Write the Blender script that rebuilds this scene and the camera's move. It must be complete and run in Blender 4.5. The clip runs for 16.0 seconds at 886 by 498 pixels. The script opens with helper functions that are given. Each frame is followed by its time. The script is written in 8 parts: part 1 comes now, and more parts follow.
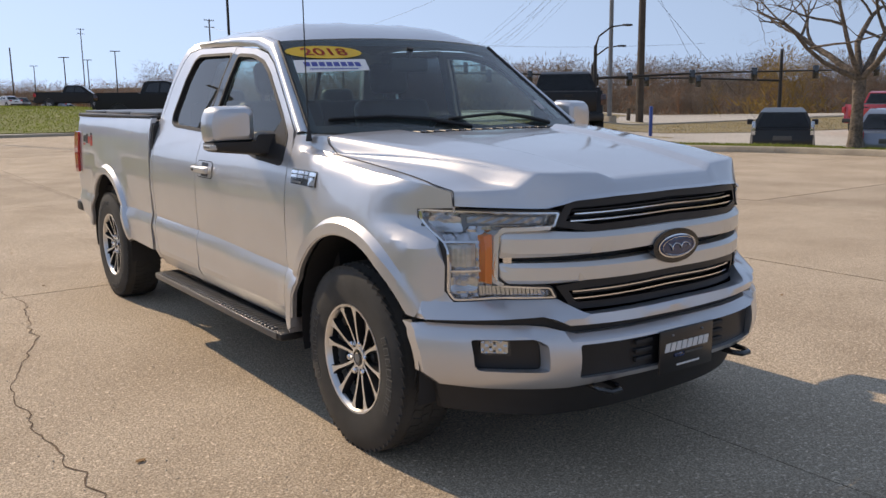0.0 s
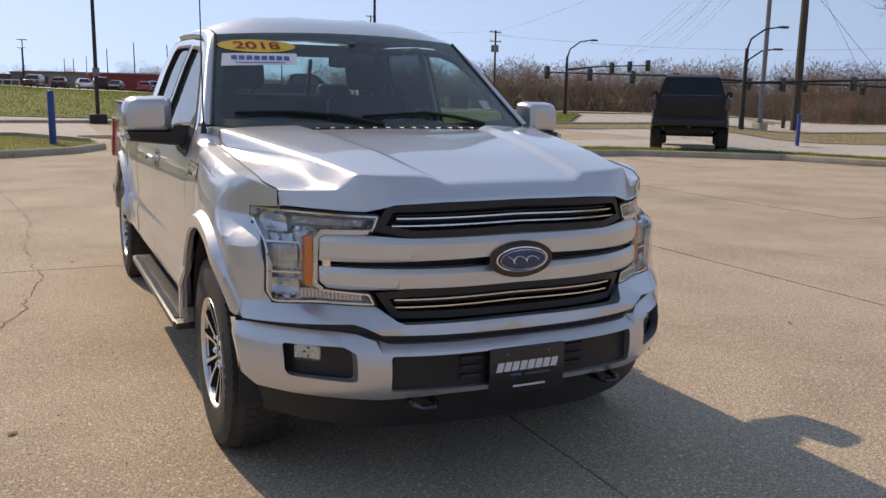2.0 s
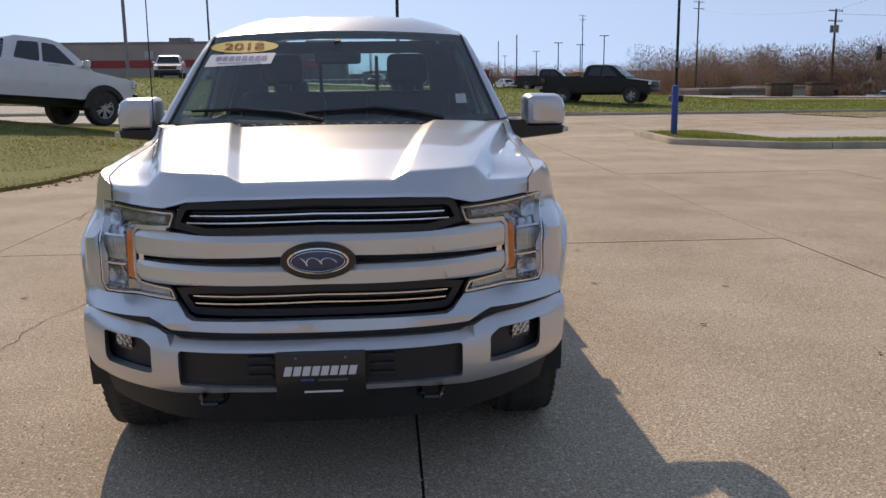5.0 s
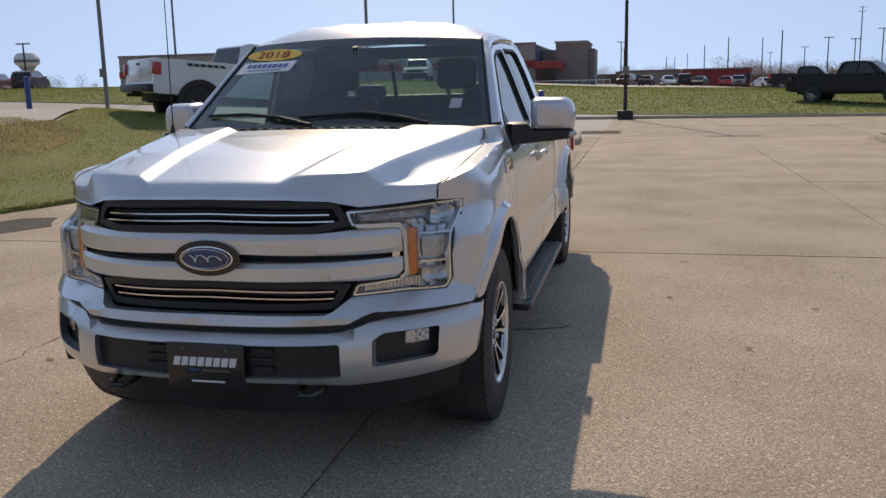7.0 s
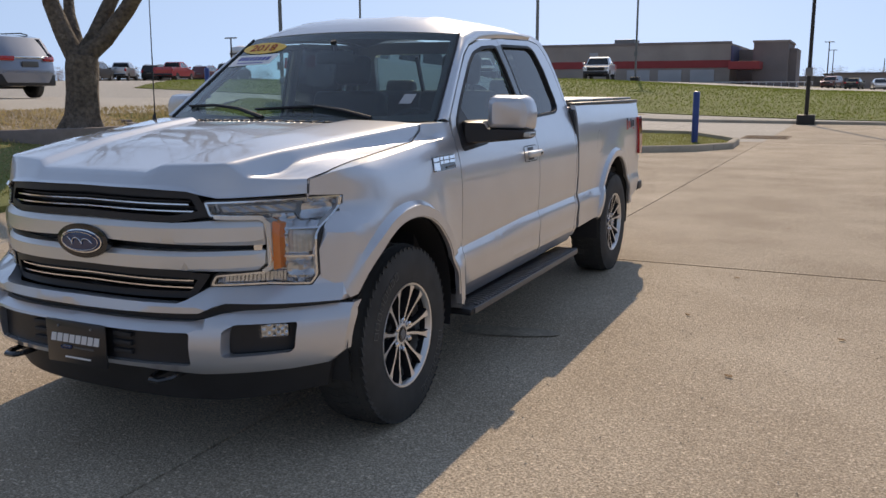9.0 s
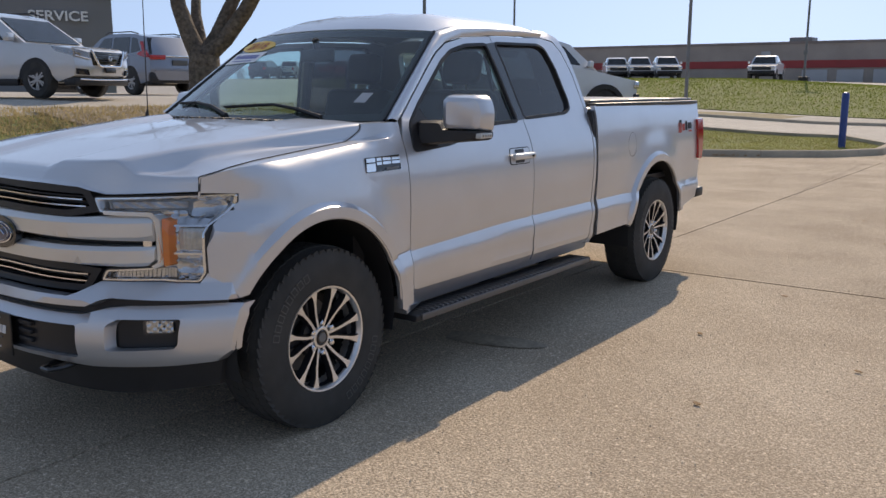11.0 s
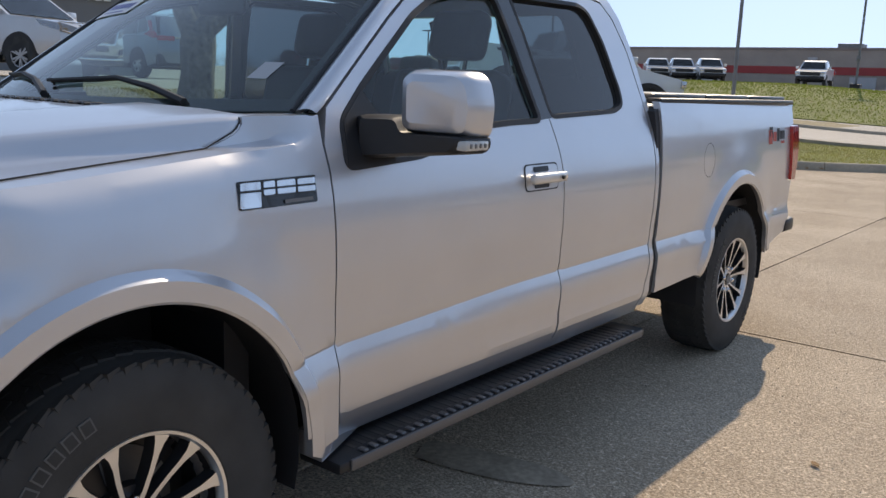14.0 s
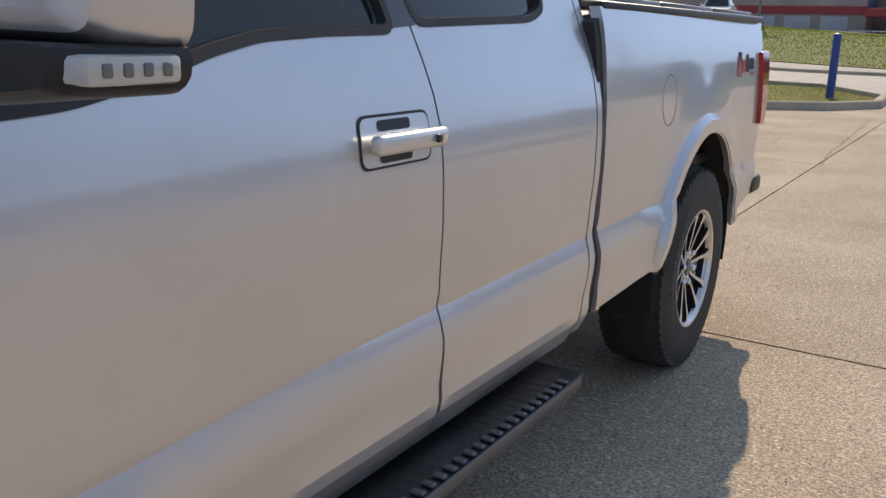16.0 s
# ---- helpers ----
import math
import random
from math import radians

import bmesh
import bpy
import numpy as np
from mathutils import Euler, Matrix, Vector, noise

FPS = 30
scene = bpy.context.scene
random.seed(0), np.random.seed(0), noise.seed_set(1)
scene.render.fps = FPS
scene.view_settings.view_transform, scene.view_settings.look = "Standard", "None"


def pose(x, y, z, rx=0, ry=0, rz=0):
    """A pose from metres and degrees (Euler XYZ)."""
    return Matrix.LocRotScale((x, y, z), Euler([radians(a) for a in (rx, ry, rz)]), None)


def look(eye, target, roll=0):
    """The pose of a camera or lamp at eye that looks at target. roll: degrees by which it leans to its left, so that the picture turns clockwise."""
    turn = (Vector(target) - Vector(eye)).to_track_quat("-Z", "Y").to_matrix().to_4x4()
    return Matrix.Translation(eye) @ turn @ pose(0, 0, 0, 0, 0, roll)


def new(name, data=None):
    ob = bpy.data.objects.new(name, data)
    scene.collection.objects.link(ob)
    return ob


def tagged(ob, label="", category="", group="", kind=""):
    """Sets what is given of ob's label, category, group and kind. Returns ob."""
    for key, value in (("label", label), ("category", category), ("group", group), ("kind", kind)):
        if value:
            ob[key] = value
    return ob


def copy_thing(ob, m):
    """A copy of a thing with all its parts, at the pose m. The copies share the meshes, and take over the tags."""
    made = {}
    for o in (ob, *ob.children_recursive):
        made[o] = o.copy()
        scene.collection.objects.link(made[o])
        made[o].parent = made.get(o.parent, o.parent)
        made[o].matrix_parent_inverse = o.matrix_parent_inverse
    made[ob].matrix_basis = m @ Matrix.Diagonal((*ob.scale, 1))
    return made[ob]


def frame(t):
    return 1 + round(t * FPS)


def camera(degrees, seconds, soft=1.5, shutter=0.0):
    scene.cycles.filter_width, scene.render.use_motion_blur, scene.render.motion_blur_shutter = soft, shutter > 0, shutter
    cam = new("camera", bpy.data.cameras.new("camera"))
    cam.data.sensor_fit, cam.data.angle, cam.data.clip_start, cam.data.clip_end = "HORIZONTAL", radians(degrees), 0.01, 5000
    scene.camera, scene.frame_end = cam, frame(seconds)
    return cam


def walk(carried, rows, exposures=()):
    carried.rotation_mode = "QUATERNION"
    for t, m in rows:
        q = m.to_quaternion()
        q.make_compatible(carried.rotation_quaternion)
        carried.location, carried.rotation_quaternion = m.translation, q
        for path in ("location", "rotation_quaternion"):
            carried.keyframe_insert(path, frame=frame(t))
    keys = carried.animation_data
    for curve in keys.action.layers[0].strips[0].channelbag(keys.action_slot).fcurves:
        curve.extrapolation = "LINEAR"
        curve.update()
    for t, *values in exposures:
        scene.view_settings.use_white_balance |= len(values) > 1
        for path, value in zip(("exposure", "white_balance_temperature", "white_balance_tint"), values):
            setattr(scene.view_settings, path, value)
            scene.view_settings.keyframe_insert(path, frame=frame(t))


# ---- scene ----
cam = camera(54.0, 16.0)
PATH = [
    (0, (-2.68, -3.119, 1.491), (-1.545, -1.509, 1.141), -0.7),
    (0.5, (-2.431, -3.221, 1.482), (-1.325, -1.592, 1.136), -0.1),
    (1, (-2.18, -3.38, 1.486), (-1.158, -1.696, 1.139), 0.3),
    (1.5, (-1.878, -3.548, 1.49), (-0.947, -1.813, 1.14), 0.9),
    (2, (-1.587, -3.611, 1.492), (-0.751, -1.83, 1.138), 1.0),
    (2.5, (-1.267, -3.751, 1.487), (-0.565, -1.912, 1.13), 1.3),
    (3, (-0.966, -3.823, 1.48), (-0.389, -1.944, 1.114), 0.9),
    (3.5, (-0.684, -3.833, 1.49), (-0.245, -1.917, 1.121), 0.6),
    (4, (-0.342, -3.92, 1.487), (-0.04, -1.979, 1.115), 0.4),
    (4.2, (-0.218, -3.925, 1.489), (0.056, -1.979, 1.114), 0.3),
    (6.3, (1.089, -3.888, 1.529), (0.837, -1.938, 1.162), -1.6),
    (6.5, (1.234, -3.863, 1.511), (0.921, -1.922, 1.146), -1.4),
    (7, (1.589, -3.818, 1.505), (1.144, -1.902, 1.141), -1.3),
    (7.5, (1.863, -3.697, 1.49), (1.327, -1.805, 1.126), -0.7),
    (8, (2.183, -3.592, 1.489), (1.499, -1.748, 1.127), -0.7),
    (8.5, (2.482, -3.483, 1.483), (1.721, -1.669, 1.12), -0.3),
    (9, (2.711, -3.324, 1.483), (1.869, -1.546, 1.118), -0.1),
    (9.2, (2.812, -3.264, 1.489), (1.925, -1.511, 1.118), 0.0),
    (11.3, (3.554, -2.56, 1.48), (2.377, -0.986, 1.115), 0.4),
    (11.5, (3.541, -2.485, 1.475), (2.352, -0.918, 1.11), 0.6),
    (12, (3.401, -2.256, 1.472), (2.196, -0.702, 1.109), 1.0),
    (12.5, (3.244, -1.962, 1.449), (2.024, -0.419, 1.09), 1.2),
    (13, (3.044, -1.646, 1.439), (1.814, -0.111, 1.076), 1.7),
    (13.5, (2.789, -1.344, 1.438), (1.569, 0.199, 1.073), 1.9),
    (14, (2.58, -1.008, 1.415), (1.37, 0.539, 1.037), 2.1),
    (14.5, (2.345, -0.654, 1.384), (1.172, 0.913, 0.973), 2.2),
    (15, (2.147, -0.329, 1.36), (1.049, 1.28, 0.907), 2.3),
    (15.5, (2.011, 0.017, 1.342), (0.93, 1.634, 0.876), 2.1),
    (16, (1.865, 0.338, 1.295), (0.837, 1.981, 0.801), 1.5),
]
walk(cam, [(t, look(eye, target, roll)) for t, eye, target, roll in PATH], exposures=[(0, 0.83, 8750, 16), (2, 0.73, 8750, 17), (3.5, 0.71, 8650, 18), (7, 0.49, 8350, 15), (9, 0.59, 8350, 15), (12, 0.76, 8350, 15), (13.5, 0.83, 8150, 13), (14.5, 0.87, 8250, 13), (16, 0.89, 8350, 14)])


# ---- light ----
SUN_FROM = Vector((-0.26, 1.0, 0.75)).normalized()
world = bpy.data.worlds.new("sky")
scene.world = world
world.use_nodes = True
wn = world.node_tree
wn.nodes.clear()
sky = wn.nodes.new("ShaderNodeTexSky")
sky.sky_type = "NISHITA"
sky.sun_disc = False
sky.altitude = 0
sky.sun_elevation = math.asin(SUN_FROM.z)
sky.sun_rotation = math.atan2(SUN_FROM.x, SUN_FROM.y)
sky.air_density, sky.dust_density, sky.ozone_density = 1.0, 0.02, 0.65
wbg = wn.nodes.new("ShaderNodeBackground")
wbg.inputs["Strength"].default_value = 0.15
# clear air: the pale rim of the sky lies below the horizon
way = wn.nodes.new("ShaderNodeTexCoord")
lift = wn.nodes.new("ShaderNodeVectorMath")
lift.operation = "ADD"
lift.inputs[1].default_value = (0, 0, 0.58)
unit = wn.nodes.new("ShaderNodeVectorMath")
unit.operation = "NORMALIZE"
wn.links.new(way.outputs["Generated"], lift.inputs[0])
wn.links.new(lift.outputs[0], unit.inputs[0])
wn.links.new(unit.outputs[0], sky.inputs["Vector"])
wout = wn.nodes.new("ShaderNodeOutputWorld")
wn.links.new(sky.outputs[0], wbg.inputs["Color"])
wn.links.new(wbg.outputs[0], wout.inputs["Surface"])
sun_data = bpy.data.lights.new("sun", "SUN")
sun_data.energy, sun_data.angle, sun_data.color = 1.8, radians(0.53), (1.0, 0.93, 0.82)
sun = new("sun", sun_data)
sun.matrix_world = look(SUN_FROM * 50, (0, 0, 0))


# ---- materials ----
def mat(name, color, rough=0.5, metal=0.0, **kw):
    """Principled material. kw: coat, coat_rough, trans, ior, emit, spec, alpha;
    noise=(scale, amount) mottles the colour, fine=(scale, amount) adds grain, bump=(scale, height)."""
    m = bpy.data.materials.new(name)
    m.use_nodes = True
    nt = m.node_tree
    p = nt.nodes["Principled BSDF"]
    p.inputs["Base Color"].default_value = (*color, 1)
    p.inputs["Roughness"].default_value = rough
    p.inputs["Metallic"].default_value = metal
    for key, sock in (("coat", "Coat Weight"), ("coat_rough", "Coat Roughness"), ("trans", "Transmission Weight"), ("ior", "IOR"),
                      ("spec", "Specular IOR Level"), ("alpha", "Alpha"), ("coat_ior", "Coat IOR")):
        if key in kw:
            p.inputs[sock].default_value = kw[key]
    if "emit" in kw:
        p.inputs["Emission Color"].default_value = (*color, 1)
        p.inputs["Emission Strength"].default_value = kw["emit"]
    co = nt.nodes.new("ShaderNodeTexCoord")
    space = co.outputs[kw.get("space", "Object")]
    last = None
    for key in ("noise", "fine"):
        if key not in kw:
            continue
        scale, amount = kw[key]
        n = nt.nodes.new("ShaderNodeTexNoise")
        n.inputs["Scale"].default_value, n.inputs["Detail"].default_value = scale, 6
        nt.links.new(space, n.inputs["Vector"])
        r = nt.nodes.new("ShaderNodeMapRange")
        r.inputs[1].default_value, r.inputs[2].default_value = 0.3, 0.7
        r.inputs[3].default_value, r.inputs[4].default_value = 1 - amount, 1 + amount
        nt.links.new(n.outputs[0], r.inputs[0])
        v = nt.nodes.new("ShaderNodeVectorMath")
        v.operation = "SCALE"
        if last is None:
            v.inputs[0].default_value = color
        else:
            nt.links.new(last, v.inputs[0])
        nt.links.new(r.outputs[0], v.inputs["Scale"])
        last = v.outputs[0]
    if last is not None:
        nt.links.new(last, p.inputs["Base Color"])
    if "bump" in kw:
        scale, height = kw["bump"]
        n = nt.nodes.new("ShaderNodeTexNoise")
        n.inputs["Scale"].default_value, n.inputs["Detail"].default_value = scale, 8
        nt.links.new(space, n.inputs["Vector"])
        b = nt.nodes.new("ShaderNodeBump")
        b.inputs["Strength"].default_value, b.inputs["Distance"].default_value = kw.get("bump_strength", 0.6), height
        nt.links.new(n.outputs[0], b.inputs["Height"])
        nt.links.new(b.outputs[0], p.inputs["Normal"])
    return m


def glass_mat(name, tint, rough=0.0, haze=0.02):
    """Thin tinted pane: clear straight-through light under a mirror-like skin."""
    m = bpy.data.materials.new(name)
    m.use_nodes = True
    nt = m.node_tree
    nt.nodes.clear()
    tr = nt.nodes.new("ShaderNodeBsdfTransparent")
    tr.inputs[0].default_value = (*tint, 1)
    gl = nt.nodes.new("ShaderNodeBsdfGlossy")
    gl.inputs["Roughness"].default_value = rough
    lw = nt.nodes.new("ShaderNodeLayerWeight")
    lw.inputs[0].default_value = 0.5
    fr = nt.nodes.new("ShaderNodeMath")
    fr.operation = "POWER"
    fr.inputs[1].default_value = 4.0
    nt.links.new(lw.outputs["Facing"], fr.inputs[0])
    base = nt.nodes.new("ShaderNodeMath")
    base.operation = "MULTIPLY_ADD"
    base.inputs[1].default_value, base.inputs[2].default_value = 0.9, 0.06
    nt.links.new(fr.outputs[0], base.inputs[0])
    mx = nt.nodes.new("ShaderNodeMixShader")
    out = nt.nodes.new("ShaderNodeOutputMaterial")
    # a small share of white diffuse greys the pane, set by haze
    veil = nt.nodes.new("ShaderNodeBsdfDiffuse")
    veil.inputs[0].default_value = (0.8, 0.8, 0.8, 1)
    veiled = nt.nodes.new("ShaderNodeMixShader")
    veiled.inputs[0].default_value = haze
    nt.links.new(tr.outputs[0], veiled.inputs[1])
    nt.links.new(veil.outputs[0], veiled.inputs[2])
    nt.links.new(base.outputs[0], mx.inputs[0])
    nt.links.new(veiled.outputs[0], mx.inputs[1])
    nt.links.new(gl.outputs[0], mx.inputs[2])
    nt.links.new(mx.outputs[0], out.inputs[0])
    return m


def paint(name, color, flake=True, metal=0.55, rough=0.32):
    """Car paint: coloured base, metal flake, clear coat."""
    m = mat(name, color, rough, metal, coat=1.0, coat_rough=0.06, coat_ior=1.7, noise=(3.0, 0.03))
    if flake:
        nt = m.node_tree
        p = nt.nodes["Principled BSDF"]
        co = nt.nodes.new("ShaderNodeTexCoord")
        v = nt.nodes.new("ShaderNodeTexVoronoi")
        v.inputs["Scale"].default_value = 900
        nt.links.new(co.outputs["Object"], v.inputs["Vector"])
        b = nt.nodes.new("ShaderNodeBump")
        b.inputs["Strength"].default_value, b.inputs["Distance"].default_value = 0.06, 0.0004
        nt.links.new(v.outputs["Distance"], b.inputs["Height"])
        nt.links.new(b.outputs[0], p.inputs["Normal"])
    return m


SILVER = paint("silver_paint", (0.64, 0.645, 0.67), True, 0.74, 0.37)
GRILLE_SILVER = mat("satin_silver", (0.74, 0.73, 0.71), 0.38, 0.75, coat=0.4, coat_rough=0.1, noise=(4, 0.03))
BLACK_PLASTIC = mat("black_plastic", (0.018, 0.018, 0.020), 0.42, noise=(8, 0.15), bump=(400, 0.0004))
TRIM = mat("dark_trim", (0.024, 0.024, 0.026), 0.6, noise=(5, 0.2))
GLOSS_BLACK = mat("gloss_black", (0.012, 0.012, 0.014), 0.12, coat=0.6)
RUBBER = mat("tyre_rubber", (0.042, 0.041, 0.039), 0.75, noise=(7, 0.3), bump=(120, 0.0006))
LETTER_GREY = mat("tyre_print", (0.11, 0.11, 0.105), 0.7)
CHROME = mat("chrome", (0.85, 0.85, 0.86), 0.08, 1.0)
MACHINED = mat("machined_alloy", (0.82, 0.82, 0.82), 0.30, 0.9)
DARK_ALLOY = mat("dark_alloy", (0.035, 0.036, 0.04), 0.35, 0.5)
WINDSHIELD_GLASS = glass_mat("windshield_glass", (0.66, 0.83, 0.80), haze=0.03)
SIDE_GLASS = glass_mat("side_glass", (0.62, 0.78, 0.77), haze=0.012)
PRIVACY_GLASS = glass_mat("privacy_glass", (0.10, 0.115, 0.13), haze=0.03)
LENS_CLEAR = glass_mat("lens_clear", (0.96, 0.97, 0.98), haze=0.03)
AMBER = mat("amber_lens", (0.95, 0.21, 0.005), 0.3, coat=0.3, bump=(90, 0.002))
RED_LENS = mat("red_lens", (0.50, 0.015, 0.02), 0.12, coat=1.0)
REFLECTOR = mat("lamp_reflector", (0.60, 0.62, 0.64), 0.14, 1.0, bump=(45, 0.004))
SEAT = mat("dark_leather", (0.03, 0.03, 0.032), 0.55, noise=(10, 0.2), bump=(60, 0.002))
BLUE_OVAL = mat("badge_blue", (0.012, 0.035, 0.11), 0.2, coat=1.0)
PLATE_BLACK = mat("plate_black", (0.014, 0.014, 0.016), 0.3, coat=0.4)
WHITE = mat("white_print", (0.78, 0.78, 0.78), 0.4)
RED_PRINT = mat("red_print", (0.55, 0.06, 0.03), 0.45)
YELLOW = mat("yellow_sticker", (0.85, 0.50, 0.03), 0.4, noise=(9, 0.06))
STICKER_BLUE = mat("sticker_blue", (0.05, 0.07, 0.33), 0.4)
COVER = mat("tonneau_vinyl", (0.05, 0.05, 0.052), 0.33, noise=(5, 0.15), bump=(30, 0.002))
POST_BLUE = mat("blue_post_paint", (0.018, 0.06, 0.26), 0.4, noise=(6, 0.15), coat=0.3)
CONCRETE_KERB = mat("kerb_concrete", (0.44, 0.37, 0.28), 0.9, noise=(1.6, 0.18), fine=(25, 0.12), bump=(60, 0.004))
WOOD_POLE = mat("weathered_pole", (0.085, 0.065, 0.05), 0.85, noise=(2.0, 0.25), fine=(30, 0.2), bump=(20, 0.01))
STEEL = mat("galvanised_steel", (0.22, 0.22, 0.22), 0.55, 0.5, noise=(3, 0.15))
DARK_STEEL = mat("bronze_steel", (0.035, 0.03, 0.027), 0.5, 0.3, noise=(3, 0.15))
BARK = mat("bark", (0.15, 0.12, 0.095), 0.95, noise=(3, 0.35), fine=(16, 0.45), bump=(14, 0.05), bump_strength=1.0)


def ground_mat(name, base, dark, light, rough=0.9, big=0.12, mid=1.3, speck=90, crack=0.0, bump=0.004):
    """Ground surface with broad stains, mid mottling and fine speckle in world metres."""
    m = bpy.data.materials.new(name)
    m.use_nodes = True
    nt = m.node_tree
    p = nt.nodes["Principled BSDF"]
    p.inputs["Roughness"].default_value = rough
    co = nt.nodes.new("ShaderNodeTexCoord")

    def field(scale, detail=5, lo=0.35, hi=0.65):
        n = nt.nodes.new("ShaderNodeTexNoise")
        n.inputs["Scale"].default_value, n.inputs["Detail"].default_value = scale, detail
        nt.links.new(co.outputs["Object"], n.inputs["Vector"])
        r = nt.nodes.new("ShaderNodeMapRange")
        r.inputs[1].default_value, r.inputs[2].default_value = lo, hi
        nt.links.new(n.outputs[0], r.inputs[0])
        return n, r.outputs[0]

    def blend(a, b, fac, weight):
        mx = nt.nodes.new("ShaderNodeMix")
        mx.data_type = "RGBA"
        k = nt.nodes.new("ShaderNodeMath")
        k.operation = "MULTIPLY"
        nt.links.new(fac, k.inputs[0])
        k.inputs[1].default_value = weight
        nt.links.new(k.outputs[0], mx.inputs[0])
        for s, c in ((mx.inputs[6], a), (mx.inputs[7], b)):
            if isinstance(c, tuple):
                s.default_value = (*c, 1)
            else:
                nt.links.new(c, s)
        return mx.outputs[2]

    _, f1 = field(big)
    _, f2 = field(mid, 8)
    n3, f3 = field(speck, 3, 0.42, 0.62)
    _, f4 = field(speck * 0.45, 2, 0.60, 0.68)
    c = blend(base, dark, f1, 0.5)
    c = blend(c, light, f2, 0.5)
    c = blend(c, dark, f3, 0.7)
    c = blend(c, light, f4, 0.75)
    vo = nt.nodes.new("ShaderNodeTexVoronoi")
    vo.inputs["Scale"].default_value = speck * 2.2
    nt.links.new(co.outputs["Object"], vo.inputs["Vector"])
    g = nt.nodes.new("ShaderNodeSeparateColor")
    nt.links.new(vo.outputs["Color"], g.inputs[0])
    grain = nt.nodes.new("ShaderNodeMapRange")
    grain.inputs[3].default_value, grain.inputs[4].default_value = 0.66, 1.34
    nt.links.new(g.outputs[0], grain.inputs[0])
    gv = nt.nodes.new("ShaderNodeVectorMath")
    gv.operation = "SCALE"
    nt.links.new(c, gv.inputs[0])
    nt.links.new(grain.outputs[0], gv.inputs["Scale"])
    c = gv.outputs[0]
    info = nt.nodes.new("ShaderNodeObjectInfo")
    r = nt.nodes.new("ShaderNodeMapRange")
    r.inputs[3].default_value, r.inputs[4].default_value = 0.94, 1.06
    nt.links.new(info.outputs["Random"], r.inputs[0])
    v = nt.nodes.new("ShaderNodeVectorMath")
    v.operation = "SCALE"
    nt.links.new(c, v.inputs[0])
    nt.links.new(r.outputs[0], v.inputs["Scale"])
    nt.links.new(v.outputs[0], p.inputs["Base Color"])
    b = nt.nodes.new("ShaderNodeBump")
    b.inputs["Strength"].default_value, b.inputs["Distance"].default_value = 0.7, bump
    nt.links.new(n3.outputs[0], b.inputs["Height"])
    nt.links.new(b.outputs[0], p.inputs["Normal"])
    return m


CONCRETE = ground_mat("lot_concrete", (0.515, 0.408, 0.297), (0.235, 0.172, 0.115), (0.77, 0.645, 0.50), mid=0.9, speck=92, bump=0.010)
JOINT = mat("joint_filler", (0.07, 0.06, 0.05), 0.95, noise=(3, 0.3), fine=(40, 0.3))
CRACK = mat("crack_dirt", (0.13, 0.085, 0.055), 0.95, noise=(6, 0.4))
OIL = mat("oil_stain", (0.37, 0.30, 0.225), 0.7, noise=(5, 0.3), fine=(40, 0.2))
RUST = mat("rusty_iron", (0.16, 0.10, 0.06), 0.8, 0.3, noise=(6, 0.3))
# paler than the lot's concrete: grazing sun glare is put into the colour
LANE = ground_mat("lane_concrete_glare", (0.52, 0.475, 0.41), (0.42, 0.37, 0.31), (0.60, 0.56, 0.50))
ASPHALT = ground_mat("far_asphalt", (0.13, 0.125, 0.12), (0.09, 0.088, 0.085), (0.19, 0.18, 0.17))
TURF = ground_mat("turf_soil", (0.17, 0.20, 0.05), (0.165, 0.165, 0.05), (0.205, 0.235, 0.06), mid=0.6, speck=30, bump=0.03)
DRY = ground_mat("dry_field", (0.31, 0.25, 0.14), (0.25, 0.20, 0.11), (0.38, 0.31, 0.18), mid=0.3, speck=12, bump=0.03)


# ---- building helpers ----
from mathutils.geometry import delaunay_2d_cdt


def empty_thing(name, m, label, category, group="", kind=""):
    ob = new(name)
    ob.empty_display_size = 0.2
    ob.matrix_world = m
    return tagged(ob, label, category, group, kind)


def mesh_of(bm, name, material, smooth=True, angle=32):
    me = bpy.data.meshes.new(name)
    bm.to_mesh(me)
    bm.free()
    for one in material if isinstance(material, (list, tuple)) else [material]:
        me.materials.append(one)
    if smooth:
        me.shade_smooth()
        me.set_sharp_from_angle(angle=radians(angle))
    return me


def part(name, bm, material, parent, label="", smooth=True, angle=32):
    ob = new(name, mesh_of(bm, name, material, smooth, angle))
    ob.parent = parent
    if label:
        tagged(ob, label)
    return ob


def solo(name, bm, material, label, category, group="", kind="", m=None, smooth=True, angle=32):
    ob = new(name, mesh_of(bm, name, material, smooth, angle))
    if m is not None:
        ob.matrix_world = m
    return tagged(ob, label, category, group, kind)


def add_box(bm, x0, x1, y0, y1, z0, z1, bevel=0.0, m=None, seg=2):
    made = bmesh.ops.create_cube(bm, size=1)["verts"]
    for v in made:
        v.co = Vector((x0 + (v.co.x + 0.5) * (x1 - x0), y0 + (v.co.y + 0.5) * (y1 - y0), z0 + (v.co.z + 0.5) * (z1 - z0)))
    if bevel:
        edges = list({e for v in made for e in v.link_edges})
        made = list({v for f in bmesh.ops.bevel(bm, geom=edges, offset=bevel, segments=seg, affect="EDGES", profile=0.5)["faces"] for v in f.verts} | {v for v in made if v.is_valid})
    if m is not None:
        bmesh.ops.transform(bm, matrix=m, verts=[v for v in made if v.is_valid])
    return bm


def box(x0, x1, y0, y1, z0, z1, bevel=0.0, m=None, seg=2):
    return add_box(bmesh.new(), x0, x1, y0, y1, z0, z1, bevel, m, seg)


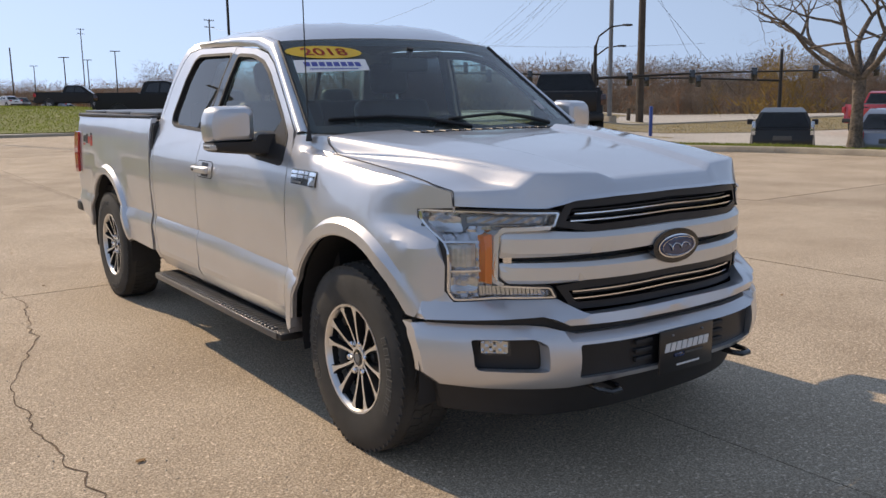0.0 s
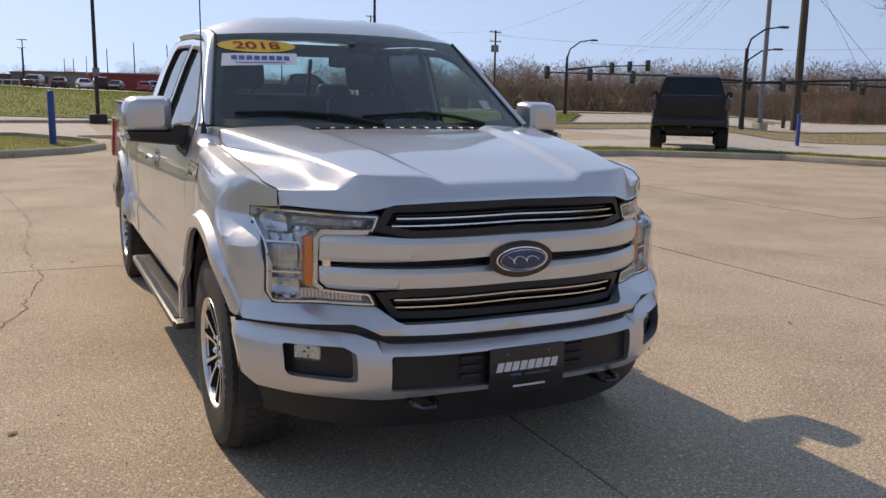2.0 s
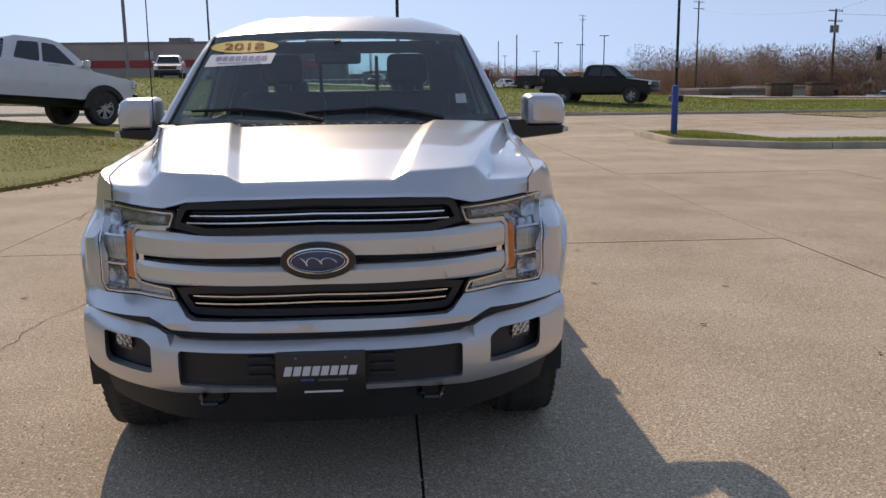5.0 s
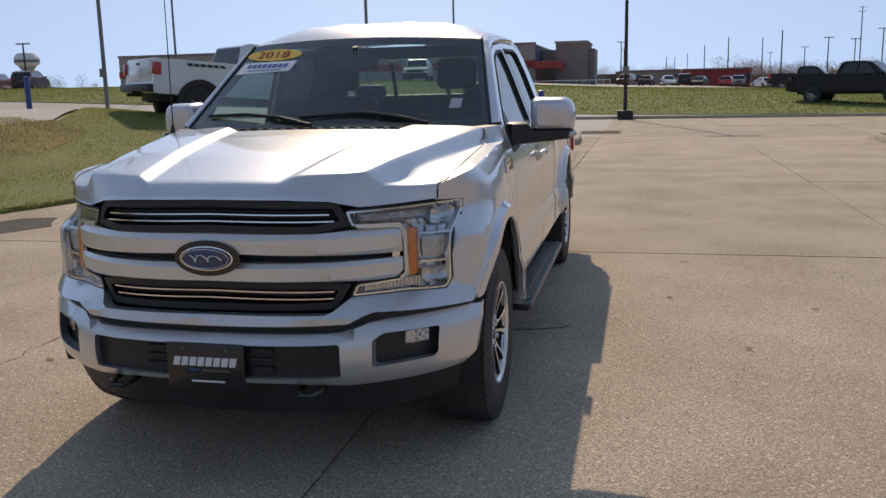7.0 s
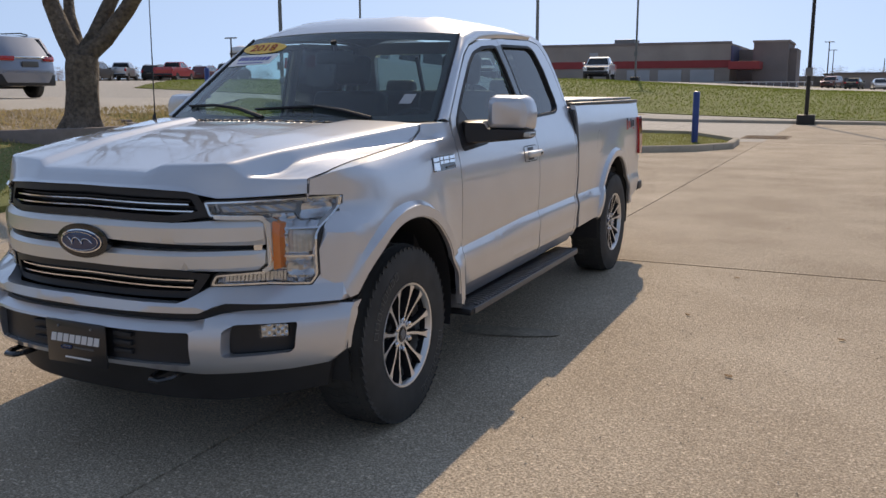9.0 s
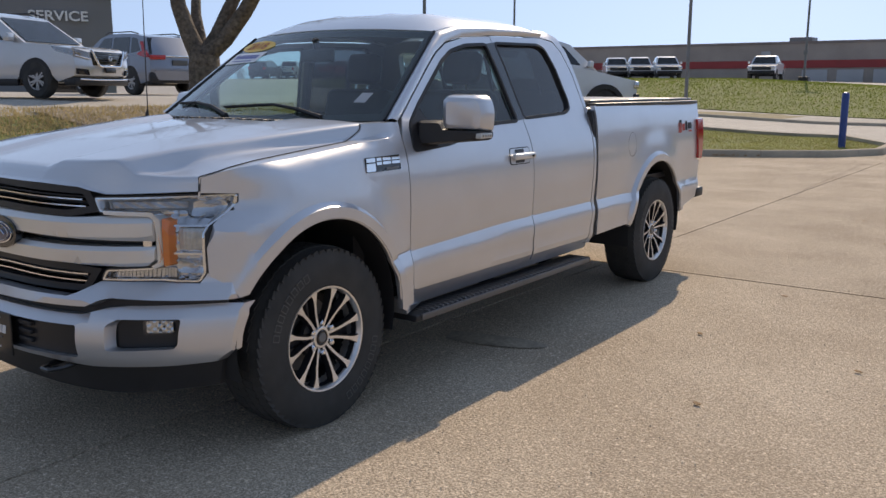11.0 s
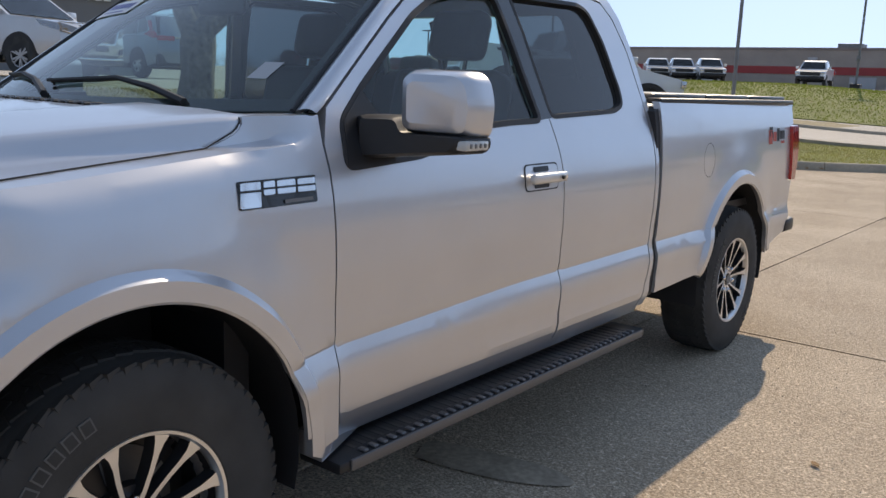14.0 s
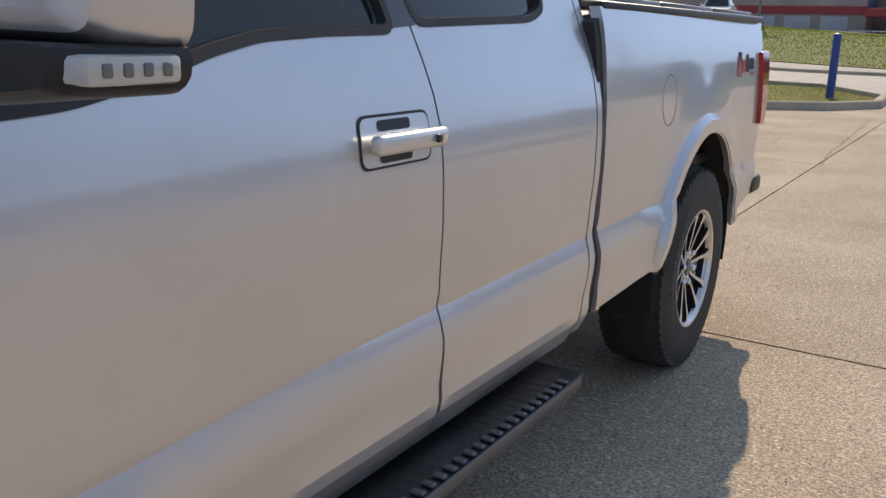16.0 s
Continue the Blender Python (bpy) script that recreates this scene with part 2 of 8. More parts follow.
def add_tube(bm, points, radii, sides=8, caps=True):
    """A tube along points with a radius for each."""
    points = [Vector(p) for p in points]
    if not isinstance(radii, (list, tuple)):
        radii = [radii] * len(points)
    rings = []
    up = Vector((0.03, 0.02, 1)).normalized()
    span = Vector(points[-1]) - Vector(points[0])
    if span.length > 1e-6 and abs(span.normalized().z) > 0.75:
        up = Vector((1, 0.03, 0.02)).normalized()
    for i, p in enumerate(points):
        way = (points[min(i + 1, len(points) - 1)] - points[max(i - 1, 0)]).normalized()
        a = way.cross(up)
        if a.length < 0.05:
            a = way.cross(Vector((0.1, 1, 0.1)))
        a.normalize()
        b = way.cross(a)
        rings.append([bm.verts.new(p + radii[i] * (math.cos(k * math.tau / sides) * a + math.sin(k * math.tau / sides) * b)) for k in range(sides)])
    for r, s in zip(rings, rings[1:]):
        for k in range(sides):
            bm.faces.new((r[k], r[(k + 1) % sides], s[(k + 1) % sides], s[k]))
    if caps:
        bm.faces.new(rings[0][::-1])
        bm.faces.new(rings[-1])
    return bm


def tube(points, radii, sides=8):
    return add_tube(bmesh.new(), points, radii, sides)


def add_lathe(bm, profile, sides=48, axis="x", centre=(0, 0, 0)):
    """Turn (along, radius) pairs about an axis."""
    c = Vector(centre)
    rings = []
    for a, r in profile:
        ring = []
        for k in range(sides):
            t = math.tau * k / sides
            u, w = r * math.cos(t), r * math.sin(t)
            ring.append(bm.verts.new(c + Vector({"x": (a, u, w), "y": (u, a, w), "z": (u, w, a)}[axis])))
        rings.append(ring)
    for r, s in zip(rings, rings[1:]):
        for k in range(sides):
            bm.faces.new((r[k], r[(k + 1) % sides], s[(k + 1) % sides], s[k]))
    return bm


def inside(poly, u, v):
    hit = False
    for (a, b), (c, d) in zip(poly, poly[1:] + poly[:1]):
        if (b > v) != (d > v) and u < a + (v - b) * (c - a) / (d - b):
            hit = not hit
    return hit


def dense(poly, step):
    out = []
    for (a, b), (c, d) in zip(poly, poly[1:] + poly[:1]):
        n = max(1, math.ceil(math.hypot(c - a, d - b) / step))
        out += [(a + (c - a) * i / n, b + (d - b) * i / n) for i in range(n)]
    return out


def rounded(poly, r, n=4):
    """The polygon with its corners rounded."""
    out = []
    for i, p in enumerate(poly):
        p0, p2 = Vector(poly[i - 1]), Vector(poly[(i + 1) % len(poly)])
        p1 = Vector(p)
        a, b = p0 - p1, p2 - p1
        k = min(r, a.length * 0.45, b.length * 0.45)
        a, b = p1 + a.normalized() * k, p1 + b.normalized() * k
        for j in range(n + 1):
            t = j / n
            q = a * (1 - t) ** 2 + p1 * 2 * t * (1 - t) + b * t ** 2
            out.append((q.x, q.y))
    return out


def inset(poly, d):
    """The polygon moved inwards by d."""
    area = sum(a * e - c * b for (a, b), (c, e) in zip(poly, poly[1:] + poly[:1]))
    s = 1 if area > 0 else -1
    out = []
    for i, p in enumerate(poly):
        p0, p1, p2 = Vector(poly[i - 1]), Vector(p), Vector(poly[(i + 1) % len(poly)])
        a, b = (p1 - p0).normalized(), (p2 - p1).normalized()
        na, nb = Vector((-a.y, a.x)) * s, Vector((-b.y, b.x)) * s
        k = (na + nb)
        k = k / max(0.35, k.length_squared / 2) if k.length > 0.1 else na
        q = p1 + k * d
        out.append((q.x, q.y))
    return out


def arc(cy, cz, r, a0, a1, n=20, rz=None):
    return [(cy + r * math.cos(radians(a0 + (a1 - a0) * i / n)), cz + (rz or r) * math.sin(radians(a0 + (a1 - a0) * i / n))) for i in range(n + 1)]


def sheet(outline, place, res=0.04, holes=(), depth=None, front=None, edge=0.004, creases=()):
    """A panel: fills the outline in its own plane (u, v), lays it on the surface place(u, v), and folds its rims
    back by the vector depth, with a small rounded edge. front: a vector that the outer face looks along."""
    outline = dense(list(outline), res)
    holes = [dense(list(h), res) for h in holes]
    pts, edges = [], []
    for loop in (outline, *holes):
        k = len(pts)
        pts += loop
        edges += [(k + i, k + (i + 1) % len(loop)) for i in range(len(loop))]
    for line in creases:
        n = [max(1, math.ceil(math.dist(a, b) / res)) for a, b in zip(line, line[1:])]
        line = [(a[0] + (b[0] - a[0]) * i / k, a[1] + (b[1] - a[1]) * i / k) for a, b, k in zip(line, line[1:], n) for i in range(k)] + [line[-1]]
        rim0, run = np.array(pts), []
        for p in line:
            if inside(outline, *p) and not any(inside(h, *p) for h in holes) and ((rim0 - p) ** 2).sum(1).min() > (0.3 * res) ** 2:
                run.append(len(pts))
                pts.append(p)
            else:
                run.append(None)
        edges += [(a, b) for a, b in zip(run, run[1:]) if a is not None and b is not None]
    us, vs = [p[0] for p in outline], [p[1] for p in outline]
    rim = np.array(pts)
    nu, nv = int((max(us) - min(us)) / res) + 1, int((max(vs) - min(vs)) / res) + 1
    for i in range(nu + 1):
        for j in range(nv + 1):
            u, v = min(us) + (i + 0.5 * (j % 2)) * res, min(vs) + j * res
            if inside(outline, u, v) and not any(inside(h, u, v) for h in holes) and ((rim - (u, v)) ** 2).sum(1).min() > (0.55 * res) ** 2:
                pts.append((u, v))
    co, _, faces, *_ = delaunay_2d_cdt([Vector(p) for p in pts], edges, [], 0, 1e-6)
    bm = bmesh.new()
    vm = [bm.verts.new(place(c.x, c.y)) for c in co]
    for f in faces:
        u, v = sum(co[i].x for i in f) / 3, sum(co[i].y for i in f) / 3
        if inside(outline, u, v) and not any(inside(h, u, v) for h in holes):
            bm.faces.new([vm[i] for i in f])
    for v in [v for v in bm.verts if not v.link_faces]:
        bm.verts.remove(v)
    bm.normal_update()
    if front is not None:
        front = Vector(front)
        if sum(f.normal.dot(front) * f.calc_area() for f in bm.faces) < 0:
            bmesh.ops.reverse_faces(bm, faces=bm.faces[:])
        bm.normal_update()
    if depth is not None:
        depth = Vector(depth)
        border = [e for e in bm.edges if e.is_boundary]
        ext = bmesh.ops.extrude_edge_only(bm, edges=border)["geom"]
        ring = [g for g in ext if isinstance(g, bmesh.types.BMVert)]
        for v in ring:
            v.co += depth.normalized() * edge
        border = [g for g in ext if isinstance(g, bmesh.types.BMEdge) and g.is_boundary]
        ext = bmesh.ops.extrude_edge_only(bm, edges=border)["geom"]
        for v in (g for g in ext if isinstance(g, bmesh.types.BMVert)):
            v.co += depth * 1.0
    return bm


def mirrored(bm):
    """A copy of the bmesh, mirrored across x = 0."""
    b2 = bm.copy()
    for v in b2.verts:
        v.co.x = -v.co.x
    bmesh.ops.reverse_faces(b2, faces=b2.faces[:])
    return b2


def curve_at(points, u):
    xs = [p[0] for p in points]
    ys = [p[1] for p in points]
    return float(np.interp(u, xs, ys))


def soft_curve(points, n=400, width=0.012):
    """Sampled smooth version of a polyline function."""
    xs = np.linspace(points[0][0], points[-1][0], n)
    ys = np.interp(xs, [p[0] for p in points], [p[1] for p in points])
    k = max(1, int(width / (xs[1] - xs[0])))
    pad = np.concatenate([np.full(k, ys[0]), ys, np.full(k, ys[-1])])
    for _ in range(2):
        pad = np.convolve(pad, np.ones(2 * k + 1) / (2 * k + 1), "same")
        pad[:k], pad[-k:] = ys[0], ys[-1]
    ys = pad[k:-k]
    return lambda u: float(np.interp(u, xs, ys))


def smooth01(t):
    t = min(1.0, max(0.0, t))
    return t * t * (3 - 2 * t)


def letters(text, size, depth=0.004, bold=0.0):
    """Built-in lettering as a mesh in the xz plane, facing -y, centred."""
    cu = bpy.data.curves.new("text", "FONT")
    cu.body, cu.size, cu.extrude, cu.offset = text, size, depth, bold
    cu.align_x, cu.align_y = "CENTER", "CENTER"
    tmp = bpy.data.objects.new("text", cu)
    me = bpy.data.meshes.new_from_object(tmp)
    bpy.data.objects.remove(tmp)
    bm = bmesh.new()
    bm.from_mesh(me)
    bpy.data.meshes.remove(me)
    bmesh.ops.transform(bm, matrix=Matrix.Rotation(radians(90), 4, "X"), verts=bm.verts)
    return bm


BANK = [(-90, 2.2), (-15, 2.0), (-6, 1.5), (0, 1.2), (10, 0.95), (16, 0.62), (24, 0.15), (60, 0.0)]


def terrain(x, y):
    """Height of the ground: level round the truck, rising to the north bank and the west lawn, dipping east of the kerb."""
    bank = smooth01((y - 33) / 22) * curve_at(BANK, x)
    lawn = 1.2 * smooth01((-x - 5.6 + 2.1 * smooth01((y - 11) / 5)) / (8 + 2 * smooth01((y - 11) / 5))) ** 0.8 * smooth01((y + 8) / 12) * (1 - 0.75 * smooth01((y - 15.5) / 9.5))
    dip = 0.55 * smooth01((x - 17.4) / 4) * smooth01((x - y + 3) / 8)
    vale = 2.4 * smooth01((0.6 * x + 0.8 * y - 70) / 60) * smooth01((x - 18) / 20)
    return max(bank, lawn) - dip - vale


# ---- ground ----
def ground_sheet(outline, res, material, name, label, category, lift=0.0, holes=(), kind="structure", depth=None):
    bm = sheet(outline, lambda u, v: Vector((u, v, terrain(u, v) + lift)), res, holes, depth, (0, 0, 1))
    return solo(name, bm, material, label, category, kind=kind)


def graded(n, reach):
    """Even steps near the truck, growing outwards."""
    return [math.copysign(abs(t) * 45 + abs(t) ** 5 * (reach - 45), t) for t in (i / n * 2 - 1 for i in range(n + 1))]


bm = bmesh.new()
gx, gy = graded(90, 2500), graded(90, 2500)
rows = [[bm.verts.new((x, y + 10, terrain(x, y + 10) - 0.03)) for x in gx] for y in gy]
for a, b in zip(rows, rows[1:]):
    for i in range(len(gx) - 1):
        bm.faces.new((a[i], a[i + 1], b[i + 1], b[i]))
solo("ground", bm, DRY, "dry brown grass and earth reaching to the horizon", "ground", kind="structure")

LOT = [(-40, -40), (17.2, -40), (17.2, 4.0), (16.2, 9.0), (14.9, 12.2), (12.2, 14.2), (9.0, 14.6), (7.0, 16.6), (7.2, 20.5), (10.5, 21.0), (60, 21.0), (60, 33.5), (45, 33.5), (-45, 36), (-45, 25.4), (-6, 25.4), (-1.9, 24.6),
       (-0.1, 21.2), (0.0, 19.0), (-0.7, 17.8), (-2.0, 16.8), (-4.3, 15.6), (-4.9, 12.6), (-5.1, 10.2), (-6.0, 7.6), (-6.4, 5.0), (-6.0, 1.0), (-6.0, -12), (-40, -12)]


def cut(poly, axis, at, keep_more):
    """The polygon's part on one side of a line along an axis."""
    out = []
    for p, q in zip(poly, poly[1:] + poly[:1]):
        a, b = (p[axis] - at, q[axis] - at) if keep_more else (at - p[axis], at - q[axis])
        if a >= 0:
            out.append(p)
        if a * b < 0:
            t = a / (a - b)
            out.append((p[0] + (q[0] - p[0]) * t, p[1] + (q[1] - p[1]) * t))
    return out


pavement = ground_sheet(LOT, 1.5, JOINT, "pavement", "light tan weathered concrete slabs of the car lot", "pavement", lift=-0.02)
XS = [-40, -30, -21.5, -14.3, -10.7, -7.05, -3.4, 0.36, 4.03, 7.7, 11.4, 15.05, 20, 30, 45, 60]
YS = [-40, -20, -13.9, -7.9, -1.9, 4.1, 10.12, 16.1, 22.1, 28.1, 36]
rnd = random.Random(5)
for x0, x1 in zip(XS, XS[1:]):
    for y0, y1 in zip(YS, YS[1:]):
        poly = cut(cut(cut(cut(LOT, 0, x0 + 0.006, True), 0, x1 - 0.006, False), 1, y0 + 0.006, True), 1, y1 - 0.006, False)
        if len(poly) < 3 or max(p[0] for p in poly) - min(p[0] for p in poly) < 0.15 or max(p[1] for p in poly) - min(p[1] for p in poly) < 0.15:
            continue
        lift = rnd.uniform(-0.002, 0.002)
        bm = sheet(poly, lambda u, v: Vector((u, v, terrain(u, v) + lift)), 1.2, (), (0, 0, -0.04), (0, 0, 1), 0.006)
        # the far north-west slabs take the paler colour with sun glare in it
        part("slab", bm, LANE if y0 > 22 and x0 < -3 else CONCRETE, pavement)


def crack(points, width, seed, name="crack"):
    """A jagged open crack in the concrete, as a thin dark ribbon."""
    r = random.Random(seed)
    pts = [Vector((*p, 0)) for p in points]
    line = []
    for a, b in zip(pts, pts[1:]):
        n = max(2, int((b - a).length / 0.06))
        side = Vector((-(b - a).y, (b - a).x, 0)).normalized()
        line += [a + (b - a) * i / n + side * r.gauss(0, 0.014) for i in range(n)]
    line.append(pts[-1])
    bm = bmesh.new()
    prev = None
    for i, p in enumerate(line):
        way = line[min(i + 1, len(line) - 1)] - line[max(i - 1, 0)]
        side = Vector((-way.y, way.x, 0)).normalized() * width * r.uniform(0.4, 1.3) / 2
        z = terrain(p.x, p.y) + 0.0035
        now = [bm.verts.new((p.x + side.x, p.y + side.y, z)), bm.verts.new((p.x - side.x, p.y - side.y, z))]
        if prev:
            bm.faces.new((prev[0], prev[1], now[1], now[0]))
        prev = now
    bmesh.ops.recalc_face_normals(bm, faces=bm.faces[:])
    part(name, bm, CRACK, pavement, smooth=False)


crack([(-2.08, 10.2), (-1.68, 7.0), (-1.73, 5.36), (-1.65, 4.12), (-1.58, 3.85), (-1.7, 3.1), (-1.72, 2.7), (-1.95, 2.05), (-2.05, 1.6), (-2.03, 1.2), (-2.03, 0.9), (-2.0, 0.48), (-1.93, -0.2), (-1.99, -1.2)], 0.0075, 1)
crack([(0.13, 16.2), (0.23, 13.7), (0.32, 10.9), (0.41, 9.9)], 0.012, 2)
crack([(-3.3, 6.2), (-3.47, 7.05), (-3.75, 10.07), (-3.7, 11.4)], 0.012, 3)
crack([(4.05, 5.3), (4.3, 4.1), (4.9, 2.8), (5.9, 1.2)], 0.008, 4)
crack([(-1.0, 11.1), (-0.4, 11.6), (-0.5, 12.3)], 0.010, 6)
crack([(-0.2, 25.2), (-0.8, 23.2), (-0.3, 21.6), (0.1, 20.0)], 0.02, 7)
stain = [(0.83 + 0.30 * math.cos(math.tau * i / 36) * (1 + 0.15 * math.sin(3 * math.tau * i / 36 + 1)), 1.53 + 0.13 * math.sin(math.tau * i / 36) * (1 + 0.2 * math.cos(2 * math.tau * i / 36)) + 0.06 * math.cos(math.tau * i / 36)) for i in range(36)]
part("oil_stain", sheet(stain, lambda x, y: Vector((x, y, 0.004)), 0.1, front=(0, 0, 1)), OIL, pavement)
grate = empty_thing("drain_grate", pose(0.25, 24.6, terrain(0.25, 24.6) + 0.002), "rusty brown storm drain grate set in concrete", "drain grate")
part("grate_frame", sheet([(-0.66, -0.95), (0.66, -0.95), (0.66, 0.95), (-0.66, 0.95)], lambda x, y: Vector((x, y, 0.004)), 0.5, [[(-0.58, -0.87), (0.58, -0.87), (0.58, 0.87), (-0.58, 0.87)]], (0, 0, -0.02), (0, 0, 1)), RUST, grate)
part("grate_pit", box(-0.6, 0.6, -0.9, 0.9, -0.02, 0.002), JOINT, grate)
for i in range(14):
    part("grate_bar", box(-0.58, 0.58, -0.84 + i * 0.125, -0.78 + i * 0.125, 0.0, 0.008), RUST, grate)

WEST = [(-4.9, 12.6), (-4.3, 15.5), (-2.0, 16.7), (-0.75, 17.7), (-0.1, 19.0), (-0.2, 21.2), (-1.95, 24.5), (-6, 25.3), (-45, 25.3), (-45, 19.5), (-19, 19.2), (-13.0, 17.4), (-10.8, 13), (-10.8, 2), (-10.8, -12), (-6.1, -12), (-6.1, 1), (-6.5, 5), (-6.1, 7.6), (-5.2, 10.2)]
NORTH = [(-47, 47.2), (-30, 43.8), (-11, 39.7), (2, 36.9), (23, 34.3), (34, 49.5), (20, 54), (-2, 62), (-52, 62)]
DRIVE = [(-90, 36.2), (-45, 36.1), (-30.2, 35.8), (22.8, 34.3), (2, 36.8), (-11, 39.6), (-30, 43.7), (-47.2, 47.1), (-52.2, 62.1), (-90, 62.1)]
SIDE_ROAD = [(23.3, 34.2), (45, 33.6), (60, 33.6), (60, 44), (34.3, 49.4)]
EAST = [(7.1, 16.7), (9.05, 14.7), (12.25, 14.3), (15.0, 12.3), (16.3, 9.1), (17.3, 4.1), (17.3, -20), (19.0, -20), (18.8, 5), (17.8, 10), (16.0, 14.0), (12.6, 16.2), (9.6, 16.6), (9.0, 20.4), (7.3, 20.4)]
VERGE = [(17.5, 33.6), (18.5, 28.8), (29, 28.8), (32.5, 24.9), (36, 22.8), (60, 18.5), (60, 33.4)]


# ---- the silver pickup ----
side_profile = soft_curve([(0.38, 0.915), (0.44, 0.945), (0.475, 0.962), (0.495, 0.972), (0.51, 0.977), (0.525, 0.9785), (0.54, 0.976), (0.56, 0.9755), (0.60, 0.980), (0.63, 0.9815), (0.645, 0.9805), (0.66, 0.977),
                           (0.69, 0.9685), (0.7085, 0.9625), (0.715, 0.9585), (0.722, 0.965), (0.75, 0.966), (0.80, 0.967), (0.90, 0.972), (1.02, 0.970),
                           (1.10, 0.962), (1.17, 0.948), (1.23, 0.928), (1.28, 0.908), (1.34, 0.885), (1.45, 0.845), (1.60, 0.792), (1.72, 0.742), (1.78, 0.712), (1.825, 0.675), (1.855, 0.60)], n=1600, width=0.0025)


def crease_z(y):
    """Height of the sharp line low on the doors; it climbs towards the rear."""
    return curve_at([(0.4, 0.684), (0.62, 0.699), (1.1, 0.717), (1.5, 0.733), (2.6, 0.742), (4.6, 0.745)], y)


def flank(y, z):
    """The side profile, shifted so that its fold follows the crease."""
    k = smooth01((z - 0.50) / 0.15) * (1 - smooth01((z - 0.76) / 0.2))
    return side_profile(z - (crease_z(y) - 0.715) * k)


hood_line = soft_curve([(-1.0, 1.11), (-0.52, 1.131), (-0.48, 1.146), (-0.43, 1.163), (-0.276, 1.187), (0.0, 1.213), (0.28, 1.238), (0.8, 1.282)], width=0.03)


def crest_z(y):
    """Height of the fender's outer crest, a little below the hood seam."""
    return hood_line(y) - 0.011 * smooth01((y + 0.45) / 0.35)


FRONT_ARCH, REAR_ARCH = (-0.012, 0.455), (3.665, 0.46)


def grille_y(x):
    return -0.882 + 0.235 * (abs(x) / 0.7) ** 3.1


def bumper_y(x):
    return -0.95 + 0.29 * (abs(x) / 0.83) ** 3.1


def front_y(x, z):
    """The face round the front corner; it stands further forward below the lamps' waist."""
    return grille_y(x) - 0.12 * smooth01((1.025 - z) / 0.10) * max(0.0, (abs(x) - 0.7) / 0.165)


def corner_x(y, z):
    """Half width at which the front face lies at y."""
    lo, hi = 0.3, 1.2
    for _ in range(22):
        mid = (lo + hi) / 2
        if front_y(mid, z) < y:
            lo = mid
        else:
            hi = mid
    return lo


def soft_min(a, b, k):
    h = max(0.0, k - abs(a - b)) / k
    return min(a, b) - h * h * k * 0.25


bed_profile = soft_curve([(0.78, 0.966), (0.95, 0.971), (1.10, 0.967), (1.22, 0.957), (1.31, 0.944), (1.35, 0.932), (1.40, 0.905)], width=0.03)


def side_x(y, z):
    """Half width of the body at a place on its side."""
    x = flank(y, z) if y < 2.62 or z < 0.8 else bed_profile(z)
    s = max(0.0, crest_z(y) - z)
    if y < 0.75:
        lim = 0.905 + 0.06 * (1 - math.exp(-s / 0.04)) + 0.1 * smooth01((y - 0.30) / 0.28)
        x = soft_min(x, lim, 0.012)
    x -= 0.010 * smooth01((y - 0.1) / 0.4)
    if y > 2.62:
        x -= 0.022 * smooth01((y - 2.8) / 1.8)
    if y < 0.62 and z < 0.62:
        x = max(x, 0.968)
    if y < -0.1:
        x = soft_min(x, corner_x(y, z), 0.05)
    for cy, cz in (FRONT_ARCH, REAR_ARCH):
        r = math.hypot(y - cy, max(z - cz, 0) if z > cz else 0)
        if z <= cz:
            r = abs(y - cy)
        bulge = (0.028 if cy < 1 else 0.024) * (1 - smooth01((r - 0.525) / 0.022)) + (0.022 if cy < 1 else 0.014) * (1 - smooth01((r - 0.50) / 0.22))
        bulge *= 1 - 0.8 * smooth01((0.60 - z) / 0.14) if cy > 1 and y < cy else 1
        x += bulge * (1 - 0.65 * smooth01((-y - 0.28) / 0.17))
    return x


def on_side(y, z):
    return Vector((side_x(y, z), y, z))


truck = empty_thing("pickup_truck", pose(0, 0, 0, 0, 0, 0.2), "silver extended-cab pickup truck parked on a concrete lot", "pickup truck")


def both(name, bm, material, label="", angle=32):
    """The part and its mirror image, one for each side of the truck."""
    b2 = mirrored(bm)
    return [part(name, bm, material, truck, label, angle=angle), part(name, b2, material, truck, label, angle=angle)]


IN = (-0.028, 0, 0)
FOLDS = [[(0.45 + 0.11 * i, crease_z(0.45 + 0.11 * i) + dz) for i in range(26)] for dz in (0.008, 0.0, -0.0065, -0.062)] + [[(0.62, 0.527), (2.5, 0.527)]]
for cy, cz in (FRONT_ARCH, REAR_ARCH):
    FOLDS += [arc(cy, cz, r, 0, 180, 40) for r in (0.503, 0.525, 0.536, 0.547)]
# front fender
LAMP_SIDE = [(0.880, 1.068), (0.878, 1.034), (0.862, 0.958), (0.859, 0.87), (0.861, 0.775)]
SHELF, WALL, TOP = 0.06, 0.08, 0.05
plateau_rim = soft_curve([(-1.0, 1.172), (-0.74, 1.202), (-0.42, 1.243), (0.0, 1.280), (0.36, 1.311), (0.65, 1.319)], width=0.05)


def rim_x(y):
    """Half width at the outer edge of the hood's plateau; the line runs on over the fender to the front pillar."""
    return 0.56 + 0.229 * (y + 0.775)


def corner_y(t):
    """Rear end of the hood on its outer facet, from the plateau's edge (0) to the facet's foot (1)."""
    return 0.39 - 0.12 * t ** 3


def seam_x(y):
    """Half width at the hood seam, which bends in towards the grille at its front end."""
    return 0.845 - 0.008 * (1 - smooth01((y + 0.45) / 0.25)) - 0.034 * (1 - smooth01((y + 0.53) / 0.10))


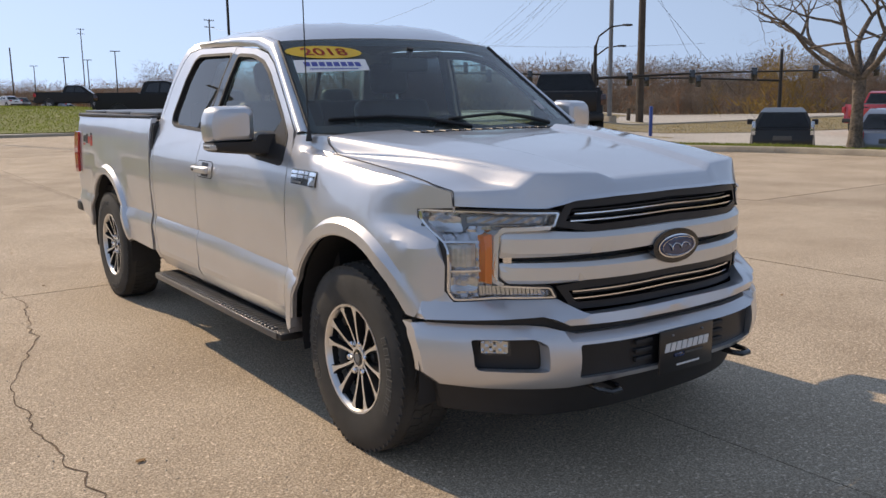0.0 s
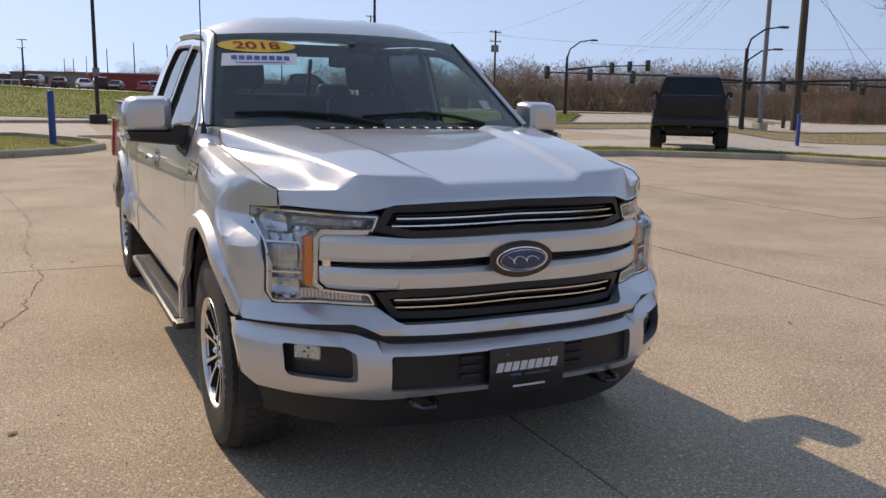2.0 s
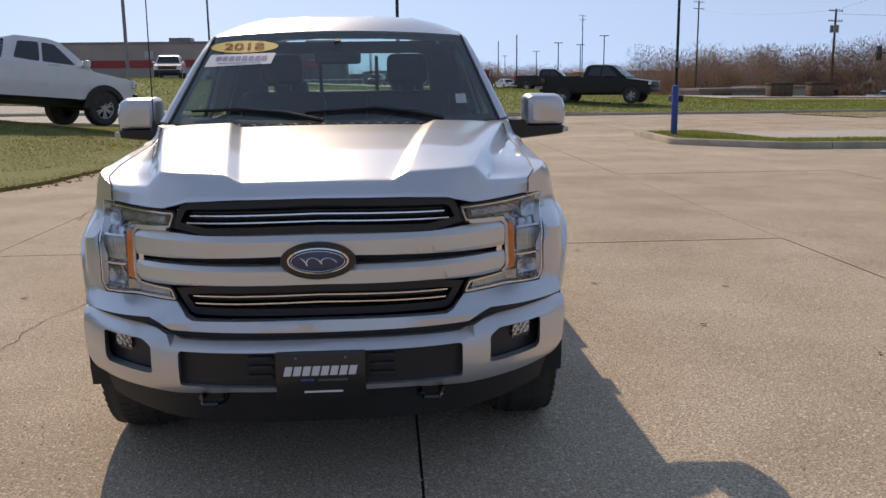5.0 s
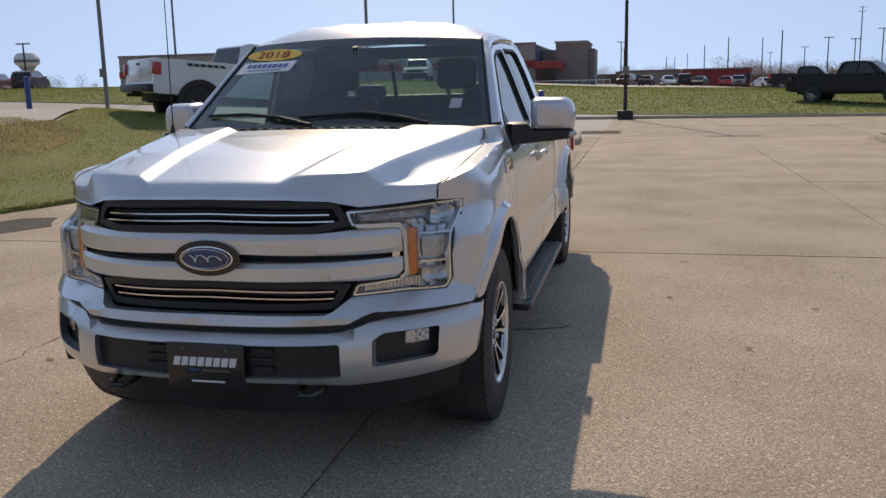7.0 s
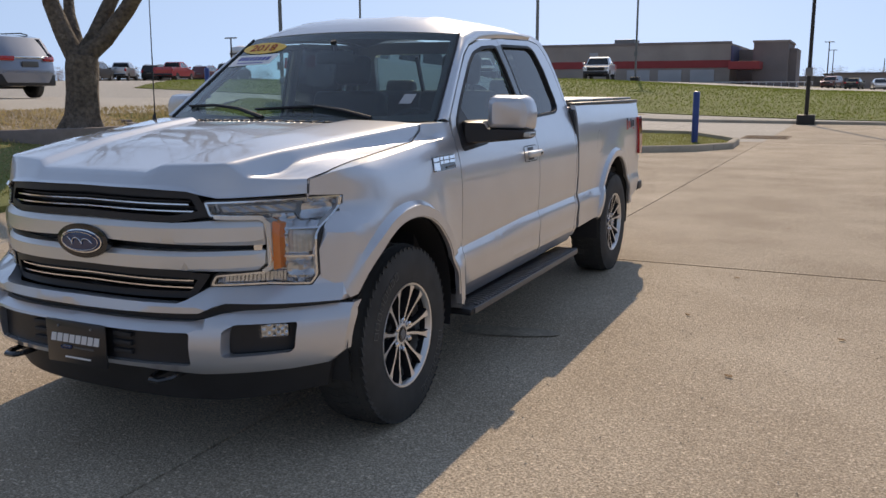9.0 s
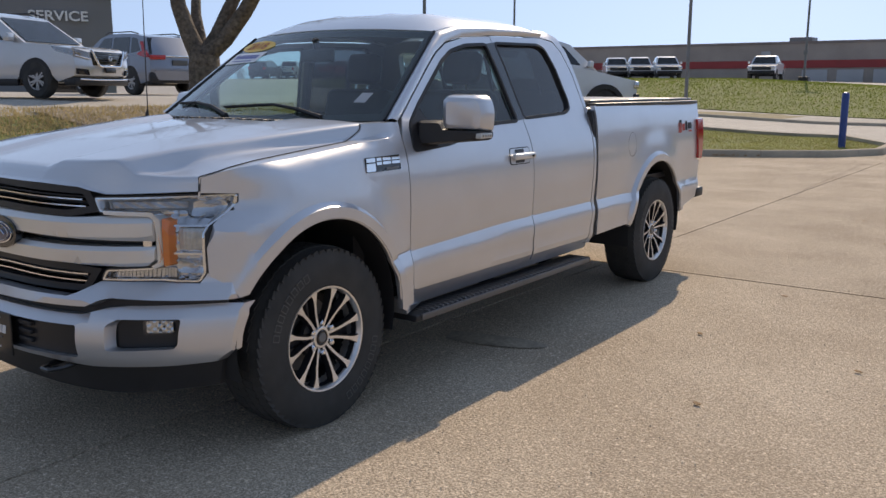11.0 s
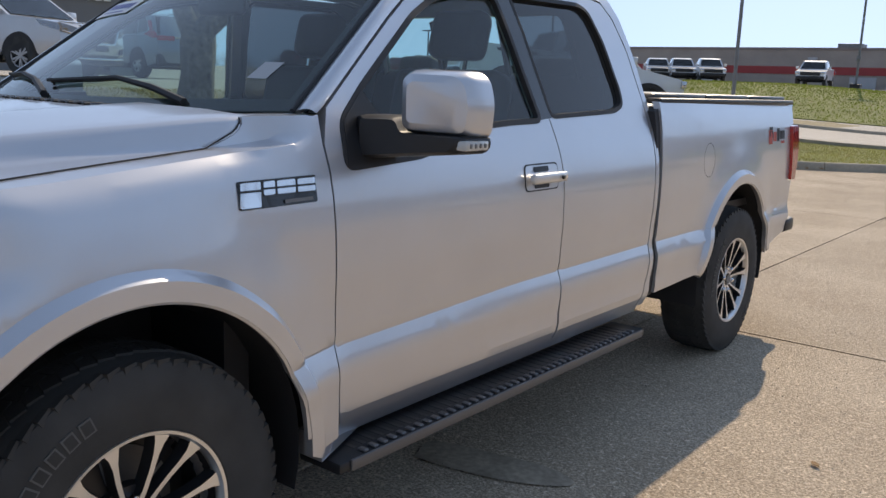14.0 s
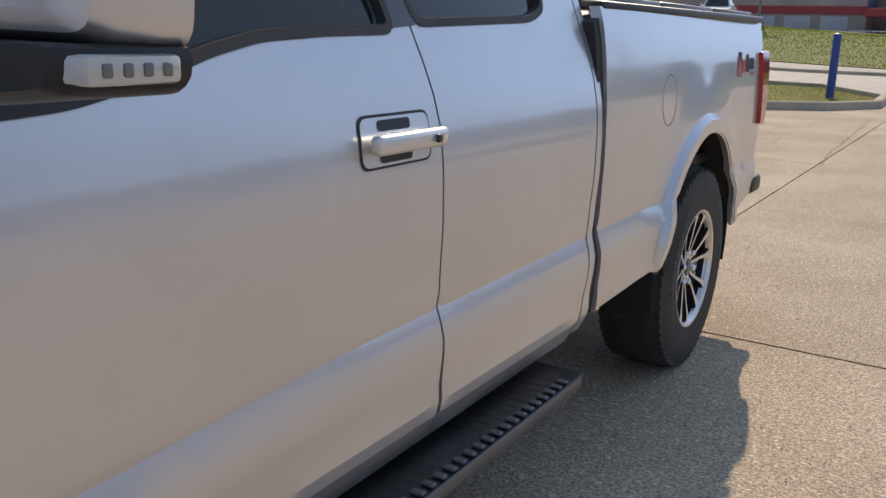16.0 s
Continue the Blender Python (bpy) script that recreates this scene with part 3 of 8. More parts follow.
def on_fender(y, w):
    """Side, then the shelf along the hood seam, the wall behind the hood's corner, and the top beside the cowl."""
    c, hl = crest_z(y), hood_line(y)
    if w <= c:
        return on_side(y, w)
    x0 = side_x(y, c)
    r, rz = rim_x(y), plateau_rim(y)
    xs = min(max(seam_x(y) + 0.002, r + 0.012), x0 - 0.001)
    shelf, wall, top = min(1.0, (w - c) / SHELF), min(1.0, max(0.0, (w - c - SHELF) / WALL)), max(0.0, w - c - SHELF - WALL)
    a = Vector((x0 + (xs - x0) * shelf + (r - xs) * wall - top, y, c + (hl - c) * shelf + (rz - hl) * wall + 0.04 * top))
    z = c + min(1.0, (w - c) / (SHELF + WALL)) * (rz - c)
    b = Vector((side_x(y, z) - top, y, z + 0.04 * top))
    return a.lerp(b, smooth01((y - 0.40) / 0.18))


fender = [(-0.508, crest_z(-0.508) + SHELF), (-0.514, hood_line(-0.51)), (-0.518, 1.085), (-0.520, 1.076)] + [(front_y(x + 0.004, z) + 0.002, z) for x, z in LAMP_SIDE] + [(-0.545, 0.758), (-0.515, 0.735), (-0.488, 0.70), (-0.470, 0.672)]
fender += [p for p in arc(*FRONT_ARCH, 0.48, 152, 0, 27)] + [(0.468, 0.44), (0.50, 0.425), (0.601, 0.44), (0.603, 0.70), (0.595, 1.15), (0.593, 1.24), (0.603, crest_z(0.6) + SHELF + WALL), (0.600, crest_z(0.6) + SHELF + WALL + TOP), (0.40, crest_z(0.40) + SHELF + WALL + TOP)]
fender += [(corner_y(t) + 0.006, crest_z(corner_y(t)) + SHELF + WALL * (1 - t)) for t in (0.0, 0.3, 0.5, 0.65, 0.8, 0.9, 1.0)] + [(y, crest_z(y) + SHELF) for y in (0.2, 0.1, 0.0, -0.1, -0.2, -0.3, -0.4, -0.44, -0.47)]
CREST = [[(y * 0.035, crest_z(y * 0.035) + dz) for y in range(y0, y1)] for dz, y0, y1 in ((0, -14, 15), (-0.02, -13, 15), (SHELF, 8, 14), (SHELF + WALL, 11, 17))]
both("fender", sheet(fender, on_fender, 0.024, depth=IN, front=(1, 0, 0.2), creases=FOLDS + CREST), SILVER, angle=24)
# doors
belt = [(0.655, 1.185), (0.80, 1.192), (0.98, 1.205), (1.10, 1.228), (1.22, 1.262), (1.33, 1.283), (1.50, 1.292), (1.72, 1.297)]
door = [(0.607, 0.70), (0.607, 0.478), (0.64, 0.462), (1.775, 0.462), (1.785, 0.70), (1.782, 1.10), (1.755, 1.30), (1.735, 1.45), (1.665, 1.768), (1.38, 1.748), (1.20, 1.712), (1.08, 1.655), (0.985, 1.592), (0.80, 1.455), (0.64, 1.335), (0.60, 1.24)]
front_win = rounded([(0.665, 1.178), (0.98, 1.197), (1.11, 1.222), (1.23, 1.256), (1.34, 1.277), (1.50, 1.286), (1.695, 1.290), (1.595, 1.722), (1.38, 1.708), (1.22, 1.672), (1.10, 1.612), (0.80, 1.395), (0.685, 1.30)], 0.03)
both("door", sheet(door, on_side, 0.035, [front_win], depth=IN, front=(1, 0, 0), creases=FOLDS), SILVER, angle=14)
rear_door = [(1.791, 0.462), (2.50, 0.470), (2.545, 0.60), (2.555, 0.70), (2.575, 1.10), (2.57, 1.36), (2.535, 1.56), (2.48, 1.70), (2.42, 1.765), (2.28, 1.785), (1.671, 1.772), (1.741, 1.45), (1.761, 1.30), (1.788, 1.10), (1.791, 0.70)]
rear_win = rounded([(1.775, 1.30), (2.29, 1.318), (2.37, 1.345), (2.38, 1.40), (2.33, 1.60), (2.275, 1.72), (2.21, 1.745), (1.69, 1.735)], 0.035)
both("rear_door", sheet(rear_door, on_side, 0.035, [rear_win], depth=IN, front=(1, 0, 0), creases=FOLDS), SILVER, angle=14)
# cab side: pillars and roof rail
cab = [(2.28, 1.793), (2.424, 1.773), (2.487, 1.706), (2.543, 1.565), (2.578, 1.36), (2.583, 1.10), (2.563, 0.70), (2.55, 0.59), (2.505, 0.462),
       (2.57, 0.455), (2.60, 0.70), (2.615, 1.10), (2.62, 1.30), (2.60, 1.50), (2.555, 1.70), (2.50, 1.80), (2.40, 1.835), (2.28, 1.838)]
both("cab_frame", sheet(cab, on_side, 0.025, depth=(-0.05, 0, 0), front=(1, 0, 0)), SILVER)


# sills
both("rocker_panel", sheet([(0.52, 0.40), (2.55, 0.42), (2.56, 0.462), (0.52, 0.47)], lambda y, z: Vector((side_x(y, z) - 0.012, y, z)), 0.06, depth=(-0.1, 0, 0), front=(1, 0, 0)), SILVER)
# bed side
bed = [(2.645, 0.50), (3.10, 0.515), (3.165, 0.50)] + arc(*REAR_ARCH, 0.48, 177, 7, 26) + [(4.155, 0.50), (4.58, 0.575), (4.615, 0.66), (4.635, 0.88), (4.57, 0.89), (4.535, 1.225), (4.605, 1.235), (4.60, 1.33), (4.57, 1.362), (2.642, 1.362), (2.638, 1.30)]
both("bed_side", sheet(bed, on_side, 0.035, depth=IN, front=(1, 0, 0), creases=FOLDS), SILVER, angle=17)
both("bed_rail_cap", box(0.845, 0.918, 2.66, 4.58, 1.352, 1.378, 0.008), BLACK_PLASTIC)
tail = rounded([(4.572, 0.895), (4.650, 0.89), (4.668, 1.05), (4.662, 1.228), (4.538, 1.221)], 0.015)
both("tail_light", sheet(tail, lambda y, z: Vector((side_x(y, z) + 0.018, y, z)), 0.03, depth=(-0.08, 0, 0), front=(1, 0, 0)), RED_LENS, "red tail light lens")
part("tailgate", box(-0.90, 0.90, 4.585, 4.645, 0.66, 1.37, 0.02), SILVER, truck)
part("rear_bumper", box(-0.88, 0.88, 4.60, 4.76, 0.52, 0.68, 0.03), CHROME, truck)
both("bumper_end", box(0.86, 0.955, 4.57, 4.74, 0.56, 0.645, 0.02), BLACK_PLASTIC)
# added dark filler: the deep shade between cab and bed, put in as colour
both("bed_gap_seal", sheet([(2.60, 0.48), (2.675, 0.50), (2.675, 1.34), (2.60, 1.32)], lambda y, z: Vector((side_x(2.63, z) - 0.012, y, z)), 0.06, depth=(-0.05, 0, 0), front=(1, 0, 0)), TRIM)
part("bed_front_panel", box(-0.90, 0.90, 2.715, 2.75, 0.50, 1.355, 0.01), SILVER, truck)
part("bed_floor", box(-0.88, 0.88, 2.68, 4.60, 0.78, 0.82, 0.0), BLACK_PLASTIC, truck)
for i in range(3):
    y0 = 2.69 + i * 0.635
    part("tonneau_panel", box(-0.86, 0.86, y0, y0 + 0.625, 1.372, 1.398, 0.008), COVER, truck, "black folding bed cover panel")


# fold-over roof, windscreen and rear window
def wind_y(x, z):
    return 0.31 + 1.467 * (z - 1.29) + 0.165 * (x / 0.75) ** 2


def roof_front(x):
    return 1.797 - 0.023 * (x / 0.69) ** 2


def roof_z(x, y):
    z = 1.902 - 0.083 * (abs(x) / 0.69) ** 4
    z -= 0.05 * smooth01((y - 2.12) / 0.4) ** 1.5
    z += 0.006 * sum(smooth01(1 - abs(abs(x) - c) / 0.05) for c in (0.2, 0.42)) * smooth01((y - 1.25) / 0.15)
    u = min(1.0, max(0.0, (y - wind_y(x, roof_front(x))) / 0.42))
    f = roof_front(x)
    return f + (z - f) * (1 - (1 - u) ** 2.2)


roof_edge = [(-0.681, 2.43)] + [(x, wind_y(x, roof_front(x)) + 0.002) for x in (-0.681 + 1.362 * i / 20 for i in range(21))] + [(0.681, 2.43), (0.5, 2.50), (-0.5, 2.50)]
part("roof", sheet(roof_edge, lambda x, y: Vector((x, y, roof_z(x, y))), 0.04, depth=(0, 0.01, -0.025), front=(0, 0, 1)), SILVER, truck)
wind = [(-0.832, 1.324), (-0.4, 1.308), (0, 1.303), (0.4, 1.308), (0.832, 1.324), (0.690, 1.772), (0.3, 1.789), (0, 1.793), (-0.3, 1.789), (-0.690, 1.772)]
ws = part("windshield", sheet(wind, lambda x, z: Vector((x, wind_y(x, z), z)), 0.06, front=(0, -1, 0.5)), WINDSHIELD_GLASS, truck, "tinted laminated windshield")
ws.visible_shadow = False
# front pillar and roof rail, one bent strip from the cowl to the rear of the roof
rail_out = [(0.600, 1.321), (0.633, 1.341), (0.795, 1.462), (0.98, 1.60), (1.076, 1.663), (1.198, 1.72), (1.38, 1.756), (1.665, 1.776), (2.0, 1.787), (2.28, 1.793)]
rail_in = [(0.834 - 0.142 * t, wind_y(0.834 - 0.142 * t, 1.322 + 0.450 * t) + 0.004, 1.322 + 0.450 * t) for t in (0, 0.06, 0.34, 0.66, 0.84, 1.0)] + [(0.684, y, roof_z(0.681, y)) for y in (1.34, 1.64, 1.98, 2.28)]


def along(points, u):
    k = [float(np.interp(u, np.linspace(0, 1, len(points)), [p[c] for p in points])) for c in range(len(points[0]))]
    return k


bm = bmesh.new()
rows_ = []
for i in range(46):
    u = i / 45
    y, z = along(rail_out, u)
    a = Vector((side_x(y, z), y, z))
    b = Vector(along(rail_in, u))
    mid = (a + b) / 2 + Vector((0.030, -0.022 * (1 - smooth01((u - 0.4) / 0.2)), 0.022))
    rows_.append([bm.verts.new(a + Vector((-0.045, 0.01, 0)))] + [bm.verts.new(a * (1 - t) ** 2 + mid * 2 * t * (1 - t) + b * t ** 2) for t in (k / 6 for k in range(7))] + [bm.verts.new(b + Vector((-0.01, 0.012, -0.03)))])
for a, b in zip(rows_, rows_[1:]):
    for i in range(8):
        bm.faces.new((a[i], b[i], b[i + 1], a[i + 1]))
bmesh.ops.recalc_face_normals(bm, faces=bm.faces[:])
both("roof_rail", bm, SILVER)
frit = sheet(wind, lambda x, z: Vector((x, wind_y(x, z) + 0.006, z - 0.004)), 0.06, [inset(wind, 0.035)], front=(0, -1, 0.5))
part("windshield_border", frit, TRIM, truck)
for side in (1, -1):
    edge = [(side * (0.832 - 0.141 * t), wind_y(0.832 - 0.141 * t, 1.324 + 0.448 * t) - 0.002, 1.324 + 0.448 * t) for t in (i / 12 for i in range(13))]
    part("windshield_moulding", tube(edge, 0.008, 6), TRIM, truck)


def pane(name, poly, material, label=""):
    out = []
    for s, bm in ((1, sheet(inset(poly, -0.012), lambda y, z: Vector((side_x(y, z) - 0.016, y, z)), 0.06, front=(1, 0, 0))),):
        out += both(name, bm, material, label)
    for ob in out:
        ob.visible_shadow = False


pane("side_window", front_win, SIDE_GLASS)
pane("rear_side_window", rear_win, PRIVACY_GLASS, "dark privacy glass")
both("window_seal", sheet(inset(front_win, -0.010), lambda y, z: Vector((side_x(y, z) + 0.003, y, z)), 0.04, [inset(front_win, 0.008)], depth=(-0.02, 0, 0), front=(1, 0, 0), edge=0.002), TRIM)
both("window_seal", sheet(inset(rear_win, -0.006), lambda y, z: Vector((side_x(y, z) + 0.003, y, z)), 0.04, [inset(rear_win, 0.010)], depth=(-0.02, 0, 0), front=(1, 0, 0), edge=0.002), TRIM)
pillar = [(1.698, 1.292), (1.776, 1.298), (1.694, 1.737), (1.598, 1.725)]
both("pillar_trim", sheet(pillar, lambda y, z: Vector((side_x(y, z) + 0.002, y, z)), 0.04, depth=(-0.02, 0, 0), front=(1, 0, 0)), GLOSS_BLACK)
sail = [(0.668, 1.182), (0.93, 1.196), (0.79, 1.385), (0.69, 1.302)]
both("mirror_base_trim", sheet(sail, lambda y, z: Vector((side_x(y, z) + 0.004, y, z)), 0.04, depth=(-0.02, 0, 0), front=(1, 0, 0)), BLACK_PLASTIC)

# hood
hood_floor = soft_curve([(-1.0, 1.14), (-0.80, 1.180), (-0.4, 1.251), (0.0, 1.298), (0.28, 1.322), (0.5, 1.336)], width=0.05)
front_top = soft_curve([(0, 1.118), (0.3, 1.114), (0.465, 1.104), (0.492, 1.098), (0.54, 1.077), (0.60, 1.077), (0.88, 1.085)], width=0.008)
crease_y = soft_curve([(0, -0.828), (0.278, -0.818), (0.335, -0.79), (0.50, -0.762), (0.586, -0.715), (0.655, -0.66), (0.76, -0.572), (0.835, -0.490), (0.9, -0.42)], width=0.008)


def dome_half(y):
    return 0.275 + 0.15 * (y + 0.775) / 1.03


def facet_w(y):
    return 0.050 - 0.018 * (y + 0.775) / 1.05


def hood_raw(a, y):
    """Sunken middle, raised plateau on each side, steep outer facet and a low blade along the seam."""
    dh, xt, seam_z = dome_half(y), rim_x(y), hood_line(min(y, 0.29))
    xb = xt + facet_w(y)
    floor_z = hood_floor(y) - 0.010 * (a / 0.4) ** 2
    if a < dh:
        return floor_z
    inner = hood_floor(y) - 0.010 * (dh / 0.4) ** 2 + 0.020
    if a < dh + 0.05:
        return floor_z + (inner - floor_z) * (a - dh) / 0.05
    outer = plateau_rim(y)
    if a < xt:
        t = (a - dh - 0.05) / (xt - dh - 0.05)
        return inner + (outer - inner) * t + 0.006 * t * (1 - t)
    low = seam_z + 0.023 * min(1.0, max(0.0, (0.27 - y) / 0.67))
    if a < xb:
        return outer + (low - outer) * (a - xt) / (xb - xt)
    return low + (seam_z - low) * min(1, (a - xb) / max(0.001, 0.845 - xb))


def hood_top(x, y):
    """The same with its folds rounded."""
    return sum(hood_raw(abs(x) + d, y) for d in (-0.009, -0.0045, 0.0, 0.0045, 0.009)) / 5


def cowl_y(x):
    return wind_y(x, 1.31) - 0.085 - 0.03 * smooth01((abs(x) - 0.70) / 0.1)


FOLD = (-0.011, -0.004, 0.004, 0.011)


def hood_column(y):
    """Where the lines across the hood stand at y: centre, then each fold with its rounding, and the seam."""
    dh, xt = dome_half(y), rim_x(y)
    xb = xt + facet_w(y)
    return [0] + [c + d for c in (dh, dh + 0.05, xt, xb) for d in FOLD[:4 if c < xb else 3]] + [max(seam_x(y), xb + 0.009)]


HOOD_STEPS = [(0, i / 7) for i in range(7)] + [(k, 0.0) for k in range(1, 8)] + [(8, i / 5) for i in range(5)] + [(k, 0.0) for k in range(9, 12)] + [(12, 0.0), (12, 0.5)] + [(k, 0.0) for k in (13, 14)] + [(15, i / 3) for i in range(4)]
FACET_FROM, FACET_TO = 10, 14


def hood_rows(side):
    rows_ = []
    for k, t in HOOD_STEPS:
        line = []
        for r in [0, 0.25] + list(range(1, 31)):
            x, y = 0.5, -0.5
            for _ in range(8):
                c = hood_column(y)
                x = c[k] + (c[k + 1] - c[k]) * t
                end = cowl_y(x) if k + t < FACET_FROM else corner_y(min(1.0, (k + t - FACET_FROM) / (FACET_TO - FACET_FROM)))
                y = crease_y(x) + (end - crease_y(x)) * r / 30
            line.append((x, y, hood_top(x, y)))
        x, y, z = line[0]
        g = grille_y(x) - 0.006
        lip = 0.16 * (1 - smooth01((x - 0.45) / 0.08))
        f = front_top(x)
        front = [(x, g + 0.035, f - 0.006), (x, g, f)]
        for u, w in ((0.15, 0.5 * lip), (0.30, lip), (0.33, lip + 0.03), (0.66, lip + (1 - lip) * 0.51), (0.95, 0.93)):
            front.append((x, g + (y - g) * u, f + (z - f) * w))
        line[0] = (x, y + 0.001, z - 0.0025)
        last = line[-1]
        rows_.append([(side * a, b, c) for a, b, c in front + line + [(last[0], last[1] + 0.004, last[2] - 0.02)]])
    rows_.append([(a - side * 0.004, b, c - 0.03) for a, b, c in rows_[-1]])
    return rows_


bm = bmesh.new()
grid = [r for r in reversed(hood_rows(-1))][:-1] + hood_rows(1)
grid = [[bm.verts.new(c) for c in r] for r in grid]
for a, b in zip(grid, grid[1:]):
    for i in range(len(a) - 1):
        bm.faces.new((a[i], b[i], b[i + 1], a[i + 1]))
part("hood", bm, SILVER, truck, angle=38)
for s in (1, -1):
    rows_ = hood_rows(s)
    facet_ends = [r[-2] for r, (k, t) in zip(rows_, HOOD_STEPS) if FACET_FROM <= k + t < FACET_TO]
    seam_line = rows_[-2][1:-1] + facet_ends[::-1]
    # thin dark tube laid over the seam, its colour standing for the gap's shade
    part("hood_seam", tube([(a + s * 0.003, b - 0.001, c + 0.0005) for a, b, c in seam_line], 0.0022, 5), TRIM, truck, "dark line standing for the shaded gap between hood and fender")
both("cowl_corner", sheet([(0.70, 0.40), (0.79, 0.40), (0.83, 0.60), (0.70, 0.60)], lambda x, y: Vector((x, y, 1.2965 + 0.05 * (y - 0.4))), 0.04, depth=(0, 0, -0.03), front=(0, 0, 1)), SILVER)
part("cowl_grille", sheet([(-0.80, cowl_y(0.8) + 0.01), (-0.5, cowl_y(0.5) + 0.01), (0, cowl_y(0) + 0.01), (0.5, cowl_y(0.5) + 0.01), (0.80, cowl_y(0.8) + 0.01), (0.80, cowl_y(0.8) + 0.12), (0.5, cowl_y(0.5) + 0.115), (0, cowl_y(0) + 0.115), (-0.5, cowl_y(0.5) + 0.115), (-0.80, cowl_y(0.8) + 0.12)],
                          lambda x, y: Vector((x, y, 1.285 + 0.25 * (y - cowl_y(x)))), 0.08, depth=(0, 0, -0.05), front=(0, 0, 1)), BLACK_PLASTIC, truck)
for i in range(44):
    x = -0.72 + 1.44 * i / 43
    part("cowl_rib", box(x - 0.006, x + 0.012, cowl_y(x) + 0.004, cowl_y(x) + 0.066, 1.296, 1.3255 - 0.012 * (x / 0.72) ** 2, 0.003, seg=1), GLOSS_BLACK if i % 2 else BLACK_PLASTIC, truck)


# front end
LAMP_CHROME = mat("lamp_chrome", (0.50, 0.51, 0.53), 0.16, 1.0, noise=(30, 0.3))
LAMP_HOUSING = mat("lamp_housing", (0.33, 0.34, 0.36), 0.22, 0.9, noise=(45, 0.5))
CHAMBER = mat("lamp_chamber", (0.52, 0.52, 0.49), 0.3, 0.7, noise=(40, 0.2))


def on_lamp(dy):
    return lambda x, z: Vector((x, front_y(x, z) + dy + 0.10 * max(0, z - 1.0), z))


def on_grille(dy):
    return lambda x, z: Vector((x, grille_y(x) + dy + 0.10 * max(0, z - 1.0), z))


def twin(poly):
    """Half outline from centre line to centre line, completed by its mirror image."""
    return poly + [(-x, z) for x, z in poly[::-1] if x > 1e-6]


BACK = (0, 0.05, 0)
lamp_shape = rounded([(0.880, 1.068), (0.515, 1.062), (0.534, 1.008), (0.688, 1.000), (0.706, 0.83), (0.69, 0.790), (0.545, 0.783), (0.527, 0.742), (0.842, 0.737), (0.861, 0.772), (0.859, 0.87), (0.862, 0.958), (0.878, 1.034)], 0.010)
def facets(dy, cx, cz, depth_, lean):
    """A reflector of small steps and tilted flutes."""
    def f(x, z):
        u = x / cx
        step = (u - math.floor(u)) * lean + ((math.floor(u) + math.floor(z / cz)) % 2) * depth_
        return Vector((x, front_y(x, z) + dy + 0.10 * max(0, z - 1.0) + step, z))
    return f


both("headlight_housing", sheet(lamp_shape, facets(0.038, 0.021, 0.034, 0.006, 0.009), 0.0095, depth=(0, 0.05, 0), front=(0, -1, 0)), LAMP_CHROME, angle=8)
# dark ring that draws the lamp's outline and the black gap to the hood
both("headlight_seal", sheet(inset(lamp_shape, -0.007), on_lamp(0.0005), 0.03, [inset(lamp_shape, 0.001)], depth=(0, 0.03, 0), front=(0, -1, 0), edge=0.001), TRIM)
for ob in both("headlight_lens", sheet(lamp_shape, on_lamp(-0.004), 0.03, depth=(0, 0.012, 0), front=(0, -1, 0)), LENS_CLEAR, "clear headlight lens"):
    ob.visible_shadow = False
both("headlight_bezel", sheet(lamp_shape, on_lamp(-0.002), 0.03, [inset(lamp_shape, 0.0065)], depth=(0, 0.04, 0), front=(0, -1, 0), edge=0.003), CHROME)
DARK_LAMP = mat("lamp_smoke", (0.14, 0.145, 0.15), 0.25, 0.7, bump=(55, 0.004))
for z0, z1, x0, x1 in ((0.985, 1.045, 0.775, 0.85), (0.768, 0.822, 0.752, 0.845)):
    both("reflector_bowl", sheet(rounded([(x0, z0), (x1, z0), (x1, z1), (x0, z1)], 0.02), lambda x, z: Vector((x, front_y(x, z) + 0.022 + 0.03 * math.exp(-(((x - (x0 + x1) / 2) / 0.03) ** 2 + ((z - (z0 + z1) / 2) / 0.022) ** 2)), z)), 0.012, depth=(0, 0.04, 0), front=(0, -1, 0)), REFLECTOR)
both("indicator_chamber", sheet(rounded([(0.752, 0.858), (0.856, 0.862), (0.856, 0.944), (0.752, 0.946)], 0.006), lambda x, z: Vector((x, front_y(x, z) + 0.030 + 0.012 * ((x - 0.80) / 0.055) ** 2 + 0.0012 * math.cos(x * 420), z)), 0.006, depth=(0, 0.03, 0), front=(0, -1, 0), edge=0.003), CHAMBER, angle=12)
for z in (0.842, 0.950):
    both("lamp_divider", sheet([(0.748, z), (0.860, z), (0.860, z + 0.007), (0.748, z + 0.007)], on_lamp(0.014), 0.02, depth=(0, 0.04, 0), front=(0, -1, 0), edge=0.002), CHROME)
# projector strip above and fluted strip below, reaching in over the grille bars
both("upper_shade", sheet([(0.552, 1.016), (0.760, 1.008), (0.775, 0.985), (0.775, 1.052), (0.540, 1.049)], on_lamp(0.030), 0.02, depth=(0, 0.02, 0), front=(0, -1, 0), edge=0.002), DARK_LAMP)
both("upper_reflector", sheet(rounded([(0.560, 1.021), (0.762, 1.018), (0.762, 1.044), (0.556, 1.042)], 0.004), lambda x, z: on_lamp(0.024)(x, z) + Vector((0, 0.0011 * math.sin(x * 610) + 0.0010 * math.sin(x * 171 + z * 300), 0)), 0.0045, depth=(0, 0.008, 0), front=(0, -1, 0), edge=0.003), LAMP_HOUSING, angle=40)
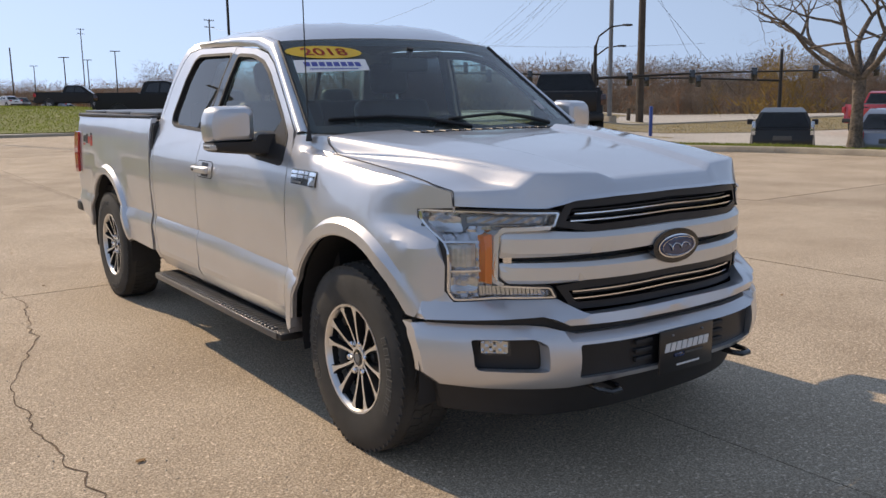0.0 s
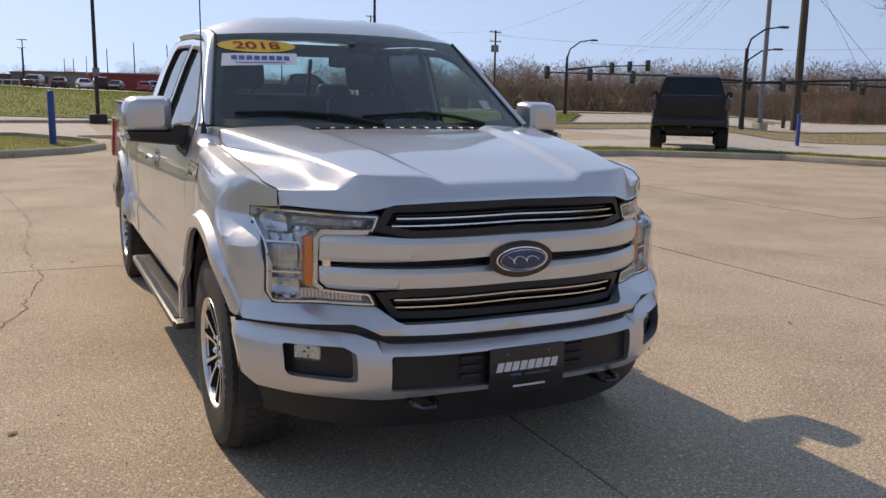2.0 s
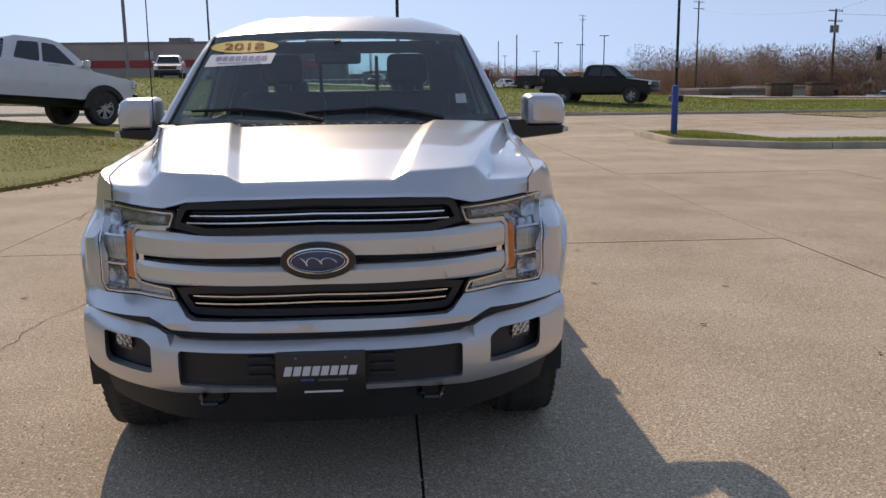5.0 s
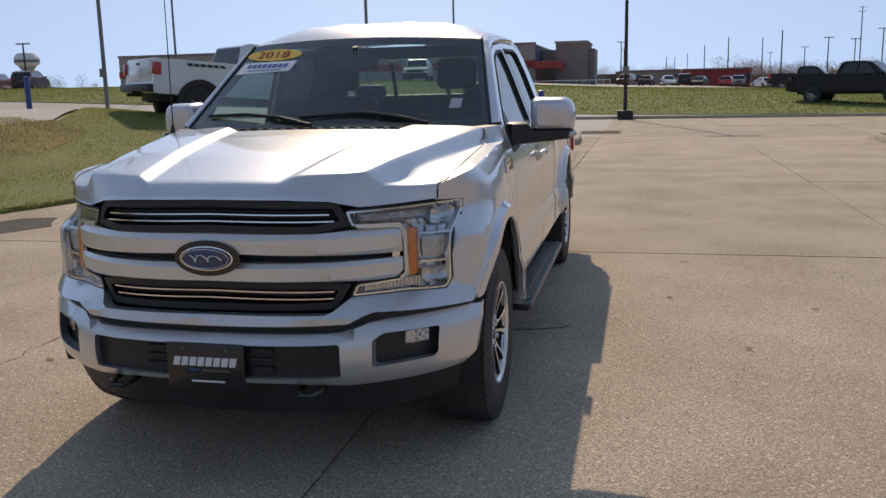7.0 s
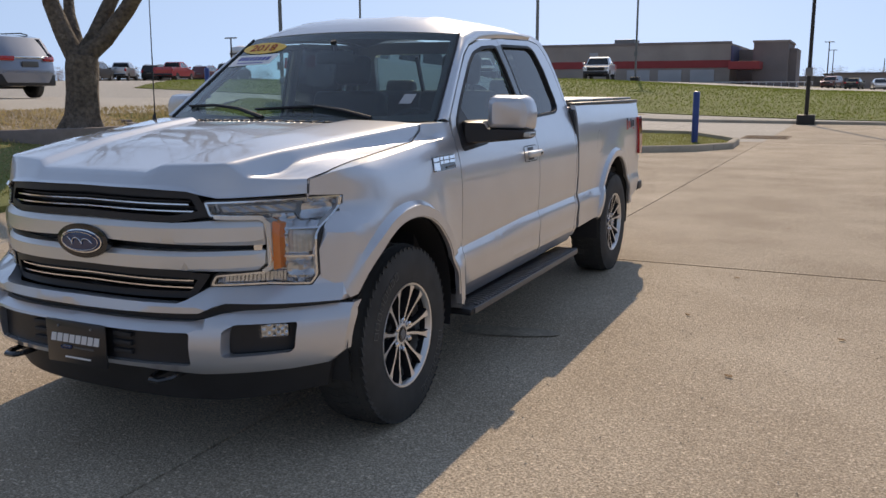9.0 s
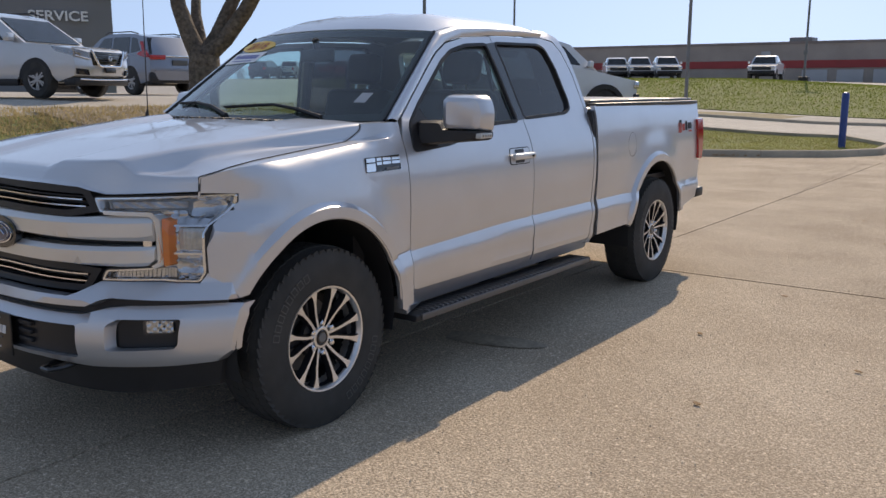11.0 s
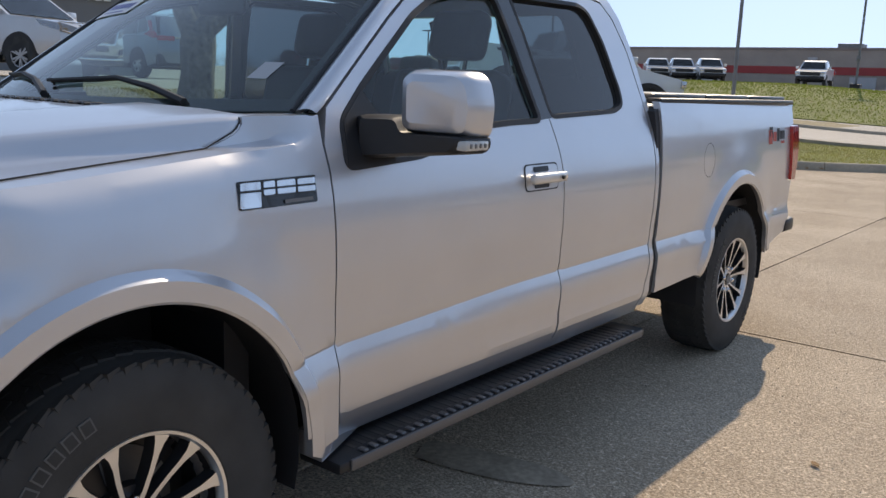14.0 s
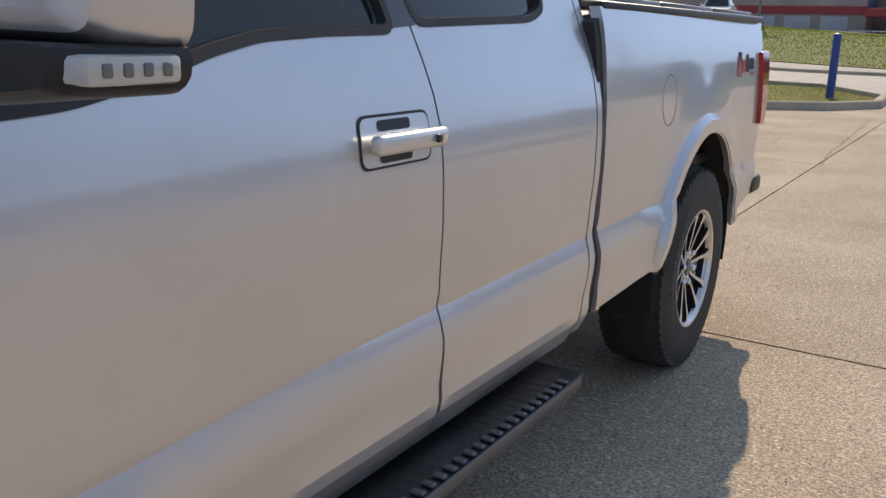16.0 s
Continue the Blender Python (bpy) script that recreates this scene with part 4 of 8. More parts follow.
for k in range(16):
    x0 = 0.560 + k * 0.0117
    both("lower_flute", sheet([(x0, 0.750), (x0 + 0.0095, 0.750), (x0 + 0.0125, 0.775 + 0.0008 * k), (x0 + 0.003, 0.775 + 0.0008 * k)], on_lamp(0.026), 0.02, depth=(0, 0.012, 0), front=(0, -1, 0), edge=0.002), REFLECTOR)
both("side_marker", sheet(rounded([(0.712, 0.792), (0.737, 0.800), (0.735, 0.972), (0.710, 0.982)], 0.005), on_lamp(0.008), 0.02, depth=(0, 0.04, 0), front=(0, -1, 0)), AMBER, "amber side marker lens")

part("grille_backing", sheet(twin([(0, 1.125), (0.46, 1.108), (0.505, 1.09), (0.535, 1.005), (0.70, 0.995), (0.70, 0.80), (0.53, 0.785), (0.48, 0.69), (0, 0.69)]), on_grille(0.07), 0.06, depth=(0, 0.02, 0), front=(0, -1, 0)), TRIM, truck)
upper_mesh = twin([(0, 1.116), (0.465, 1.102), (0.490, 1.090), (0.532, 1.010), (0.40, 0.985), (0, 0.995)])
lower_mesh = twin([(0, 0.81), (0.40, 0.803), (0.525, 0.786), (0.476, 0.706), (0.455, 0.695), (0, 0.695)])
for name, poly in (("upper_grille", upper_mesh), ("lower_grille", lower_mesh)):
    g = part(name, sheet(poly, on_grille(0.004), 0.04, [inset(poly, 0.026)], depth=(0, 0.06, 0), front=(0, -1, 0)), BLACK_PLASTIC, truck)
    zs = (1.060, 1.034) if name == "upper_grille" else (0.768, 0.741)
    for k, z in enumerate(zs):
        half = 0.462 if name == "lower_grille" else 0.455 + 0.016 * k
        strip = [(0, z + 0.003), (half, z - 0.005), (half, z - 0.010), (0, z - 0.002)]
        part("chrome_strip", sheet(twin(strip), on_grille(0.012), 0.04, depth=(0, 0.02, 0), front=(0, -1, 0), edge=0.002), CHROME, g)
    for k in range(6):
        z = (1.09 - k * 0.018) if name == "upper_grille" else (0.795 - k * 0.018)
        half = 0.45
        strip = [(0, z), (half, z - 0.008), (half, z - 0.012), (0, z - 0.004)]
        part("grille_slat", sheet(twin(strip), on_grille(0.03), 0.08, depth=(0, 0.03, 0), front=(0, -1, 0), edge=0.002), BLACK_PLASTIC, g)


def bar_place(zt, zb):
    """A bar with a bevelled upper facet."""
    def f(x, z):
        t = (z - zb) / (zt - zb)
        return Vector((x, grille_y(x) - 0.012 + 0.022 * max(0, t - 0.72) / 0.28 + 0.008 * max(0, 0.12 - t) / 0.12, z))
    return f


BAR_FOLDS = lambda zt, zb: [[(x * 0.03, zb + f * (zt - zb)) for x in range(-22, 23)] for f in (0.12, 0.72)]
upper_bar = rounded(twin([(0, 0.995), (0.40, 0.984), (0.46, 0.986), (0.60, 0.996), (0.676, 0.994), (0.692, 0.97), (0.694, 0.892), (0.40, 0.905), (0, 0.918)]), 0.008)
lower_bar = rounded(twin([(0, 0.877), (0.694, 0.873), (0.694, 0.82), (0.672, 0.797), (0.60, 0.795), (0.45, 0.803), (0.41, 0.807), (0, 0.811)]), 0.008)
part("grille_bar", sheet(upper_bar, bar_place(0.99, 0.90), 0.022, depth=BACK, front=(0, -1, 0), creases=BAR_FOLDS(0.99, 0.90)), GRILLE_SILVER, truck, "satin silver grille bar", angle=14)
part("grille_bar", sheet(lower_bar, bar_place(0.88, 0.80), 0.022, depth=BACK, front=(0, -1, 0), creases=BAR_FOLDS(0.88, 0.80)), GRILLE_SILVER, truck, "satin silver grille bar", angle=14)
both("grille_bar_tip", sheet(rounded([(0.660, 0.874), (0.682, 0.873), (0.684, 0.894), (0.660, 0.895)], 0.003), on_grille(0.0), 0.02, depth=BACK, front=(0, -1, 0)), CHROME)
both("grille_surround", sheet(rounded([(0.690, 0.785), (0.712, 0.80), (0.708, 0.975), (0.688, 1.004), (0.545, 1.012), (0.55, 0.998), (0.68, 0.99), (0.696, 0.97), (0.698, 0.81), (0.68, 0.795)], 0.004), on_grille(-0.004), 0.02, depth=(0, 0.05, 0), front=(0, -1, 0), edge=0.002), GRILLE_SILVER)


def oval(rx, rz, y, dome, material, name, parent, label=""):
    poly = [(rx * math.cos(math.tau * i / 40), 0.898 + rz * math.sin(math.tau * i / 40)) for i in range(40)]
    bm = sheet(poly, lambda x, z: Vector((x, y - dome * (1 - (x / rx) ** 2 - ((z - 0.898) / rz) ** 2), z)), 0.012, depth=(0, 0.03, 0), front=(0, -1, 0))
    return part(name, bm, material, parent, label)


badge = oval(0.133, 0.068, -0.902, 0.004, GLOSS_BLACK, "front_badge", truck, "blue oval badge in a black surround")
for rx, rz, y, material, name in ((0.108, 0.047, -0.908, CHROME, "badge_ring"), (0.102, 0.042, -0.910, BLUE_OVAL, "badge_field")):
    oval(rx, rz, y, 0.005, material, name, badge)
ring = [(0.094 * math.cos(math.tau * i / 40), -0.9155, 0.898 + 0.036 * math.sin(math.tau * i / 40)) for i in range(41)]
part("badge_line", tube(ring, 0.0013, 5), CHROME, badge)
# flowing bright stroke across the oval, no lettering
stroke = [(-0.064 + 0.128 * t + 0.010 * math.sin(math.tau * 2.5 * t), 0.897 + (0.016 - 0.008 * t) * math.sin(math.tau * (2.5 * t + 0.3)) + 0.004 * t) for t in (i / 60 for i in range(61))]
part("badge_stroke", tube([(x, -0.9175 + 0.005 * (x / 0.1) ** 2, z) for x, z in stroke], [0.0014 + 0.0016 * abs(math.sin(i * 0.26)) for i in range(61)], 6), CHROME, badge)

# body-colour lip under grille and headlights
lip = twin([(0, 0.692), (0.452, 0.690), (0.478, 0.70), (0.525, 0.738), (0.845, 0.733), (0.866, 0.772), (0.90, 0.765), (0.93, 0.735), (0.945, 0.69), (0.94, 0.672), (0.62, 0.690), (0.585, 0.68), (0.535, 0.655), (0, 0.650)])


def on_lip(x, z):
    t = smooth01((0.745 - z) / 0.07)
    return Vector((x, front_y(x, z) * (1 - t) + min(front_y(x, z), bumper_y(x) + 0.004) * t - 0.002, z))


part("front_lip", sheet(lip, on_lip, 0.028, depth=(0, 0.06, -0.005), front=(0, -1, 0)), SILVER, truck)
# dark backing sheet that puts the slot's shade between lip and bumper
part("bumper_gap", sheet(twin([(0, 0.66), (0.53, 0.665), (0.60, 0.70), (0.92, 0.69), (0.92, 0.63), (0, 0.59)]), lambda x, z: Vector((x, bumper_y(x) + 0.05, z)), 0.06, front=(0, -1, 0)), TRIM, truck)


# bumper
def bumper_place(x, z):
    t = (z - 0.42) / 0.21
    bulge = 0.02 * math.sin(math.pi * min(1, max(0, t))) - 0.0
    roll = 0.05 * smooth01((z - 0.585) / 0.05) ** 2 if abs(x) < 0.53 else 0.05 * smooth01((z - 0.612) / 0.05) ** 2
    under = 0.03 * smooth01((0.45 - z) / 0.05)
    return Vector((x, bumper_y(x) - bulge + roll + under, z))


bumper = twin([(0, 0.618), (0.50, 0.618), (0.53, 0.626), (0.60, 0.648), (0.66, 0.654), (0.92, 0.655), (0.962, 0.650), (0.966, 0.60), (0.950, 0.47), (0.905, 0.428), (0.80, 0.418), (0.53, 0.412), (0.40, 0.424), (0.31, 0.434), (0, 0.432)])
fog_hole = rounded([(0.834, 0.607), (0.655, 0.611), (0.617, 0.588), (0.615, 0.492), (0.63, 0.487), (0.818, 0.492), (0.83, 0.51)], 0.012)
low_hole = rounded(twin([(0, 0.583), (0.500, 0.583), (0.508, 0.575), (0.508, 0.462), (0.50, 0.455), (0, 0.455)]), 0.006)
part("front_bumper", sheet(bumper, bumper_place, 0.026, [fog_hole, [(-x, z) for x, z in fog_hole], low_hole], depth=(0, 0.05, 0), front=(0, -1, 0)), SILVER, truck)
both("fog_lamp_bezel", sheet(inset(fog_hole, -0.01), lambda x, z: Vector((x, bumper_y(x) + 0.047, z)), 0.03, depth=(0, 0.02, 0), front=(0, -1, 0)), BLACK_PLASTIC)
both("fog_lamp", sheet(rounded([(0.715, 0.548), (0.79, 0.548), (0.79, 0.595), (0.715, 0.595)], 0.006), lambda x, z: Vector((x, bumper_y(x) + 0.034 + 0.012 * (1 - ((x - 0.7525) / 0.04) ** 2) + 0.0030 * math.sin((x - 0.715) * 250) * math.sin((z - 0.548) * 210), z)), 0.004, depth=(0, 0.02, 0), front=(0, -1, 0)), REFLECTOR, "bright fog lamp", angle=20)
for ob in both("fog_lens", sheet(rounded([(0.712, 0.545), (0.793, 0.545), (0.793, 0.598), (0.712, 0.598)], 0.006), lambda x, z: Vector((x, bumper_y(x) + 0.026, z)), 0.02, front=(0, -1, 0)), LENS_CLEAR):
    ob.visible_shadow = False
part("bumper_insert", sheet(inset(low_hole, -0.008), lambda x, z: Vector((x, bumper_y(x) + 0.014, z)), 0.05, depth=(0, 0.02, 0), front=(0, -1, 0)), BLACK_PLASTIC, truck)
for s in (-1, 1):
    for k in range(3):
        z = 0.48 + k * 0.034
        part("bumper_vent", box(s * 0.215 - 0.045, s * 0.215 + 0.045, -0.945, -0.925, z, z + 0.018, 0.004), TRIM, truck)
plate = part("dealer_plate", box(-0.158, 0.158, -0.972, -0.962, 0.412, 0.588, 0.005), PLATE_BLACK, truck, "black dealer plate with white print")
for i in range(8):
    x = -0.128 + i * 0.0325
    bmp = box(x, x + 0.026, -0.9745, -0.971, 0.500, 0.534)
    for v in bmp.verts:
        v.co.x += 0.25 * (v.co.z - 0.517)
    part("print_bar", bmp, WHITE, plate, smooth=False)
part("print_bar", box(-0.078, -0.02, -0.9745, -0.971, 0.474, 0.490, 0.006), BLUE_OVAL, plate)
part("print_bar", box(-0.012, 0.095, -0.9745, -0.971, 0.479, 0.487), LETTER_GREY, plate, smooth=False)
part("print_bar", box(-0.060, 0.075, -0.9745, -0.971, 0.437, 0.444), WHITE, plate, smooth=False)
for x in (-0.087, 0.087):
    part("screw", add_lathe(bmesh.new(), [(-0.978, 0.0), (-0.977, 0.004), (-0.971, 0.006)], 12, "y", (x, 0, 0.564)), STEEL, plate)
part("air_dam", sheet(twin([(0, 0.43), (0.53, 0.425), (0.90, 0.44), (0.86, 0.31), (0.55, 0.275), (0, 0.27)]), lambda x, z: Vector((x, bumper_y(x) + 0.06 + 0.45 * (0.43 - z), z)), 0.06, depth=(0, 0.03, 0), front=(0, -1, 0)), TRIM, truck)
for s in (-1, 1):
    hook = [(s * 0.35, -0.82, 0.41), (s * 0.35, -0.93, 0.405), (s * 0.37, -0.965, 0.403), (s * 0.41, -0.965, 0.403), (s * 0.43, -0.93, 0.405), (s * 0.43, -0.82, 0.41)]
    part("tow_hook", tube(hook, 0.012, 8), GLOSS_BLACK, truck)

# wheel wells, underbody, interior shell
for cy, cz in (FRONT_ARCH, REAR_ARCH):
    bm = bmesh.new()
    pts = arc(cy, cz, 0.49, -15, 195, 24)
    a = [bm.verts.new((0.955, y, z)) for y, z in pts]
    b = [bm.verts.new((0.50, y, z)) for y, z in pts]
    for i in range(len(pts) - 1):
        bm.faces.new((a[i], b[i], b[i + 1], a[i + 1]))
    bm.faces.new(b)
    both("wheel_well", bm, TRIM)
    lipm = bmesh.new()
    pts = arc(cy, cz, 0.482, 4, 149 if cy < 1 else 174, 40)
    add_tube(lipm, [(side_x(y, z) - 0.012, y, z) for y, z in pts], 0.010, 6)
    both("arch_lip", lipm, SILVER)
part("underbody", box(-0.62, 0.62, -0.70, 4.55, 0.33, 0.44, 0.03), TRIM, truck)
part("cab_floor", box(-0.90, 0.90, 0.50, 2.60, 0.42, 0.52, 0.0), TRIM, truck)
part("firewall", box(-0.82, 0.82, 0.34, 0.42, 0.5, 1.275, 0.0), TRIM, truck)
rear_open = rounded([(-0.60, 1.36), (0.60, 1.36), (0.54, 1.72), (-0.54, 1.72)], 0.05)
cab_back = [(-0.86, 0.50), (0.86, 0.50), (0.88, 1.30), (0.80, 1.55), (0.70, 1.77), (0.5, 1.80), (-0.5, 1.80), (-0.70, 1.77), (-0.80, 1.55), (-0.88, 1.30)]


def back_y(x, z):
    return 2.60 - 0.42 * max(0, z - 1.32)


part("cab_back", sheet(cab_back, lambda x, z: Vector((x, back_y(x, z), z)), 0.08, [rear_open], depth=(0, -0.05, 0), front=(0, 1, 0)), SILVER, truck)
rw = part("rear_window", sheet(rear_open, lambda x, z: Vector((x, back_y(x, z) - 0.02, z)), 0.1, front=(0, 1, 0)), SIDE_GLASS, truck)
rw.visible_shadow = False
for x in (-0.2, 0.2):
    part("rear_window_rail", box(x - 0.012, x + 0.012, -0.01, 0.01, 0, 0.37, m=Matrix.Translation((0, 2.55, 1.36)) @ Matrix.Rotation(radians(23), 4, "X")), TRIM, truck)
part("headliner", sheet([(-0.62, 1.15), (0.62, 1.15), (0.62, 2.38), (-0.62, 2.38)], lambda x, y: Vector((x, y, roof_z(x, y) - 0.045)), 0.1, front=(0, 0, -1)), mat("headliner_cloth", (0.32, 0.32, 0.31), 0.95, noise=(20, 0.08)), truck)
both("door_lining", sheet([(0.62, 0.50), (2.58, 0.50), (2.58, 1.28), (0.62, 1.18)], lambda y, z: Vector((side_x(y, z) - 0.07, y, z)), 0.12, front=(-1, 0, 0)), SEAT)
dash = [(0.46, 1.10), (0.46, 1.265), (0.55, 1.285), (0.80, 1.285), (0.93, 1.25), (0.96, 1.15), (0.93, 0.85), (0.80, 0.75), (0.46, 0.75)]
bm = bmesh.new()
for x in (-0.82, 0.82):
    bm.faces.new([bm.verts.new((x, y, z)) for y, z in dash])
bm.verts.ensure_lookup_table()
n = len(dash)
for i in range(n):
    bm.faces.new((bm.verts[i], bm.verts[(i + 1) % n], bm.verts[n + (i + 1) % n], bm.verts[n + i]))
bmesh.ops.bevel(bm, geom=bm.edges[:], offset=0.012, segments=2, affect="EDGES")
bmesh.ops.recalc_face_normals(bm, faces=bm.faces[:])
part("dashboard", bm, SEAT, truck)
wheel_m = Matrix.Translation((0.40, 1.10, 1.19)) @ Matrix.Rotation(radians(62), 4, "X")
bm = bmesh.new()
add_tube(bm, [(0.19 * math.cos(math.tau * i / 28), 0.19 * math.sin(math.tau * i / 28), 0) for i in range(29)], 0.016, 8, False)
add_box(bm, -0.07, 0.07, -0.06, 0.05, -0.02, 0.03, 0.02)
add_box(bm, -0.18, 0.18, -0.02, 0.02, -0.01, 0.01, 0.006)
bmesh.ops.transform(bm, matrix=wheel_m, verts=bm.verts)
part("steering_wheel", bm, SEAT, truck)
seat_cloth = SEAT


def seat(x, y, w, name):
    s = part(name, box(x - w / 2, x + w / 2, y - 0.25, y + 0.28, 0.72, 0.90, 0.06, seg=3), seat_cloth, truck)
    lean = Matrix.Translation((x, y + 0.24, 0.84)) @ Matrix.Rotation(radians(-14), 4, "X")
    part("backrest", box(-w / 2, w / 2, -0.07, 0.08, 0, 0.64, 0.055, lean, 3), seat_cloth, s)
    return s, lean


for x in (-0.40, 0.40):
    s, lean = seat(x, 1.42, 0.54, "front_seat")
    part("headrest", box(-0.13, 0.13, -0.06, 0.05, 0.68, 0.88, 0.045, lean, 3), seat_cloth, s)
    for dx in (-0.05, 0.05):
        part("headrest_post", box(dx - 0.006, dx + 0.006, -0.006, 0.006, 0.6, 0.72, 0, lean), CHROME, s)
s, lean = seat(0, 2.18, 1.36, "rear_bench")
for x in (-0.42, 0.42):
    part("headrest", box(x - 0.12, x + 0.12, -0.05, 0.05, 0.60, 0.72, 0.04, lean, 3), seat_cloth, s)
part("rearview_mirror", box(-0.125, 0.125, 0.965, 1.0, 1.615, 1.69, 0.018, seg=3), TRIM, truck)
part("mirror_stem", tube([(0, 0.99, 1.68), (0, 0.965, 1.745)], 0.018, 8), TRIM, truck)

# wipers
for pts in ([(-0.72, 0, 1.385), (-0.46, 0, 1.392), (-0.25, 0, 1.375), (-0.05, 0, 1.335)], [(-0.14, 0, 1.375), (0.20, 0, 1.392), (0.38, 0, 1.370), (0.54, 0, 1.335)]):
    pts = [(x, wind_y(x, z) - 0.028, z) for x, y, z in pts]
    part("wiper", tube(pts, [0.006, 0.008, 0.010, 0.012], 6), TRIM, truck)
    part("wiper_blade", tube([(x, y + 0.012, z - 0.004) for x, y, z in pts], 0.005, 5), RUBBER, truck)

# door mirrors
def mirror(side):
    m = part("door_mirror", bmesh.new(), SILVER, truck)
    shell = bmesh.new()
    # (x, z) outline of the head at its widest, tapering to the front
    ring = rounded([(1.003, 1.268), (1.232, 1.264), (1.240, 1.36), (1.222, 1.418), (1.19, 1.440), (1.03, 1.444), (1.003, 1.425)], 0.03, 4)
    cx, cz = 1.12, 1.352
    rows_ = []
    for t, k in ((0.0, 1.0), (0.35, 1.0), (0.7, 0.95), (0.9, 0.84), (1.0, 0.62)):
        rows_.append([shell.verts.new((cx + (x - cx) * k, 0.895 - 0.13 * t + 0.07 * (x - cx) * t - 0.04 * t * max(0, (x - 1.1)) * -3, cz + (z - cz) * k)) for x, z in ring])
    for a, b in zip(rows_, rows_[1:]):
        for i in range(len(ring)):
            shell.faces.new((a[i], a[(i + 1) % len(ring)], b[(i + 1) % len(ring)], b[i]))
    shell.faces.new(rows_[-1])
    shell.faces.new(rows_[0][::-1])
    bmesh.ops.recalc_face_normals(shell, faces=shell.faces[:])
    low = bmesh.new()
    ring2 = rounded([(0.88, 1.190), (0.97, 1.198), (1.215, 1.224), (1.235, 1.240), (1.235, 1.270), (1.005, 1.272), (0.985, 1.315), (0.88, 1.315)], 0.015, 2)
    rows_ = []
    for t, k in ((0.0, 1.0), (0.6, 0.99), (0.9, 0.93), (1.0, 0.8)):
        rows_.append([low.verts.new((1.07 + (x - 1.07) * k, 0.89 - 0.125 * t - 0.05 * (1 - smooth01((x - 0.9) / 0.1)), 1.265 + (z - 1.265) * k)) for x, z in ring2])
    for a, b in zip(rows_, rows_[1:]):
        for i in range(len(ring2)):
            low.faces.new((a[i], a[(i + 1) % len(ring2)], b[(i + 1) % len(ring2)], b[i]))
    low.faces.new(rows_[-1])
    low.faces.new(rows_[0][::-1])
    bmesh.ops.recalc_face_normals(low, faces=low.faces[:])
    lens = box(1.165, 1.243, 0.772, 0.872, 1.236, 1.262, 0.006)
    glass = sheet(inset(rounded([(1.003, 1.268), (1.232, 1.264), (1.240, 1.36), (1.222, 1.418), (1.19, 1.440), (1.03, 1.444), (1.003, 1.425)], 0.03, 4), 0.018), lambda x, z: Vector((x, 0.899, z)), 0.08, front=(0, 1, 0))
    items = [("mirror_cap", shell, SILVER), ("mirror_arm", low, BLACK_PLASTIC), ("turn_signal", lens, LENS_SOLID), ("mirror_glass", glass, CHROME)]
    for k in range(4):
        items.append(("signal_diode", box(1.240, 1.2455, 0.786 + 0.021 * k, 0.796 + 0.021 * k, 1.243, 1.255, 0.002), STEEL))
    for name, b, material in items:
        bmesh.ops.translate(b, vec=(0.0, 0.012, 0.004) if side > 0 else (-0.045, 0.10, 0.008), verts=b.verts)
        if side < 0:
            b2 = mirrored(b)
            b.free()
            b = b2
        part(name, b, material, m)


LENS_SOLID = mat("signal_lens", (0.55, 0.55, 0.52), 0.15, coat=1.0)
mirror(1)
mirror(-1)

# handles, badges, fuel door, antenna, steps
both("handle_recess", sheet(rounded([(1.525, 1.052), (1.738, 1.052), (1.738, 1.138), (1.525, 1.138)], 0.02), lambda y, z: Vector((side_x(y, z) + 0.003, y, z)), 0.02, depth=(-0.02, 0, 0), front=(1, 0, 0), edge=0.002), SILVER)
both("handle_outline", sheet(rounded([(1.520, 1.047), (1.743, 1.047), (1.743, 1.143), (1.520, 1.143)], 0.022), lambda y, z: Vector((side_x(y, z) + 0.0015, y, z)), 0.03, [rounded([(1.525, 1.052), (1.738, 1.052), (1.738, 1.138), (1.525, 1.138)], 0.02)], front=(1, 0, 0)), TRIM)
for z0, z1 in ((1.057, 1.076), (1.113, 1.133)):
    both("handle_cup", sheet(rounded([(1.575, z0), (1.675, z0), (1.675, z1), (1.575, z1)], 0.008), lambda y, z: Vector((side_x(y, z) + 0.0045, y, z)), 0.02, front=(1, 0, 0)), DARK_ALLOY)
hb = box(0.975, 1.002, 1.528, 1.752, 1.076, 1.112, 0.010, seg=3)
for v in hb.verts:
    v.co.x += 0.012 * math.sin(math.pi * (v.co.y - 1.528) / 0.224) - 0.008
both("door_handle", hb, GRILLE_SILVER, "silver door handle")
both("handle_button", box(0.984, 1.003, 1.700, 1.716, 1.086, 1.102, 0.004), GLOSS_BLACK)
both("lock_cylinder", add_lathe(bmesh.new(), [(0.996, 0.0), (0.996, 0.006), (0.99, 0.008), (0.97, 0.008)], 12, "x", (0, 1.735, 1.094)), CHROME)
